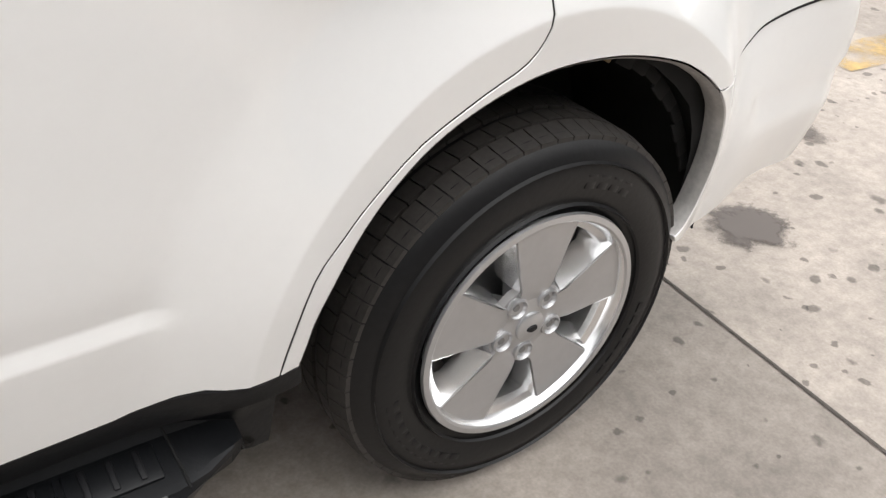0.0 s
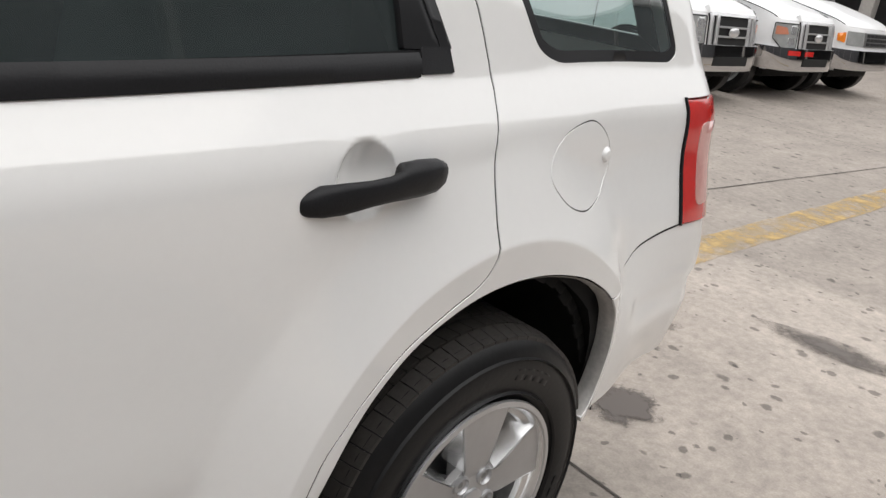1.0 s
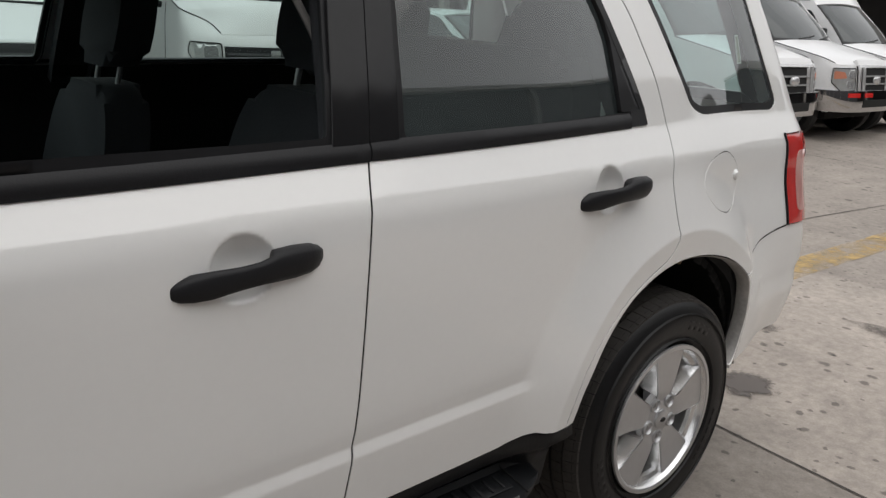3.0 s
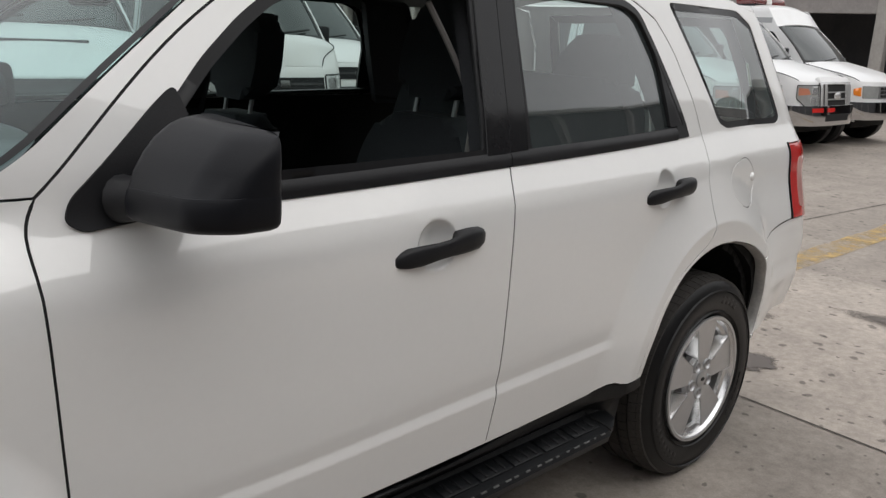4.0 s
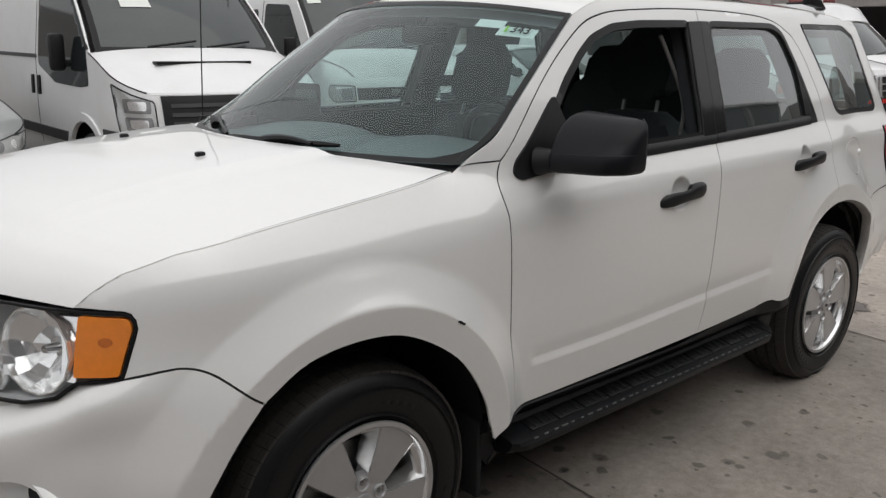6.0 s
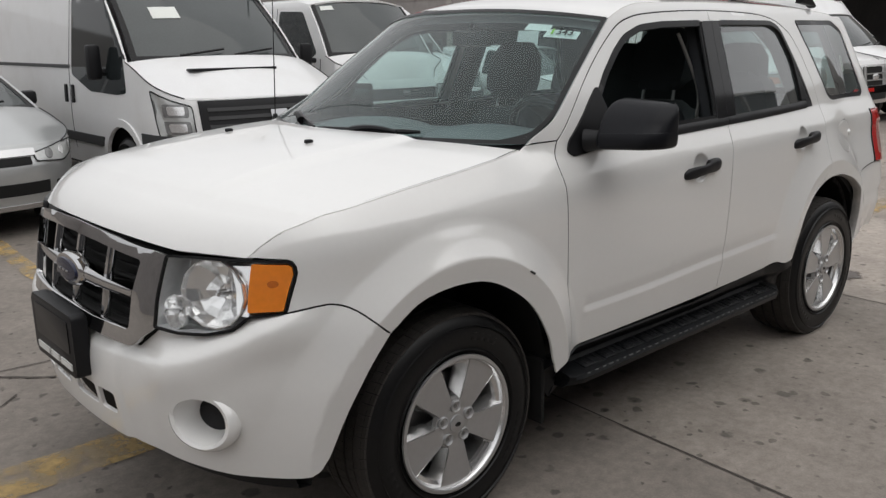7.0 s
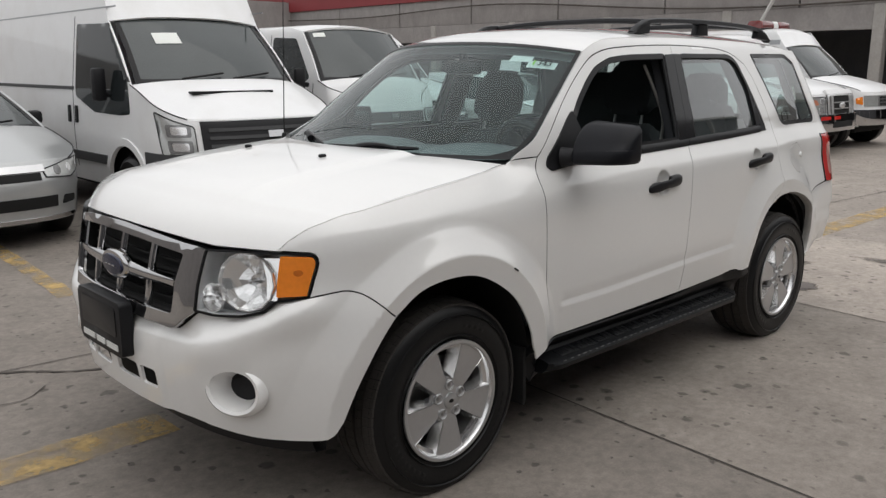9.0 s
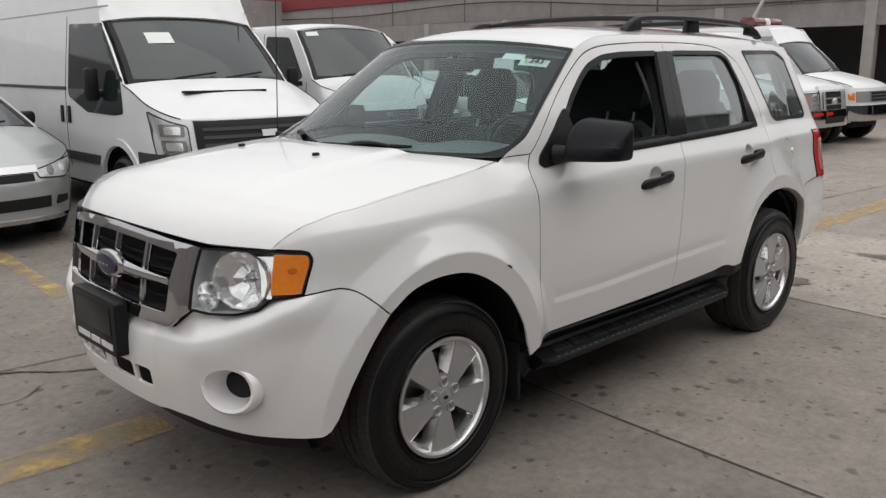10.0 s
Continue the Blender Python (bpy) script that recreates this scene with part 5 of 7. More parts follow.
    lamp_poly = [(-0.573, 0.953), (-0.578, 0.969), (-0.589, 0.980), (-0.608, 0.985), (-0.730, 0.987), (-0.905, 0.985), (-0.993, 0.979), (-1.0125, 0.857), (-1.018, 0.779), (-0.94, 0.775), (-0.85, 0.782), (-0.770, 0.802), (-0.722, 0.836), (-0.606, 0.848), (-0.578, 0.931)]
    if mir:
        # this wing stands closer in, and the unit ends short of the grille
        lamp_poly = [(u + 0.06 if u < -0.92 else u, z) for u, z in lamp_poly]
    lamp_poly = rounded(lamp_poly, 0.008)
    S.panel("lens", lamp_poly, LENS, hl, step=0.03, gap=0.004, off=0.002, depth=0, mirror=mir)
    S.panel("reflector", lamp_poly, LAMP_BACK, hl, step=0.02, gap=0.006, off=-0.088, depth=-0.084, mirror=mir)
    S.panel("chrome_strip", rounded([(-0.800, 0.975), (-0.716, 0.976), (-0.720, 0.846), (-0.756, 0.850), (-0.766, 0.91)], 0.006), FACET, hl, step=0.015, gap=0, off=-0.034, depth=0.03, mirror=mir, wob=lambda u, z: 0.24 * (0.976 - z))
    S.panel("lamp_border", lamp_poly, SATIN, hl, holes=[shrink(dense(lamp_poly if area2(lamp_poly) > 0 else lamp_poly[::-1], 0.015), 0.0045)], step=0.03, gap=-0.001, off=0.003, depth=0.02, mirror=mir)
    S.panel("amber_lens", rounded([(-0.582, 0.951), (-0.587, 0.967), (-0.597, 0.975), (-0.716, 0.978), (-0.722, 0.850), (-0.612, 0.855)], 0.006), AMBER, hl, step=0.02, gap=0.001, off=0.0045, depth=0.02, mirror=mir, label="orange turn signal lens")
    S.panel("bulb_shadow", [(-0.645 + 0.018 * math.cos(k * 0.5236), 0.926 + 0.010 * math.sin(k * 0.5236)) for k in range(12)], RED_BROWN, hl, step=0.02, gap=0, off=0.0052, depth=0, mirror=mir)
    for uu, zz, r in ((-0.850, 0.889, 0.091), (-0.970, 0.828, 0.047))[:1 if mir else 2]:
        c = S.at(uu, zz)
        n_ = S.normal(uu, zz)
        n_ = (n_ + np.array((-0.5, 0, 0.05)))
        n_ /= np.linalg.norm(n_)
        c = c - 0.028 * n_
        if mir:
            c, n_ = c * (1, -1, 1), n_ * (1, -1, 1)
        turn = Vector(n_).to_track_quat("-Y", "Z").to_matrix().to_4x4()
        bm = bmesh.new()
        seg, prof = (14, [(1.03, 0.002), (1.03, -0.008), (0.99, -0.008), (0.96, 0.004), (0.80, 0.022), (0.55, 0.038), (0.26, 0.048)])
        jig = random.Random(5)
        rings = []
        for k_, (pr, py) in enumerate(prof):
            rings.append([bm.verts.new(Matrix.Translation(c) @ turn @ Vector((r * (1.22 if r > 0.06 else 1.0) * pr * math.cos(i * math.tau / seg), py + (jig.uniform(-0.011, 0.011) if 3 < k_ else 0.0), r * pr * math.sin(i * math.tau / seg)))) for i in range(seg)])
        for a, b in zip(rings, rings[1:]):
            for i in range(seg):
                bm.faces.new((a[i], a[(i + 1) % seg], b[(i + 1) % seg], b[i]))
        bm.faces.new(rings[-1])
        bmesh.ops.recalc_face_normals(bm, faces=bm.faces)
        bowl = part("reflector_bowl", bm, FACET, hl, "", 4)
        bm = bmesh.new()
        lathe(bm, [(0.0001, 0.012), (0.008, 0.014), (0.011, 0.022), (0.011, 0.05)], 16, Matrix.Translation(c) @ turn)
        part("bulb_cap", bm, CHROME, bowl)

# framed permit sticker inside the left quarter window
q_out = [(3.043, 1.350), (3.079, 1.350), (3.083, 1.432), (3.047, 1.432)]
S.panel("permit_sticker", q_out, PAPER, suv, holes=[shrink(dense(q_out, 0.02), 0.004)], step=0.02, gap=0, off=-0.0045, depth=0.001, label="narrow white-framed window sticker")
S.panel("sticker_field", shrink(dense(q_out, 0.02), 0.004), PERMIT, suv, step=0.03, gap=0, off=-0.005, depth=0.0005)
# clips and a torn liner edge inside the left rear wheel arch
for cx_, cy_, cz_, mt_ in ((2.86, -0.70, 0.765, WIRE_TAN), (2.775, -0.66, 0.80, WHITE)):
    bm = bmesh.new()
    box(bm, -0.007, 0.007, -0.006, 0.006, -0.020, 0.020, 0.004, Matrix.Translation((cx_, cy_, cz_)) @ Matrix.Rotation(0.5, 4, "Y"))
    part("wiring_clip", bm, mt_, suv)
for k in range(9):
    a_ = radians(20 + 5.5 * k)
    bm = bmesh.new()
    box(bm, -0.022, 0.022, -0.004, 0.004, -0.010 - 0.004 * (k % 3), 0.010, 0.003, Matrix.Translation((RA[0] + 0.428 * math.cos(a_), -0.80, RA[1] + 0.428 * math.sin(a_))) @ Matrix.Rotation(-a_ + 1.57, 4, "Y"))
    part("liner_tab", bm, DARK, suv)
# fuel flap thumb catch on the left side
bm = bmesh.new()
yk = float(suv_width(np.array(2.937), np.array(1.036)))
lathe(bm, [(0.0001, -0.010), (0.010, -0.008), (0.017, 0.0), (0.019, 0.012)], 20, Matrix.Translation((2.937, -yk, 1.036)))
part("flap_catch", bm, PAINT, suv)

# wheels
for wx, ph in ((0.0, 270), (2.619, 88)):
    for sg in (-1, 1):
        wh = build_wheel("wheel", suv, ph)
        wh.matrix_basis = pose(wx, sg * 0.735, 0.362, 0, 0, 0 if sg < 0 else 180)

# bonnet
def bonnet_front(t):
    """The front edge: t from -1 (left) to 1."""
    s = np.abs(t)
    u = (U0 + (S.ux(-0.621, 0.991) - U0) * s)
    p = S.at(u, 1.012 - 0.021 * np.clip(s / 0.65, 0, 1) ** 2)
    p[..., 1] *= np.where(t > 0, -1, 1)
    return p


EDGE_T = np.array([S.at(S.ux(x, float(hood_line(x))), float(hood_line(x))) for x in np.linspace(-0.70, 0.40, 45)])


def bonnet(a, b):
    t = 2 * b - 1
    f = bonnet_front(t)
    edge_x = -0.621 + (0.346 + 0.621) * a
    edge_z = hood_line(edge_x)
    ye = np.interp(edge_x, EDGE_T[:, 0], -EDGE_T[:, 1])
    ye = ye - np.where(t > 0, far_in(edge_x, edge_z), 0.0)
    rear_x = 0.346 - 0.24 * (1 - np.abs(t) ** 2.2)
    x = f[..., 0] + (rear_x - f[..., 0]) * a
    y = f[..., 1] + (t * ye - f[..., 1]) * (step01(0, 0.35, a) * (1 - t ** 2) + t ** 2)
    s = np.abs(t)
    crown = (0.052 * np.sin(np.clip(a, 0, 1) * np.pi / 2) ** 0.6) * (1 - s ** 3) + (f[..., 2] - 0.991) * (1 - np.clip(a, 0, 1)) ** 4
    dome = 0.014 * step01(0.61, 0.52, s) * step01(0.05, 0.3, a)
    z = edge_z + crown + dome + 0.012 * np.sin(np.clip(a, 0, 1) * np.pi) * (1 - s ** 4)
    z = z - (1 - s ** 2) * 0.028 * np.clip(a, 0, 1) ** 2
    return np.stack([x, y, z], -1)


patch("bonnet", bonnet, 36, 96, PAINT, suv, "white bonnet with a low centre dome", thick=0.02)


def screen_edge(a):
    ln = np.array(SCREEN_EDGE)
    k = np.linspace(0, 1, len(ln))
    return np.interp(a, k, ln[:, 0]), np.interp(a, k, ln[:, 1])


def screen(a, b, out=0.0):
    t = 2 * b - 1
    ex, ez = screen_edge(a)
    ye = suv_width(ex, ez) - 0.004
    ye = ye - np.where(t > 0, far_in(ex, ez), 0.0) * np.abs(t)
    q = 1 - np.abs(t) ** 2.3
    x = ex - (0.235 - 0.135 * a) * q
    z = ez + (-0.005 + 0.052 * a) * q + out
    return np.stack([x, t * ye, z], -1)


patch("windscreen", screen, 20, 28, GLASS, suv, "clear laminated windscreen")


def screen_band(a, b, lo, hi):
    return screen(lo + (hi - lo) * a, b, 0.003)


patch("screen_border", lambda a, b: screen_band(a, b, -0.01, 0.045), 3, 28, SATIN, suv)
patch("screen_border", lambda a, b: screen_band(a, b, 0.965, 1.0), 2, 28, SATIN, suv)
patch("screen_border", lambda a, b: screen(a, b * 0.011, 0.003), 20, 2, SATIN, suv)
patch("screen_border", lambda a, b: screen(a, 0.989 + b * 0.011, 0.003), 20, 2, SATIN, suv)


for b0, sg in ((0.011, 1), (0.989, -1)):
    patch("screen_border", lambda a, b: screen(0.04 + 0.15 * a, b0 + sg * 0.045 * (1 - np.clip(a, 0, 1)) ** 2.2 * b, 0.0032), 8, 3, SATIN, suv)


def cowl(a, b):
    t = 2 * b - 1
    p0 = bonnet(np.full_like(a, 1.0), b) + np.array((-0.02, 0, -0.03))
    p1 = screen(np.full_like(a, 0.02), b) + np.array((0.01, 0, -0.006))
    return p0 + (p1 - p0) * a[..., None] - np.array((0, 0, 1.0)) * (0.02 * np.sin(np.clip(a, 0, 1) * np.pi))[..., None]


patch("cowl_grille", cowl, 6, 28, PLASTIC, suv, "black plastic cowl below the windscreen")


def roof(a, b):
    t = 2 * b - 1
    ln = np.array(ROOF_EDGE)
    k = (ln[:, 0] - ln[0, 0]) / (ln[-1, 0] - ln[0, 0])
    ex, ez = ln[0, 0] + (ln[-1, 0] - ln[0, 0]) * a, np.interp(a, k, ln[:, 1])
    s = np.abs(t)
    ye = suv_width(ex, ez) - np.where(t > 0, far_in(ex, ez), 0.0) * s
    q = 1 - s ** 2.6
    front = np.clip(1 - a / 0.12, 0, 1)
    x = ex - 0.10 * (1 - s ** 2.3) * front ** 1.0 * np.clip(1 - a / 0.12, 0, 1)
    z = ez + (0.047 + 0.012 * step01(0, 0.25, a)) * q
    return np.stack([x, t * ye, z], -1)


patch("roof", roof, 44, 36, PAINT, suv, "white roof panel", thick=0.02)
patch("headliner", lambda a, b: roof(a, b) - np.array((0, 0, 0.05)), 16, 16, HEADLINER, suv, "", flip=True)
for x in (1.72, 2.62):
    bm = bmesh.new()
    tube(bm, bend([(x, -0.56, 1.755), (x, -0.3, 1.772), (x, 0, 1.776), (x, 0.3, 1.772), (x, 0.56, 1.755)], 3), 0.014, 8)
    part("cross_bar", bm, PLASTIC, suv)

# front bumper, one piece round the nose
half = [Y(0, 0.715), Y(-0.2, 0.712), (-1.089, 0.711), (-1.032, 0.765), (-1.014, 0.777), (-0.94, 0.774), (-0.853, 0.780), (-0.770, 0.801), (-0.720, 0.836), (-0.640, 0.846)] + SEAM + [(S.ux(x, z), z) for x, z in FARCH2[1:]] + bend([X(-0.495, 0.40), X(-0.55, 0.372), Y(-0.70, 0.370), Y(-0.5, 0.394), Y(-0.3, 0.403), Y(0, 0.405)], 4)[1:]
outline = half + mirror_u(half)[::-1][1:-1]


def on_nose(y, z, r, n=28, rz=None):
    """An ellipse on the nose about (y, z)."""
    u, _ = Y(y, z)
    return [(u + r * math.cos(k * math.tau / n), z + (rz or r) * math.sin(k * math.tau / n)) for k in range(n)]


FOG = (-0.651, 0.540)
cuts = [on_nose(FOG[0], FOG[1], 0.085, 28, 0.066)]
cuts.append(mirror_u(cuts[0])[::-1])
for y0, y1 in ((-0.312, -0.215), (-0.195, -0.032), (0.032, 0.195), (0.215, 0.312)):
    cuts.append(rounded([Y(y0, 0.477), Y(y1, 0.477), Y(y1, 0.545), Y(y0, 0.545)], 0.012))


RIDGE_S, RIDGE_Z = (0.22, 0.39, 0.463, 0.523, 0.595, 0.66, 0.75, 0.9), (0.653, 0.678, 0.700, 0.724, 0.752, 0.785, 0.81, 0.83)


def bumper_form(u, z):
    s = np.abs(u - U0)
    zr = np.interp(s, RIDGE_S, RIDGE_Z)
    ridge = step01(0.26, 0.40, s) * step01(0.90, 0.66, s)
    d = z - zr
    pocket = -ridge * np.where(d < 0, 0.020 * np.exp(-(d / 0.075) ** 2) - 0.004 * step01(-0.1, -0.28, d), 0.020 - 0.040 * step01(0.0, 0.085, d))
    shelf = 0.016 * step01(0.665, 0.71, z) * step01(0.40, 0.26, s)
    waist = 0.008 * step01(0.195, 0.225, s) * step01(0.40, 0.30, s)
    return -pocket - shelf - waist


S.panel("front_bumper", outline, PAINT, suv, holes=cuts, step=0.013, fine=[(-0.42, 0.55, 0.22, 0.011)], wob=bumper_form, label="white front bumper cover")
S.panel("bumper_backing", [Y(-0.8, 0.36), Y(0, 0.36)] + mirror_u([Y(-0.8, 0.36)]) + mirror_u([Y(-0.8, 0.70)]) + [Y(0, 0.70), Y(-0.8, 0.70)], DARK, suv, step=0.06, gap=0, off=-0.07, depth=0)
bm = bmesh.new()
lip = [S.at(*Y(y, 0.40)) for y in np.linspace(-0.76, 0.76, 33)]
rows = [[bm.verts.new((p[0] + dx, p[1], z)) for p in lip] for dx, z in ((0.085, 0.41), (0.11, 0.35), (0.13, 0.290), (0.17, 0.284), (0.20, 0.41))]
for a, b in zip(rows, rows[1:]):
    for k in range(len(lip) - 1):
        bm.faces.new((a[k], a[k + 1], b[k + 1], b[k]))
part("air_dam", bm, PLASTIC, suv, "black lower air dam")
for sg in (-1, 1):
    c, n_ = S.at(*Y(FOG[0], FOG[1])), S.normal(*Y(FOG[0], FOG[1]))
    n_ = n_ * (1, 1, 0) + np.array((-0.30, 0, 0.16))
    n_ = n_ / np.linalg.norm(n_)
    c = c * (1, -sg, 1) - 0.010 * n_ * (1, -sg, 1)
    n_ = n_ * (1, -sg, 1)
    turn = Matrix.Translation(c) @ Vector(n_).to_track_quat("-Y", "Z").to_matrix().to_4x4() @ Matrix.Diagonal((1.16, 1, 0.87, 1))
    fog = new("fog_lamp_bezel")
    fog.parent = suv
    bm = bmesh.new()
    lathe(bm, [(0.100, 0.020), (0.102, 0.002), (0.097, -0.010), (0.088, -0.017), (0.077, -0.013), (0.069, 0.004), (0.060, 0.030), (0.050, 0.058)], 40, turn)
    part("bezel_ring", bm, PAINT, fog, "white round bezel")
    bm = bmesh.new()
    lathe(bm, [(0.0001, 0.052), (0.052, 0.056)], 24, turn)
    part("bezel_insert", bm, PLASTIC, fog)

# grille with chrome frame
G_OUT = [Y(0, 1.010), Y(-0.28, 1.001), (-1.035, 0.987), (-0.997, 0.976), (-1.015, 0.86), (-1.019, 0.772), (-1.084, 0.709), Y(-0.2, 0.714), Y(0, 0.716)]
G_IN = [Y(0, 0.974), Y(-0.2, 0.970), (-1.066, 0.954), (-1.088, 0.86), (-1.096, 0.757), Y(-0.2, 0.757), Y(0, 0.760)]
grille = new("grille")
grille.parent = suv
g_out, g_in = G_OUT + mirror_u([(u - 0.052 if u > -1.06 else u, z) for u, z in G_OUT])[::-1][1:-1], G_IN + mirror_u([(u + 0.018 if u > -1.12 else u, z) for u, z in G_IN])[::-1][1:-1]
S.panel("chrome_frame", rounded(g_out, 0.01), CHROME, grille, holes=[rounded(g_in, 0.012)], step=0.02, off=0.0, depth=0.022, label="chrome grille surround",
        wob=lambda u, z: 0.012 - 0.020 * np.clip((np.abs(u - U0) - 0.292) / 0.045, 0, 1.2) - 0.003 * step01(0.985, 1.0, z))
S.panel("grille_reveal", rounded(g_out, 0.01), DARK, grille, holes=[rounded(g_in, 0.012)], step=0.03, gap=0.004, off=-0.018, depth=0.06)
S.panel("grille_back", rounded(g_out, 0.01), DARK, grille, step=0.05, gap=0.004, off=-0.075, depth=0)
bar = [Y(y, 0.884 - 0.018 * abs(y) / 0.4) for y in np.linspace(-0.40, 0.40, 19)] + [Y(y, 0.842 + 0.006 * (abs(y) > 0.2)) for y in np.linspace(0.40, -0.40, 19)]
S.panel("chrome_bar", bar, CHROME, grille, step=0.012, gap=0, off=0.008, depth=0.06, label="chrome crossbar", wob=lambda u, z: -0.010 * np.clip(np.abs(z - 0.862) / 0.02, 0, 1) ** 2)
for y in (-0.225, 0.0, 0.225):
    S.panel("chrome_upright", rounded([Y(y - 0.008, 0.745), Y(y + 0.008, 0.745), Y(y + 0.008, 0.972), Y(y - 0.008, 0.972)], 0.004), CHROME, grille, step=0.03, gap=0, off=-0.008, depth=0.022)
for z in np.arange(0.755, 0.95, 0.032):
    if not 0.83 < z < 0.88:
        S.panel("grille_slat", [Y(y, z) for y in np.linspace(-0.38 - 0.25 * (z - 0.75), 0.38 + 0.25 * (z - 0.75), 13)] + [Y(y, z + 0.008) for y in np.linspace(0.38 + 0.25 * (z - 0.75), -0.38 - 0.25 * (z - 0.75), 13)], DARK, grille, step=0.04, gap=0, off=-0.045, depth=0.02)
badge = new("badge")
badge.parent = suv
for nm, a_, b_, o_, mt in (("badge_rim", 0.112, 0.052, -0.040, CHROME), ("badge_field", 0.090, 0.038, -0.048, NAVY)):
    bm = bmesh.new()
    rr = lathe(bm, [(0.0001, o_ - 0.006), (0.6, o_ - 0.005), (0.9, o_ - 0.002), (1.0, o_ + 0.006), (1.0, o_ + 0.03)], 36)
    for v in bm.verts:
        v.co = Vector((float(suv_nose(0.855)) + v.co.y + 0.028 + 0.25 * (v.co.x * a_) ** 2, v.co.x * a_, 0.860 + v.co.z * b_))
    part(nm, bm, mt, badge)
for k in (-1, 0, 1):
    bm = bmesh.new()
    xx = float(suv_nose(0.855)) - 0.028
    box(bm, xx, xx + 0.006, k * 0.030 - 0.009, k * 0.030 + 0.009, 0.857, 0.863, 0.001)
    part("badge_mark", bm, CHROME, badge)

# plate holder without a number plate
plate = new("plate_holder")
plate.parent = suv
px = float(suv_nose(0.65)) - 0.012
bm = bmesh.new()
prism(bm, rounded([(-0.185, 0.565), (0.185, 0.565), (0.185, 0.762), (-0.185, 0.762)], 0.02), px - 0.028, px + 0.02, "x", 0.006)
part("holder_body", bm, PLASTIC, plate, "black plastic plate holder")
bm = bmesh.new()
prism(bm, rounded([(-0.15, 0.635), (0.15, 0.635), (0.15, 0.738), (-0.15, 0.738)], 0.012), px - 0.031, px - 0.027, "x", 0.001)
part("holder_recess", bm, SATIN, plate)
for y0, y1 in ((-0.155, -0.06), (-0.045, 0.03), (0.045, 0.15)):
    bm = bmesh.new()
    box(bm, px - 0.0315, px - 0.027, y0, y1, 0.585, 0.606)
    part("lettering_bar", bm, WHITE, plate)

# screen washer nozzles, wipers, aerial
for y in (-0.282, 0.252):
    bm = bmesh.new()
    p = bonnet(np.array(0.72), np.array(0.5 + y / 1.6))
    box(bm, -0.013, 0.013, -0.011, 0.011, -0.006, 0.011, 0.005, Matrix.Translation((p[0], y, p[2])))
    part("washer_nozzle", bm, PLASTIC, suv)
for b0, a0, b1, a1 in ((0.555, 0.02, 0.225, 0.07), (0.57, 0.03, 0.745, 0.16)):
    wp = new("wiper")
    wp.parent = suv
    pts = []
    for k in range(7):
        f = 0.45 + 0.40 * k / 6
        q = screen(np.array(a0 - 0.02 + (a1 - a0) * f * 0.9), np.array(b0 + (b1 - b0) * f))
        pts.append((q[0] - 0.014, q[1], q[2] + 0.020 + 0.012 * math.sin(k / 6 * math.pi)))
    bm = bmesh.new()
    tube(bm, pts, [0.016, 0.015, 0.013, 0.011, 0.010, 0.009, 0.007], 8)
    part("wiper_arm", bm, PLASTIC, wp)
    bm = bmesh.new()
    blade = []
    for k in range(9):
        f = k / 8
        q = screen(np.array(a0 + (a1 - a0) * f), np.array(b0 + (b1 - b0) * f))
        blade.append((q[0] - 0.006, q[1], q[2] + 0.013))
    tube(bm, blade, [0.006] + [0.010] * 7 + [0.006], 6)
    part("wiper_blade", bm, SATIN, wp)
aerial = new("aerial")
aerial.parent = suv
bm = bmesh.new()
tube(bm, [(0.40, 0.79, 1.160), (0.40, 0.79, 1.21)], [0.02, 0.010], 12)
part("aerial_base", bm, PLASTIC, aerial)
bm = bmesh.new()
tube(bm, [(0.40, 0.79, 1.20), (0.43, 0.79, 1.99)], [0.0028, 0.0018], 6)
part("mast", bm, SATIN, aerial)

# paper stickers at the top of the windscreen
for b0, b1, a0, a1, kind in ((0.045, 0.130, 0.775, 0.845, "number"), (0.125, 0.195, 0.825, 0.885, "plain")):
    st = patch("windscreen_sticker", lambda a, b: screen(a0 + (a1 - a0) * a, b0 + (b1 - b0) * b, -0.004), 3, 4, PAPER, suv, "pale paper sticker")
    if kind == "number":
        c = screen(np.array((a0 + a1) / 2), np.array(b0 + (b1 - b0) * 0.40))
        e = screen(np.array((a0 + a1) / 2), np.array(b1)) - screen(np.array((a0 + a1) / 2), np.array(b0))
        f = screen(np.array(a1), np.array((b0 + b1) / 2)) - screen(np.array(a0), np.array((b0 + b1) / 2))
        # seen from outside: right is towards the left side of the car
        ex_, ey_ = Vector(-e).normalized(), Vector(f).normalized()
        ez_ = ex_.cross(ey_).normalized()
        ey_ = ez_.cross(ex_)
        mm = Matrix((ex_, ey_, ez_)).transposed().to_4x4()
        words("343", 0.045, Matrix.Translation(Vector(c) + ez_ * 0.003) @ mm, INK, st)
        bm = bmesh.new()
        box(bm, -0.052, -0.044, -0.015, 0.015, 0.001, 0.0022, 0, Matrix.Translation(Vector(c) + ez_ * 0.002) @ mm)
        part("green_stripe", bm, GREEN, st)

# scratch and chip on the wing edge
bm = bmesh.new()
for k in range(4):
    x = 0.250 + 0.0055 * k
    z = 0.826 - 0.0035 * k
    y = -float(suv_width(np.array(x), np.array(z))) - 0.0012
    bmesh.ops.create_icosphere(bm, subdivisions=1, radius=1, matrix=Matrix.Translation((x, y, z)) @ Matrix.Diagonal((0.006, 0.001, 0.0032 + 0.001 * (k % 2), 1)))
part("paint_chip", bm, SATIN, suv)

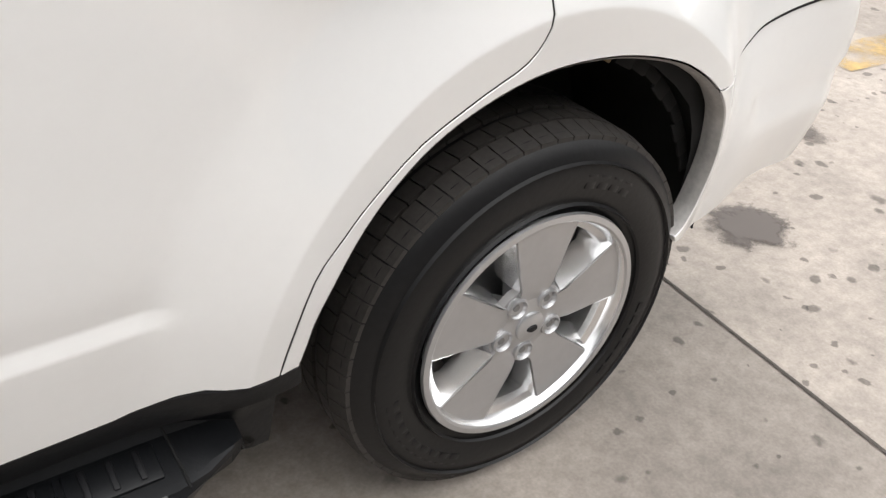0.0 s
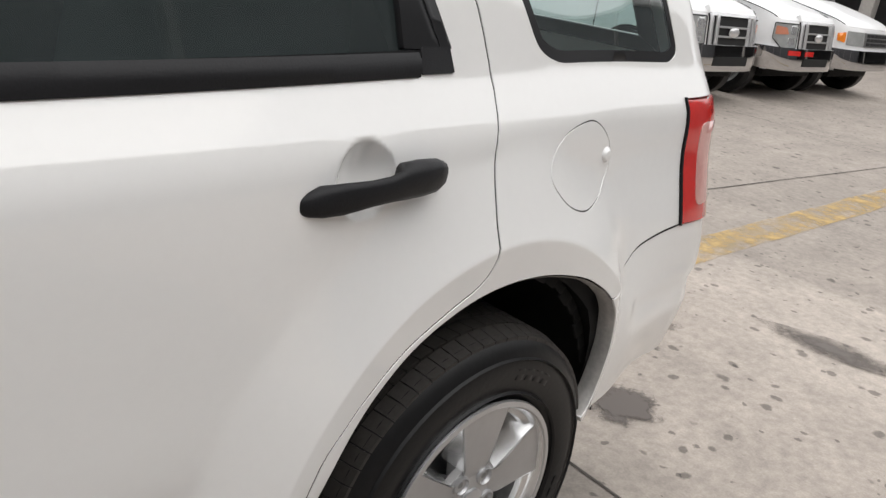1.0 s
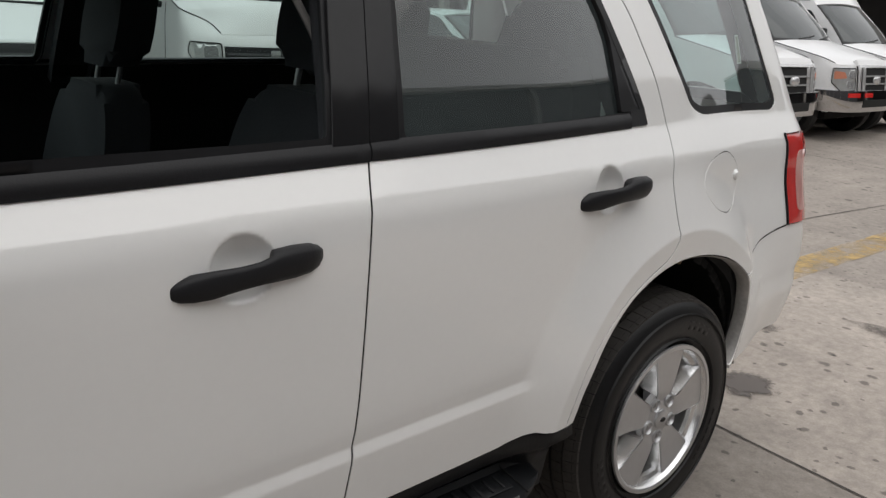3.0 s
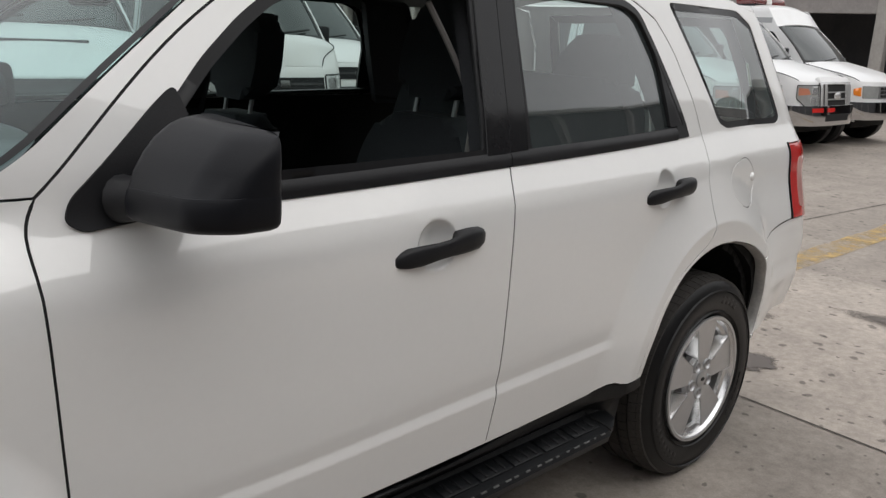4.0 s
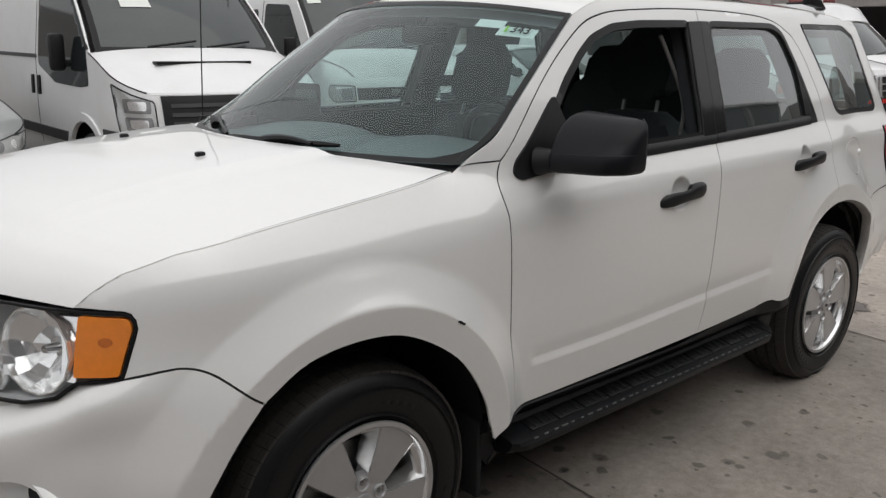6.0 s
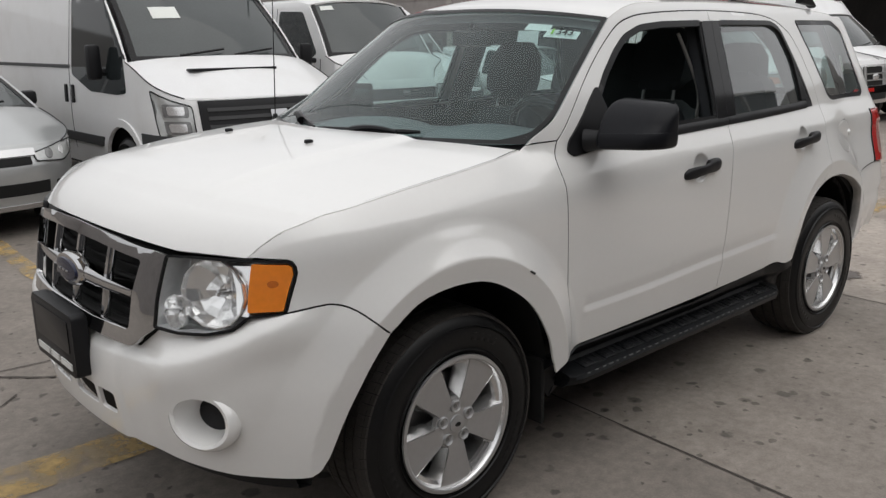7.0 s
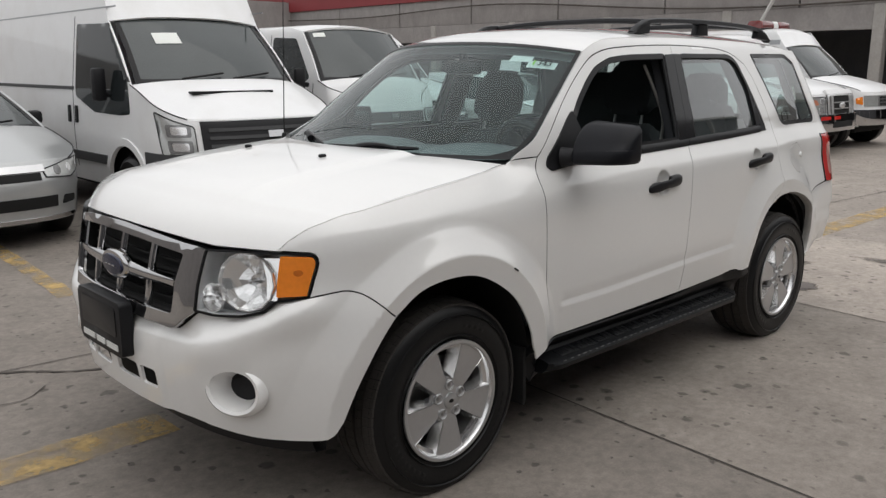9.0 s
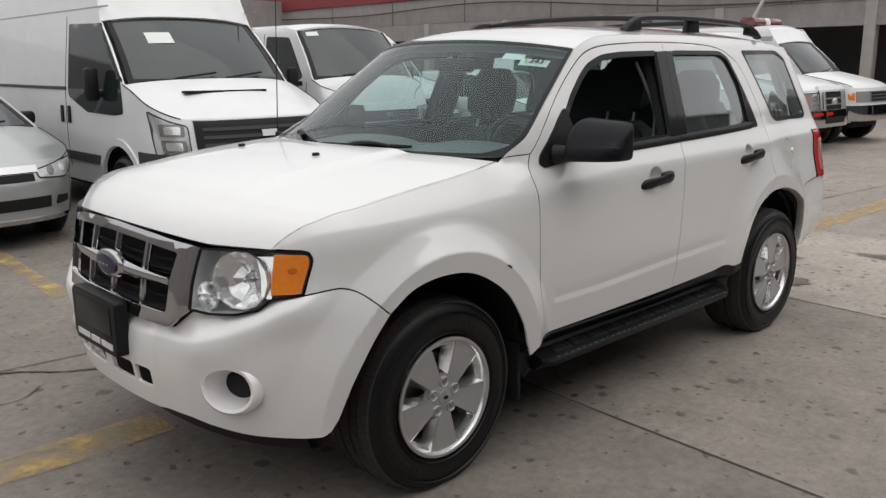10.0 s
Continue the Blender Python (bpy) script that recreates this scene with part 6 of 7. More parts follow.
# underbody and cabin
bm = bmesh.new()
box(bm, -0.60, 3.1, -0.55, 0.55, 0.24, 0.42, 0.05)
part("underbody", bm, DARK, suv)
bm = bmesh.new()
box(bm, 0.45, 2.95, -0.70, 0.70, 0.42, 0.47)
part("cabin_floor", bm, CLOTH, suv)
bm = bmesh.new()
prism(bm, [(0.28, 0.75), (0.25, 1.12), (0.42, 1.155), (0.62, 1.165), (0.78, 1.13), (0.86, 1.05), (0.84, 0.85), (0.75, 0.7)], -0.74, 0.74, "y", 0.03)
dash = part("dashboard", bm, TRIM_GREY, suv, "grey moulded dashboard")
bm = bmesh.new()
prism(bm, rounded([(0.60, 1.15), (0.66, 1.20), (0.80, 1.20), (0.86, 1.14), (0.82, 1.08)], 0.02), -0.56, -0.20, "y", 0.02)
part("instrument_hood", bm, TRIM_GREY, dash)
for y, ry, z, rz in ((0.30, 0.34, 1.145, 0.065), (-0.38, 0.24, 1.165, 0.055), (-0.02, 0.16, 1.14, 0.05)):
    bm = bmesh.new()
    bmesh.ops.create_uvsphere(bm, u_segments=28, v_segments=14, radius=1.0, matrix=Matrix.Translation((0.60, y, z)) @ Matrix.Diagonal((0.24, ry, rz, 1)))
    part("dash_pad", bm, TRIM_GREY, dash, "", 60)
bm = bmesh.new()
lathe(bm, [(0.19 + 0.017 * math.cos(k * math.tau / 10), 0.017 * math.sin(k * math.tau / 10)) for k in range(10)], 40, Matrix.Translation((0.98, -0.38, 1.125)) @ Matrix.Rotation(radians(90), 4, "Z") @ Matrix.Rotation(radians(-25), 4, "X"), close=True)
for dy, dz in ((-0.17, 0.0), (0.17, 0.0), (0.0, -0.16)):
    tube(bm, [(0.96, -0.38, 1.12), (0.97 + 0.42 * -dz * 0.4, -0.38 + dy, 1.125 + dz * 0.9)], 0.016, 8)
box(bm, 0.93, 0.99, -0.45, -0.31, 1.055, 1.165, 0.025)
part("steering_wheel", bm, SATIN, suv)


def seat(y, x, w, rear=False, drop=0.0):
    st = new("seat")
    st.parent = suv
    bm = bmesh.new()
    box(bm, x - 0.50, x + 0.05, y - w, y + w, 0.62, 0.80, 0.07)
    part("seat_cushion", bm, CLOTH, st)
    bm = bmesh.new()
    tz = 1.255 - drop if not rear else 1.36
    prism(bm, rounded([(y - w, 0.72), (y - w, tz - 0.25), (y - w + 0.03, tz - 0.10), (y - w + 0.10, tz), (y + w - 0.10, tz), (y + w - 0.03, tz - 0.10), (y + w, tz - 0.25), (y + w, 0.72)], 0.05), x, x + 0.12, "x", 0.035)
    for v in bm.verts:
        v.co.x += 0.2 * (v.co.z - 0.72)
    part("seat_back", bm, CLOTH, st)
    heads = (y,) if not rear else (y - 0.36, y + 0.36)
    for hy in heads:
        bm = bmesh.new()
        dn = 0.075 if rear else drop
        prism(bm, rounded([(hy - 0.12, 1.300 + (0.085 if rear else 0.0) - dn), (hy - 0.145, 1.40 - dn), (hy - 0.12, 1.565 - dn), (hy, 1.585 - dn), (hy + 0.12, 1.565 - dn), (hy + 0.145, 1.40 - dn), (hy + 0.12, 1.300 + (0.085 if rear else 0.0) - dn)], 0.05), x + 0.02, x + 0.12, "x", 0.035)
        for v in bm.verts:
            v.co.x += 0.2 * (v.co.z - 0.72)
        part("headrest", bm, CLOTH, st)
        for d in (-0.06, 0.06):
            bm = bmesh.new()
            tube(bm, [(x + 0.155, hy + d * 1.35, 1.17), (x + 0.19, hy + d * 1.35, 1.34)], 0.008, 8)
            part("headrest_post", bm, STEEL, st)


seat(-0.39, 1.56, 0.25)
seat(0.37, 1.37, 0.25, drop=0.06)
seat(0.0, 2.32, 0.60, True)
bm = bmesh.new()
tube(bm, [(0.93, 0.0, 1.62), (0.90, 0, 1.58)], 0.012, 8)
box(bm, 0.895, 0.93, -0.12, 0.12, 1.505, 1.575, 0.02)
part("rear_view_mirror", bm, SATIN, suv)
bm = bmesh.new()
tube(bm, bend([(1.44, -0.665, 1.55), (1.50, -0.675, 1.46), (1.548, -0.69, 1.367), (1.572, -0.70, 1.284), (1.562, -0.70, 1.19), (1.55, -0.70, 1.0)], 3), 0.0075, 6)
part("seat_belt", bm, BELT, suv)


# ---- parked vehicles round the yard ----
def plain_wheel(parent, x, y, r, w, rim_mat, cap_r=0.62):
    hub = new("wheel")
    hub.parent = parent
    hub.matrix_basis = pose(x, y, r, 0, 0, 0 if y < 0 else 180)
    bm = bmesh.new()
    h = w / 2
    lathe(bm, [(r * 0.6, -h + 0.02), (r * 0.66, -h), (r * 0.85, -h - 0.008), (r * 0.96, -h + 0.015), (r, -h + 0.035), (r, h - 0.035), (r * 0.96, h - 0.015), (r * 0.66, h)], 40)
    part("tyre", bm, RUBBER, hub)
    bm = bmesh.new()
    lathe(bm, [(0.001, -h + 0.035), (r * 0.2, -h + 0.03), (r * 0.22, -h + 0.05), (r * 0.5, -h + 0.045), (r * 0.58, -h + 0.01), (r * cap_r, -h + 0.002), (r * 0.6, -h + 0.04)], 32)
    part("rim", bm, rim_mat, hub)
    return hub


class Parked:
    """A parked vehicle, nose to -x about its front axle. Builds skin, glass, nose and wheels as parts."""

    def __init__(self, name, label, category, paint, wb, nose, tail, w, hood, base, top, roof_z, belt, tumble, roof_end, r=0.35, n=3.0, sill=0.35, xc=-0.15, nose_rake=0.12, inset=0.0, front=0.0, arch_gap=0.06):
        self.t = thing(name, label, category, "vehicles parked in the row")
        self.paint, self.wb, self.nose, self.tail, self.w = paint, wb, nose, tail, w
        pz = curve([0.2, sill, 0.6, 0.85, belt, roof_z - 0.1, roof_z], [w - 0.05, w - 0.035, w - 0.005, w, w - 0.02, w - tumble, w - tumble - 0.06], 0.03)
        hz = hood[0][1]
        nz = curve([0.2, 0.45, 0.6, hz - 0.02, hz + 0.3], [nose + 0.05, nose, nose, nose + nose_rake, nose + nose_rake + 0.25], 0.03)
        tz = curve([0.2, 0.5, belt, roof_z], [tail - 0.03, tail, tail - 0.03, tail - 0.15], 0.05)
        self.S = Shell(lambda x, z: pz(z) + 0 * x, nz, xc, tz, tail - 0.25, n=n, nr=3.5, reach=abs(nose - xc) + 0.75 * w, reach_r=0.25 + w)
        S_ = self.S
        self.u0 = S_.xc - S_.reach
        hl = curve([p[0] for p in hood], [p[1] for p in hood], 0.05)
        self.hl = hl
        x0 = hood[0][0]
        edge = [(S_.ux(x, float(hl(x))), float(hl(x))) for x in np.linspace(x0, base[0], 10)]
        pil = bend([base, (base[0] * 0.55 + top[0] * 0.45, base[1] * 0.5 + top[1] * 0.5), top], 4)
        re = [top, (top[0] + 0.25, roof_z - 0.05), (roof_end, roof_z - 0.05), (tail - 0.25, roof_z - 0.08)]
        arch = []
        for ax in (wb, front):
            arch += [(ax + r + arch_gap + 0.01, sill)] + arc(ax, r, r + arch_gap, 8, 172, 14) + [(ax - r - arch_gap - 0.01, sill)]
        fx = S_.ux(x0, hood[0][1])
        self.side = edge + pil[1:] + re[1:] + [(tail - 0.25, sill)] + arch + [(S_.ux(x0, 0.62), sill), (S_.ux(x0, 0.62), 0.62), (fx, 0.75)]
        self.pil, self.base, self.top, self.roof_z, self.sill = pil, base, top, roof_z, sill
        for mir in (False, True):
            S_.panel("body_side", self.side, paint, self.t, step=0.07, gap=0, depth=0.02, mirror=mir)
            S_.panel("rear_corner", [(tail - 0.25, sill), (tail - 0.25, roof_z - 0.08), (tail - 0.25 + S_.reach_r, roof_z - 0.08), (tail - 0.25 + S_.reach_r, sill)], paint, self.t, step=0.12, gap=0, depth=0, mirror=mir)

        def hood_fn(a, b):
            t = 2 * b - 1
            s = np.abs(t)
            ex = x0 + (base[0] - x0) * a
            ez = hl(ex)
            uf = self.u0 + (fx - self.u0) * s
            f = S_.at(uf, np.full_like(uf, float(hl(x0))))
            ey = np.interp(ex, self.et[:, 0], -self.et[:, 1])
            x = f[..., 0] + (base[0] - 0.22 * (1 - s ** 2) - f[..., 0]) * a
            y = np.sign(t) * np.abs(f[..., 1]) * (1 - a) + t * ey * a
            y = np.where(s > 0.98, t * ey, y)
            return np.stack([x, y, ez + 0.05 * np.sin(np.clip(a, 0, 1) * np.pi / 2) ** 0.7 * (1 - s ** 3)], -1)
        self.et = np.array([S_.at(S_.ux(x, float(hl(x))), float(hl(x))) for x in np.linspace(x0 - 0.02, base[0] + 0.05, 20)])
        patch("bonnet", hood_fn, 12, 16, paint, self.t, thick=0.015)
        for sg in (-1, 1):
            bm = bmesh.new()
            tube(bm, [(p[0], -sg * p[1], p[2] + 0.002) for p in self.et[1:-1]], 0.006, 6)
            part("bonnet_gap", bm, SATIN, self.t)
        self.hood_fn = hood_fn

        def scr(a, b, out=0.0):
            ln = np.array(pil)
            k = np.linspace(0, 1, len(ln))
            ex, ez = np.interp(a, k, ln[:, 0]), np.interp(a, k, ln[:, 1])
            t = 2 * b - 1
            q = 1 - np.abs(t) ** 2.3
            ye = pz(ez) - 0.03 - inset
            return np.stack([ex - (0.2 - 0.1 * a) * q - out, t * ye, ez + 0.03 * a * q + out], -1)
        self.scr = scr
        patch("windscreen", scr, 10, 14, WINDSCREEN, self.t)
        patch("screen_base", lambda a, b: scr(a * 0.10 - 0.02, b, 0.004), 2, 14, SATIN, self.t)
        for e0 in (0.0, 0.972):
            patch("screen_edge", lambda a, b: scr(a, e0 + b * 0.028, 0.003), 8, 2, SATIN, self.t)

        def roof_fn(a, b):
            ln = np.array(re)
            k = (ln[:, 0] - ln[0, 0]) / (ln[-1, 0] - ln[0, 0])
            ex = ln[0, 0] + (ln[-1, 0] - ln[0, 0]) * a
            ez = np.interp(a, k, ln[:, 1])
            t = 2 * b - 1
            q = 1 - np.abs(t) ** 2.6
            return np.stack([ex - 0.1 * q * np.clip(1 - a / 0.1, 0, 1), t * pz(ez), ez + 0.06 * q], -1)
        patch("roof", roof_fn, 18, 14, paint, self.t, thick=0.02)
        bm = bmesh.new()
        box(bm, base[0] - 0.05, tail - 0.4, -w + 0.12, w - 0.12, 0.3, belt - 0.12, 0.02)
        box(bm, nose + 0.3, base[0], -w + 0.25, w - 0.25, 0.3, 0.6, 0.02)
        part("cabin_shell", bm, DARK, self.t)
        for y in (-w + 0.13, w - 0.13):
            for x in (front, wb):
                plain_wheel(self.t, x, y, r, 0.22, STEEL)

    def lamp(self, poly, off=0.006, depth=0.04, label="clear headlamp unit", rim=0.012):
        """A lamp unit under a dark gasket."""
        self.both("headlamp", poly, LAMP_CLEAR, off, depth, label=label)
        ccw = poly if area2(poly) > 0 else poly[::-1]
        self.both("lamp_gasket", poly, SATIN, off + 0.004, 0.02, holes=[shrink(dense(ccw, 0.02), rim)])

    def glass(self, poly, name="side_window", mat=None, off=0.003):
        for mir in (False, True):
            self.S.panel(name, rounded(poly, 0.05), mat or DARK_GLASS, self.t, step=0.08, gap=0, off=off, depth=0.012, mirror=mir)

    def both(self, name, poly, mat, off=0.004, depth=0.02, parent=None, label="", step=0.05, **k):
        for mir in (False, True):
            self.S.panel(name, poly, mat, parent or self.t, step=step, gap=0, off=off, depth=depth, mirror=mir, label=label, **k)

    def nose_panel(self, name, y0, z0, z1, mat, off=0.004, depth=0.03, y1=None, step=0.05, parent=None, label="", round_=0.02):
        """A panel across the nose from -y0 to y0 (or from y0 to y1)."""
        if y1 is None:
            lo, hi = -y0, y0
        else:
            lo, hi = y0, y1
        S_ = self.S
        p = [(S_.uy(y, z0), z0) for y in np.linspace(lo, hi, 11)][::-1] + [(S_.uy(y, z1), z1) for y in np.linspace(lo, hi, 11)]
        return S_.panel(name, p, mat, parent or self.t, step=step, gap=0, off=off, depth=depth, label=label)

    def skirt(self, z0, z1, mat, off=0.0, name="nose_skin", depth=0.02, back=None):
        """A band round the whole nose, back to x = back on each side."""
        S_ = self.S
        b = back if back is not None else -0.35
        ub = S_.ux(b, (z0 + z1) / 2)
        m = 2 * self.u0 - ub
        return S_.panel(name, [(m, z0), (ub, z0), (ub, z1), (m, z1)], mat, self.t, step=0.06, gap=0, off=off, depth=depth)

    def mirrors(self, x, z, reach, h=0.3, d=0.14, w=0.12):
        for sg in (-1, 1):
            m_ = new("wing_mirror")
            m_.parent = self.t
            bm = bmesh.new()
            y = self.w - 0.03
            box(bm, x, x + d, min(sg * (y + reach - w), sg * (y + reach + w * 0.6)), max(sg * (y + reach - w), sg * (y + reach + w * 0.6)), z, z + h, 0.035)
            part("mirror_housing", bm, PLASTIC, m_)
            bm = bmesh.new()
            tube(bm, [(x + d / 2, sg * (y - 0.08), z + 0.05), (x + d / 2, sg * (y + reach), z + 0.08)], 0.03, 8)
            part("mirror_arm", bm, PLASTIC, m_)

    def wipers(self):
        for y0, y1 in ((-0.08, -0.6), (0.5, 0.02)):
            bm = bmesh.new()
            pts = [self.scr(np.array(0.05 + 0.08 * k / 5), np.array(0.5 + (y0 + (y1 - y0) * k / 5) / (2 * self.w)), 0.025) for k in range(6)]
            tube(bm, pts, 0.011, 6)
            part("wiper", bm, SATIN, self.t)

    def place(self, x_min, y_nose, turn=0.0):
        self.t.matrix_basis = pose(x_min + self.w, y_nose - self.nose, 0, 0, 0, 90 + turn)
        return self.t


BEACON_RED = surface("beacon_red", (0.15, 0.02, 0.02), 0.15, vary=0.15, coat=1.0)
VAN_CHROME = surface("bright_van_trim", (0.74, 0.74, 0.74), 0.22, metal=0.65, vary=0.05)
WINDSCREEN = surface("parked_windscreen", (0.052, 0.060, 0.060), 0.04, vary=0.1, ior=1.55)
LAMP_CLEAR = surface("clear_lamp_unit", (0.50, 0.51, 0.50), 0.12, metal=0.4, vary=0.12, scale=12, fine=40, coat=1.0)
LAMP_DARK = surface("lamp_interior", (0.25, 0.25, 0.25), 0.25, metal=0.6, vary=0.3, scale=30, coat=1.0)
TURN_PALE = surface("pale_turn_lens", (0.55, 0.22, 0.14), 0.15, vary=0.15, coat=1.0)
GREY_BAND = surface("grey_panel", (0.36, 0.37, 0.38), 0.5, vary=0.06)
BUMPER_GREY = surface("grey_bumper_plastic", (0.045, 0.046, 0.048), 0.6, vary=0.15)


def delivery_van():
    v = Parked("delivery_van", "white high-roof delivery van with black lower bumper", "van", VAN_PAINT, wb=3.75, nose=-1.03, tail=4.6, w=0.93,
               hood=[(-0.76, 1.07), (-0.4, 1.20), (-0.1, 1.315), (0.08, 1.37)], base=(0.08, 1.37), top=(0.66, 1.97), roof_z=2.60, belt=1.32, tumble=0.17, roof_end=4.2, r=0.345, sill=0.36, xc=-0.25, inset=0.03, front=0.24, arch_gap=0.10)
    S_ = v.S
    v.skirt(0.62, 1.085, VAN_PAINT, -0.002, back=-0.52)
    v.skirt(0.34, 0.77, BUMPER_GREY, 0.012, "front_bumper", 0.05, back=-0.21)
    v.nose_panel("grille", 0.68, 0.79, 1.06, PLASTIC, 0.008, 0.03)
    for z in (0.83, 0.90, 0.97):
        v.nose_panel("grille_slat", 0.62, z, z + 0.03, BUMPER_GREY, 0.018, 0.02)
    v.nose_panel("badge", 0.08, 0.90, 0.96, CHROME, 0.03, 0.02)
    lamp = rounded([(S_.uy(-0.72, 1.02), 1.02), (S_.uy(-0.72, 0.78), 0.78), (S_.ux(-0.54, 0.75), 0.75), (S_.ux(-0.40, 1.15), 1.15), (S_.uy(-0.84, 1.07), 1.07)], 0.04)
    v.lamp(lamp, 0.006, 0.04, "tall clear headlamp unit")
    for zz in (0.84, 0.98):
        v.both("lamp_bowl", rounded([(S_.uy(-0.75, zz) , zz - 0.055), (S_.uy(-0.885, zz), zz - 0.055), (S_.uy(-0.89, zz), zz + 0.055), (S_.uy(-0.75, zz), zz + 0.055)], 0.03), LAMP_DARK, 0.010, 0.01)
        v.both("lamp_reflector", rounded([(S_.uy(-0.775, zz), zz - 0.035), (S_.uy(-0.865, zz), zz - 0.035), (S_.uy(-0.87, zz), zz + 0.035), (S_.uy(-0.775, zz), zz + 0.035)], 0.025), FACET, 0.013, 0.01, step=0.03)
    v.both("door_window", rounded([(0.14, 1.40), (0.64, 1.95), (1.46, 1.97), (1.44, 1.24), (0.95, 1.09), (0.30, 1.08), (0.09, 1.10), (0.11, 1.28)], 0.04), DARK_GLASS, 0.004, 0.012)
    v.both("pillar_trim", [(0.10, 1.40), (0.64, 1.955), (0.73, 1.955), (0.20, 1.40)], SATIN, 0.0025, 0.01)
    v.both("door_gap", [(1.52, 0.5), (1.532, 0.5), (1.532, 2.05), (1.52, 2.05)], SATIN, 0.002, 0.01)
    ring_out, ring_in = arc(0.24, 0.345, 0.52, 20, 172, 16), arc(0.24, 0.345, 0.452, 172, 20, 16)
    v.both("arch_flare", ring_out + ring_in, VAN_PAINT, 0.016, 0.03)
    v.both("door_handle", rounded([(1.40, 0.96), (1.45, 0.96), (1.45, 1.14), (1.40, 1.14)], 0.02), PLASTIC, 0.02, 0.03)
    v.both("door_handle", rounded([(1.60, 0.96), (1.65, 0.96), (1.65, 1.14), (1.60, 1.14)], 0.02), PLASTIC, 0.02, 0.03)
    v.both("rub_strip", [(0.70, 0.58), (3.2, 0.58), (3.2, 0.67), (0.70, 0.67)], BUMPER_GREY, 0.018, 0.02)
    v.both("slide_rail", [(1.5, 1.30), (4.2, 1.30), (4.2, 1.335), (1.5, 1.335)], BUMPER_GREY, 0.008, 0.015)
    v.both("side_crease", [(0.5, 2.10), (4.3, 2.10), (4.3, 2.115), (0.5, 2.115)], GREY_BAND, 0.002, 0.01)
    bm = bmesh.new()
    p0, p1 = v.hood_fn(np.array(0.62), np.array(0.30)), v.hood_fn(np.array(0.62), np.array(0.70))
    box(bm, p0[0] - 0.04, p0[0] + 0.05, -0.32, 0.54, p0[2] - 0.012, p0[2] + 0.012, 0.005)
    part("bonnet_vent", bm, PLASTIC, v.t)
    patch("paper_notice", lambda a, b: v.scr(0.62 + 0.17 * a, 0.66 + 0.16 * b, 0.004), 2, 3, PAPER, v.t)
    v.mirrors(0.52, 1.21, 0.12, 0.32, 0.11, 0.08)
    v.wipers()
    return v.place(1.30, 3.72)


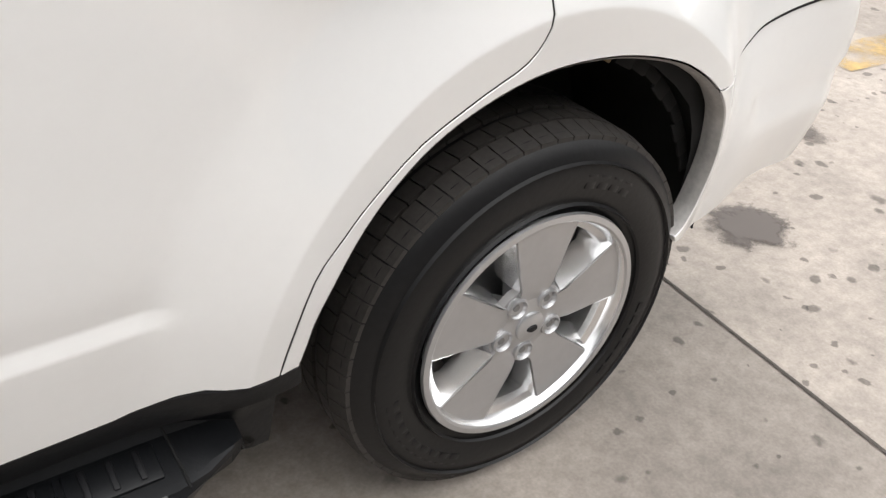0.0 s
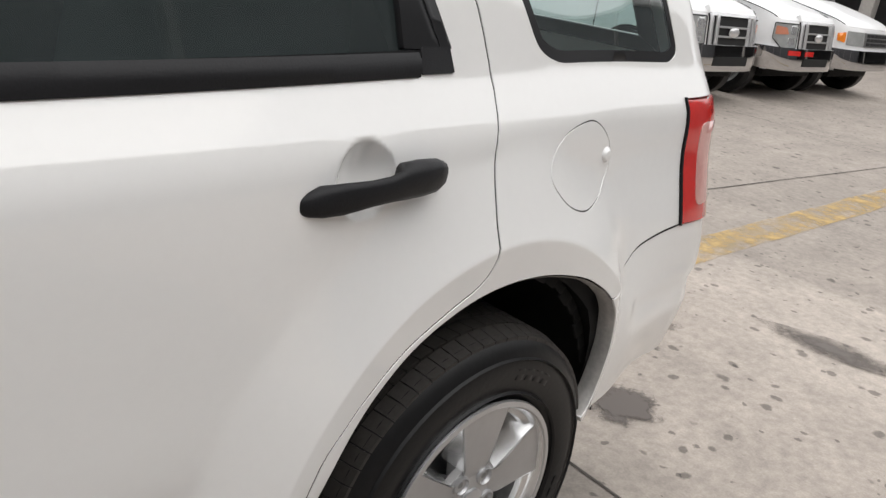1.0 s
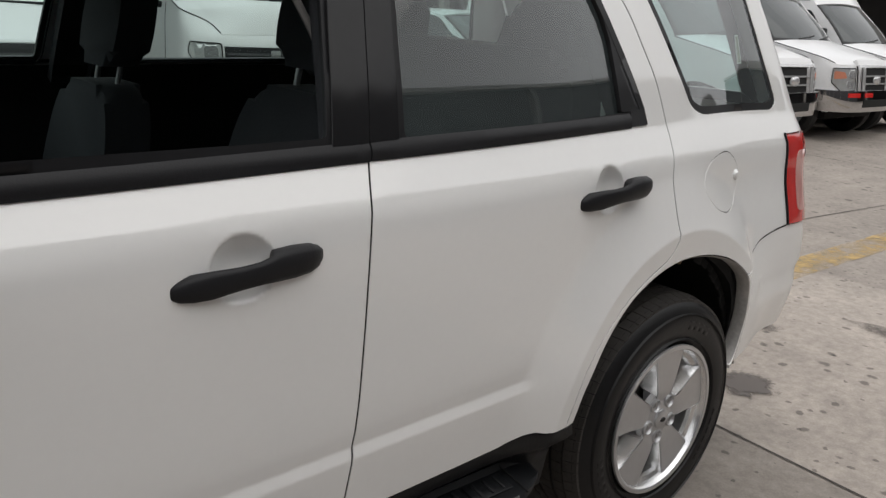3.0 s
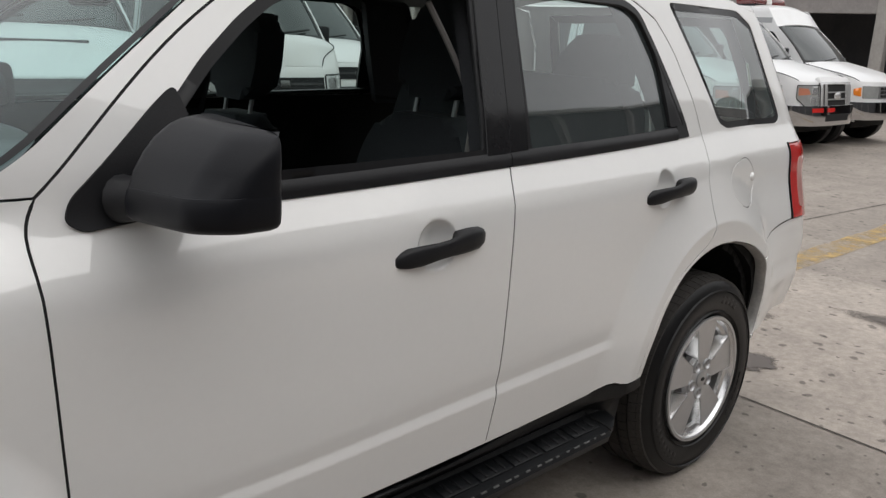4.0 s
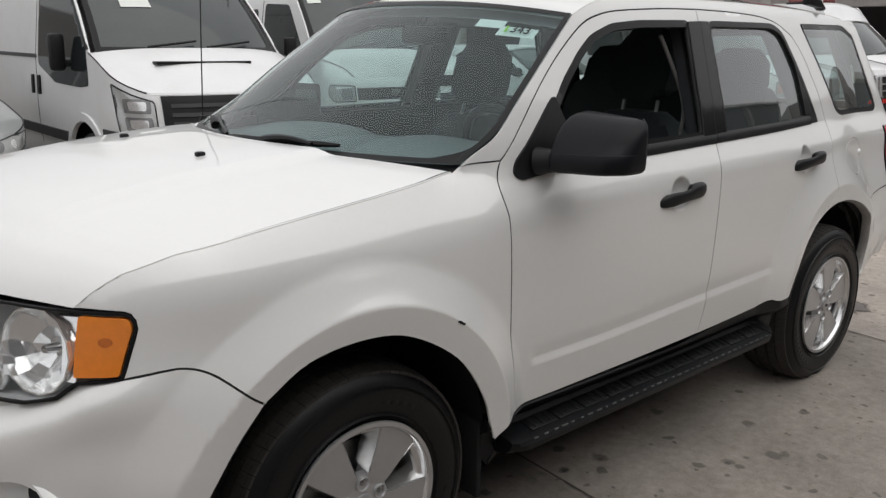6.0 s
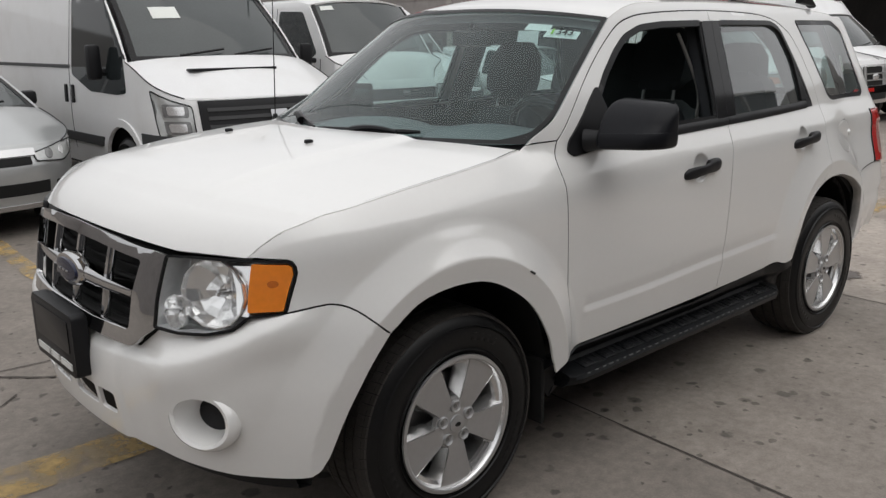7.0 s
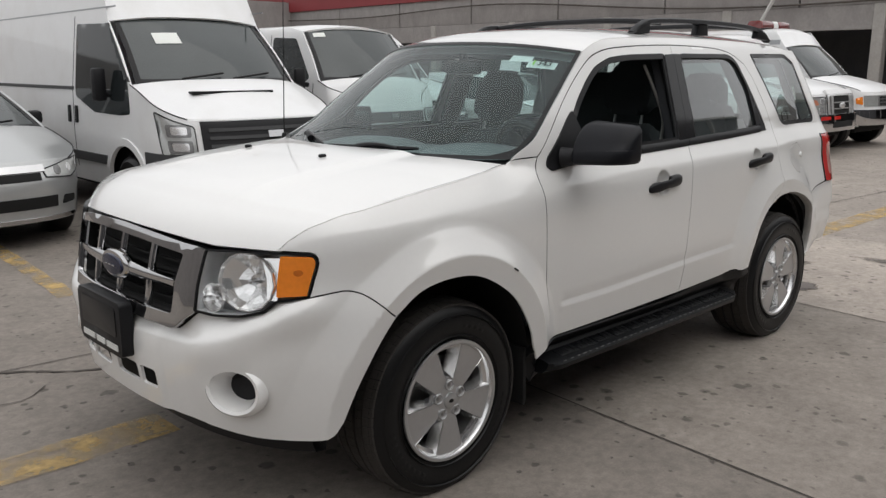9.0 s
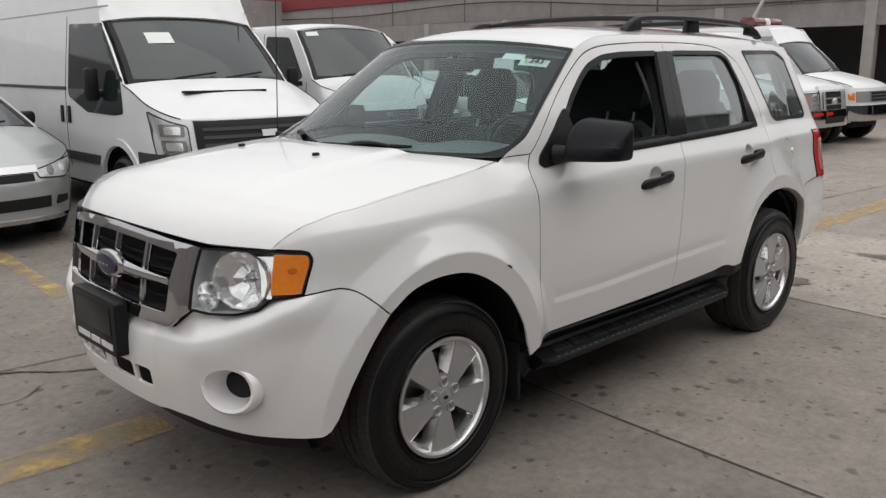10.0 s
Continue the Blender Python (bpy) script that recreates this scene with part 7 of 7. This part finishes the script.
def cab_van(name, label, x_min, y_nose, style, roof_z=2.12, beacon=False, markers=False):
    v = Parked(name, label, "van", VAN_PAINT, wb=3.5, nose=-0.74, tail=4.5, w=1.005,
               hood=[(-0.54, 1.06), (-0.46, 1.115), (-0.3, 1.165), (-0.1, 1.205), (0.2, 1.265), (0.42, 1.31)], base=(0.42, 1.31), top=(1.0, 1.90), roof_z=roof_z, belt=1.27, tumble=0.17, roof_end=4.1, r=0.37, sill=0.42, xc=-0.12, n=3.6, nose_rake=0.06)
    S_ = v.S
    v.skirt(0.60, 1.075, VAN_PAINT, -0.002, back=-0.36)
    if style == "chrome":
        g = v.nose_panel("grille", 0.52, 0.70, 1.055, DARK, 0.012, 0.03, label="dark grille with chrome bars")
        for z0, z1 in ((0.70, 0.725), (0.805, 0.828), (0.91, 0.933), (1.03, 1.055)):
            v.nose_panel("grille_bar", 0.52 if z0 in (0.70, 1.03) else 0.38, z0, z1, VAN_CHROME, 0.040, 0.035, parent=g)
        for yy in (-0.50, -0.38, 0.38, 0.50):
            v.nose_panel("grille_upright", yy - 0.014, 0.71, 1.045, VAN_CHROME, 0.046, 0.04, y1=yy + 0.014, parent=g)
        nx = float(S_.at(v.u0, 0.87)[0]) - 0.05
        bm = bmesh.new()
        lathe(bm, [(0.0001, -0.018), (0.7, -0.015), (1.0, 0.0), (1.0, 0.02)], 24)
        for q in bm.verts:
            q.co = Vector((nx + q.co.y, q.co.x * 0.11, 0.87 + q.co.z * 0.055))
        part("badge", bm, VAN_CHROME, g)
        v.nose_panel("grille_brow", 0.53, 1.058, 1.125, VAN_PAINT, 0.035, 0.12)
        v.lamp(rounded([(S_.uy(-0.56, 0.72), 0.72), (S_.uy(-0.82, 0.70), 0.70), (S_.uy(-0.93, 0.82), 0.82), (S_.uy(-0.92, 1.02), 1.02), (S_.uy(-0.56, 1.03), 1.03)], 0.03), 0.008)
        v.both("turn_lens", rounded([(S_.uy(-0.74, 0.89), 0.89), (S_.uy(-0.91, 0.87), 0.87), (S_.uy(-0.905, 0.98), 0.98), (S_.uy(-0.78, 0.97), 0.97)], 0.025), TURN_PALE, 0.012, 0.01)
        for zz, yy in ((0.80, 0.68), (0.94, 0.65)):
            v.both("lamp_reflector", rounded([(S_.uy(-yy + 0.06, zz), zz - 0.05), (S_.uy(-yy - 0.06, zz), zz - 0.05), (S_.uy(-yy - 0.06, zz), zz + 0.05), (S_.uy(-yy + 0.06, zz), zz + 0.05)], 0.035), FACET, 0.012, 0.01, step=0.03)
        bp = v.skirt(0.44, 0.72, CHROME, 0.05, "front_bumper", 0.12, back=-0.36)
        v.nose_panel("bumper_slot", 0.40, 0.50, 0.60, DARK, 0.056, 0.01)
        for y in ((0.62, 0.25) if markers else ()):
            v.nose_panel("red_marker", y - 0.12, 0.63, 0.69, RED, 0.057, 0.008, y1=y + 0.12)
    elif style == "strip":
        g = v.nose_panel("grille", 0.60, 0.84, 1.0, PLASTIC, 0.008, 0.03, label="dark grille strip")
        v.nose_panel("grille_slat", 0.58, 0.905, 0.93, BUMPER_GREY, 0.014, 0.02, parent=g)
        v.nose_panel("badge", 0.055, 0.885, 0.95, CHROME, 0.022, 0.02, parent=g)
        v.lamp(rounded([(S_.uy(-0.61, 0.80), 0.80), (S_.uy(-0.90, 0.80), 0.80), (S_.uy(-0.955, 0.90), 0.90), (S_.uy(-0.93, 1.03), 1.03), (S_.uy(-0.61, 1.03), 1.03)], 0.03), 0.008, 0.03)
        v.both("lamp_bowl", rounded([(S_.uy(-0.66, 0.84), 0.84), (S_.uy(-0.80, 0.84), 0.84), (S_.uy(-0.80, 0.99), 0.99), (S_.uy(-0.66, 0.99), 0.99)], 0.04), LAMP_DARK, 0.011, 0.01)
        v.skirt(0.44, 0.74, BUMPER_GREY, 0.04, "front_bumper", 0.10, back=-0.36)
    else:
        g = v.nose_panel("grille", 0.48, 0.80, 1.0, STEEL, 0.012, 0.03, label="grey grille")
        for z in (0.815, 0.877, 0.939):
            for k in range(6):
                v.nose_panel("grille_opening", -0.44 + k * 0.148, z, z + 0.045, DARK, 0.017, 0.008, y1=-0.44 + k * 0.148 + 0.12, parent=g, step=0.1)
        v.both("headlamp", rounded([(S_.uy(-0.49, 0.80), 0.80), (S_.uy(-0.86, 0.80), 0.80), (S_.uy(-0.86, 1.0), 1.0), (S_.uy(-0.49, 1.0), 1.0)], 0.02), LAMP_CLEAR, 0.008, 0.03)
        v.both("turn_lens", rounded([(S_.uy(-0.88, 0.83), 0.83), (S_.uy(-0.955, 0.85), 0.85), (S_.uy(-0.955, 0.95), 0.95), (S_.uy(-0.88, 0.98), 0.98)], 0.025), AMBER, 0.010, 0.02, label="amber turn lens")
        v.skirt(0.46, 0.74, CHROME, 0.05, "front_bumper", 0.12, back=-0.36)
    v.glass([(0.62, 1.33), (1.06, 1.82), (1.62, 1.82), (1.62, 1.28), (0.72, 1.24)], "door_window")
    v.glass([(1.85, 1.30), (1.85, 1.80), (2.75, 1.80), (2.75, 1.30)])
    v.glass([(2.88, 1.30), (2.88, 1.80), (3.8, 1.80), (3.8, 1.30)])
    v.both("door_gap", [(1.72, 0.5), (1.732, 0.5), (1.732, 1.9), (1.72, 1.9)], SATIN, 0.002, 0.01)
    v.both("door_gap", [(0.50, 0.6), (0.512, 0.6), (0.512, 1.28), (0.50, 1.28)], SATIN, 0.002, 0.01)
    v.both("door_handle", rounded([(1.52, 1.02), (1.66, 1.02), (1.66, 1.07), (1.52, 1.07)], 0.015), PLASTIC, 0.02, 0.02)
    v.mirrors(0.66, 1.25, 0.15, 0.30, 0.10, 0.11)
    v.wipers()
    if beacon:
        v.both("roof_band", [(1.12, 1.96), (3.9, 1.96), (3.9, 2.05), (1.12, 2.05)], GREY_BAND, 0.004, 0.01)
        lb = new("light_bar")
        lb.parent = v.t
        for y0, y1, mt in ((-0.62, -0.12, BEACON_RED), (-0.10, 0.10, WHITE), (0.12, 0.62, BEACON_RED)):
            bm = bmesh.new()
            prism(bm, rounded([(1.62, roof_z + 0.0), (1.98, roof_z + 0.0), (1.95, roof_z + 0.17), (1.65, roof_z + 0.17)], 0.06), y0, y1, "y", 0.01)
            part("beacon_dome", bm, mt, lb)
        bm = bmesh.new()
        box(bm, 1.6, 2.0, -0.64, 0.64, roof_z - 0.05, roof_z + 0.01, 0.01)
        part("beacon_base", bm, PLASTIC, lb)
    return v.place(x_min, y_nose)


def short_van(name, label, x_min, y_nose):
    """A narrow van with a stub nose under an upright screen."""
    v = Parked(name, label, "van", VAN_PAINT, wb=2.75, nose=-0.70, tail=3.9, w=0.85,
               hood=[(-0.56, 1.10), (-0.47, 1.22), (-0.34, 1.31), (-0.19, 1.36)], base=(-0.19, 1.36), top=(0.27, 1.96), roof_z=2.06, belt=1.22, tumble=0.13, roof_end=3.6, r=0.32, sill=0.36, xc=-0.31, n=3.0, nose_rake=0.10, front=0.25)
    S_ = v.S
    v.skirt(0.55, 1.115, VAN_PAINT, -0.002, back=-0.33)
    v.skirt(0.34, 0.64, BUMPER_GREY, 0.02, "front_bumper", 0.06, back=-0.33)
    g = v.nose_panel("grille", 0.50, 0.86, 0.99, PLASTIC, 0.008, 0.03, label="dark grille strip")
    v.nose_panel("grille_slat", 0.48, 0.915, 0.935, BUMPER_GREY, 0.014, 0.02, parent=g)
    v.nose_panel("badge", 0.05, 0.89, 0.96, CHROME, 0.022, 0.02, parent=g)
    v.lamp(rounded([(S_.uy(-0.52, 0.84), 0.84), (S_.uy(-0.76, 0.84), 0.84), (S_.uy(-0.80, 0.93), 0.93), (S_.uy(-0.78, 1.03), 1.03), (S_.uy(-0.52, 1.02), 1.02)], 0.03), 0.008, 0.03)
    v.both("lamp_bowl", rounded([(S_.uy(-0.56, 0.87), 0.87), (S_.uy(-0.68, 0.87), 0.87), (S_.uy(-0.68, 0.99), 0.99), (S_.uy(-0.56, 0.99), 0.99)], 0.04), LAMP_DARK, 0.011, 0.01)
    v.glass([(0.02, 1.40), (0.14, 1.56), (0.38, 1.88), (0.90, 1.90), (0.90, 1.24), (0.36, 1.24)], "door_window")
    v.glass([(1.06, 1.27), (1.06, 1.84), (2.1, 1.84), (2.1, 1.27)])
    v.both("door_gap", [(0.95, 0.5), (0.96, 0.5), (0.96, 1.93), (0.95, 1.93)], SATIN, 0.002, 0.01)
    v.both("door_gap", [(-0.12, 0.75), (-0.11, 0.75), (-0.06, 1.34), (-0.07, 1.34)], SATIN, 0.002, 0.01)
    v.both("door_handle", rounded([(0.76, 1.02), (0.88, 1.02), (0.88, 1.07), (0.76, 1.07)], 0.015), PLASTIC, 0.02, 0.02)
    patch("paper_notice", lambda a, b: v.scr(0.87 + 0.08 * a, 0.83 + 0.11 * b, 0.004), 2, 3, PAPER, v.t)
    v.mirrors(0.0, 1.26, 0.14, 0.26, 0.09, 0.09)
    v.wipers()
    return v.place(x_min, y_nose)


def sedan(name, label, paint, x_min, y_nose):
    v = Parked(name, label, "car", paint, wb=2.70, nose=-0.88, tail=3.62, w=0.875,
               hood=[(-0.60, 0.74), (-0.3, 0.84), (0.1, 0.93), (0.32, 0.965)], base=(0.32, 0.965), top=(1.15, 1.36), roof_z=1.44, belt=0.98, tumble=0.20, roof_end=2.2, r=0.315, sill=0.26, xc=-0.25, n=2.4, nose_rake=0.10)
    S_ = v.S
    v.skirt(0.24, 0.76, paint, -0.002, back=-0.42)
    v.nose_panel("chrome_bar", 0.46, 0.665, 0.72, CHROME, 0.012, 0.02)
    v.nose_panel("grille", 0.42, 0.60, 0.66, DARK, 0.004, 0.01)
    v.nose_panel("bumper_vent", 0.55, 0.36, 0.46, DARK, 0.003, 0.01)
    v.nose_panel("lower_trim", 0.74, 0.25, 0.285, CHROME, 0.010, 0.02)
    v.lamp(rounded([(S_.uy(-0.46, 0.615), 0.615), (S_.uy(-0.70, 0.595), 0.595), (S_.ux(-0.50, 0.66), 0.66), (S_.ux(-0.40, 0.765), 0.765), (S_.uy(-0.70, 0.745), 0.745), (S_.uy(-0.44, 0.685), 0.685)], 0.015), 0.005, 0.03, "swept clear headlamp", 0.008)
    v.both("lamp_reflector", [(S_.uy(-0.70, 0.66) + 0.034 * math.cos(k * 0.3927), 0.678 + 0.034 * math.sin(k * 0.3927)) for k in range(16)], FACET, 0.008, 0.01, step=0.03)
    v.both("fog_recess", rounded([(S_.uy(-0.60, 0.38), 0.37), (S_.uy(-0.74, 0.38), 0.38), (S_.uy(-0.74, 0.44), 0.44), (S_.uy(-0.62, 0.45), 0.45)], 0.02), DARK, 0.003, 0.01)
    v.both("lamp_bowl", [(S_.uy(-0.58, 0.65) + 0.045 * math.cos(k * 0.3927), 0.668 + 0.042 * math.sin(k * 0.3927)) for k in range(16)], LAMP_DARK, 0.008, 0.01)
    v.glass([(0.55, 1.0), (1.22, 1.34), (1.55, 1.37), (1.52, 0.99)], "door_window")
    v.glass([(1.60, 0.99), (1.63, 1.37), (2.1, 1.36), (2.45, 1.14), (2.4, 1.0)])
    v.both("door_gap", [(0.55, 0.3), (0.56, 0.3), (0.50, 0.95), (0.49, 0.95)], SATIN, 0.002, 0.01)
    v.both("door_handle", rounded([(1.35, 0.80), (1.5, 0.80), (1.5, 0.84), (1.35, 0.84)], 0.015), paint, 0.02, 0.02)
    v.mirrors(0.62, 0.98, 0.05, 0.13, 0.12, 0.09)
    v.wipers()
    return v.place(x_min, y_nose)


delivery_van()
sedan("silver_sedan", "silver four-door sedan beside the delivery van", SILVER, -0.93, 4.45)
short_van("passenger_van", "white short-nosed passenger van beside the delivery van", 3.90, 5.0)
cab_van("white_van", "white van with a dark grille strip and clear headlamps", 6.2, 7.0, "strip")
sedan("white_sedan", "white four-door sedan in the row of vans", VAN_PAINT, 8.3, 5.0)
cab_van("grille_van", "white van with a large chrome grille", 9.78, 2.95, "chrome")
cab_van("beacon_van", "white van with chrome grille and red markers on its bumper", 12.2, 2.95, "chrome", markers=True)
cab_van("rescue_van", "white high-roof rescue van with a red light bar", 14.35, 2.9, "old", roof_z=2.28, beacon=True)
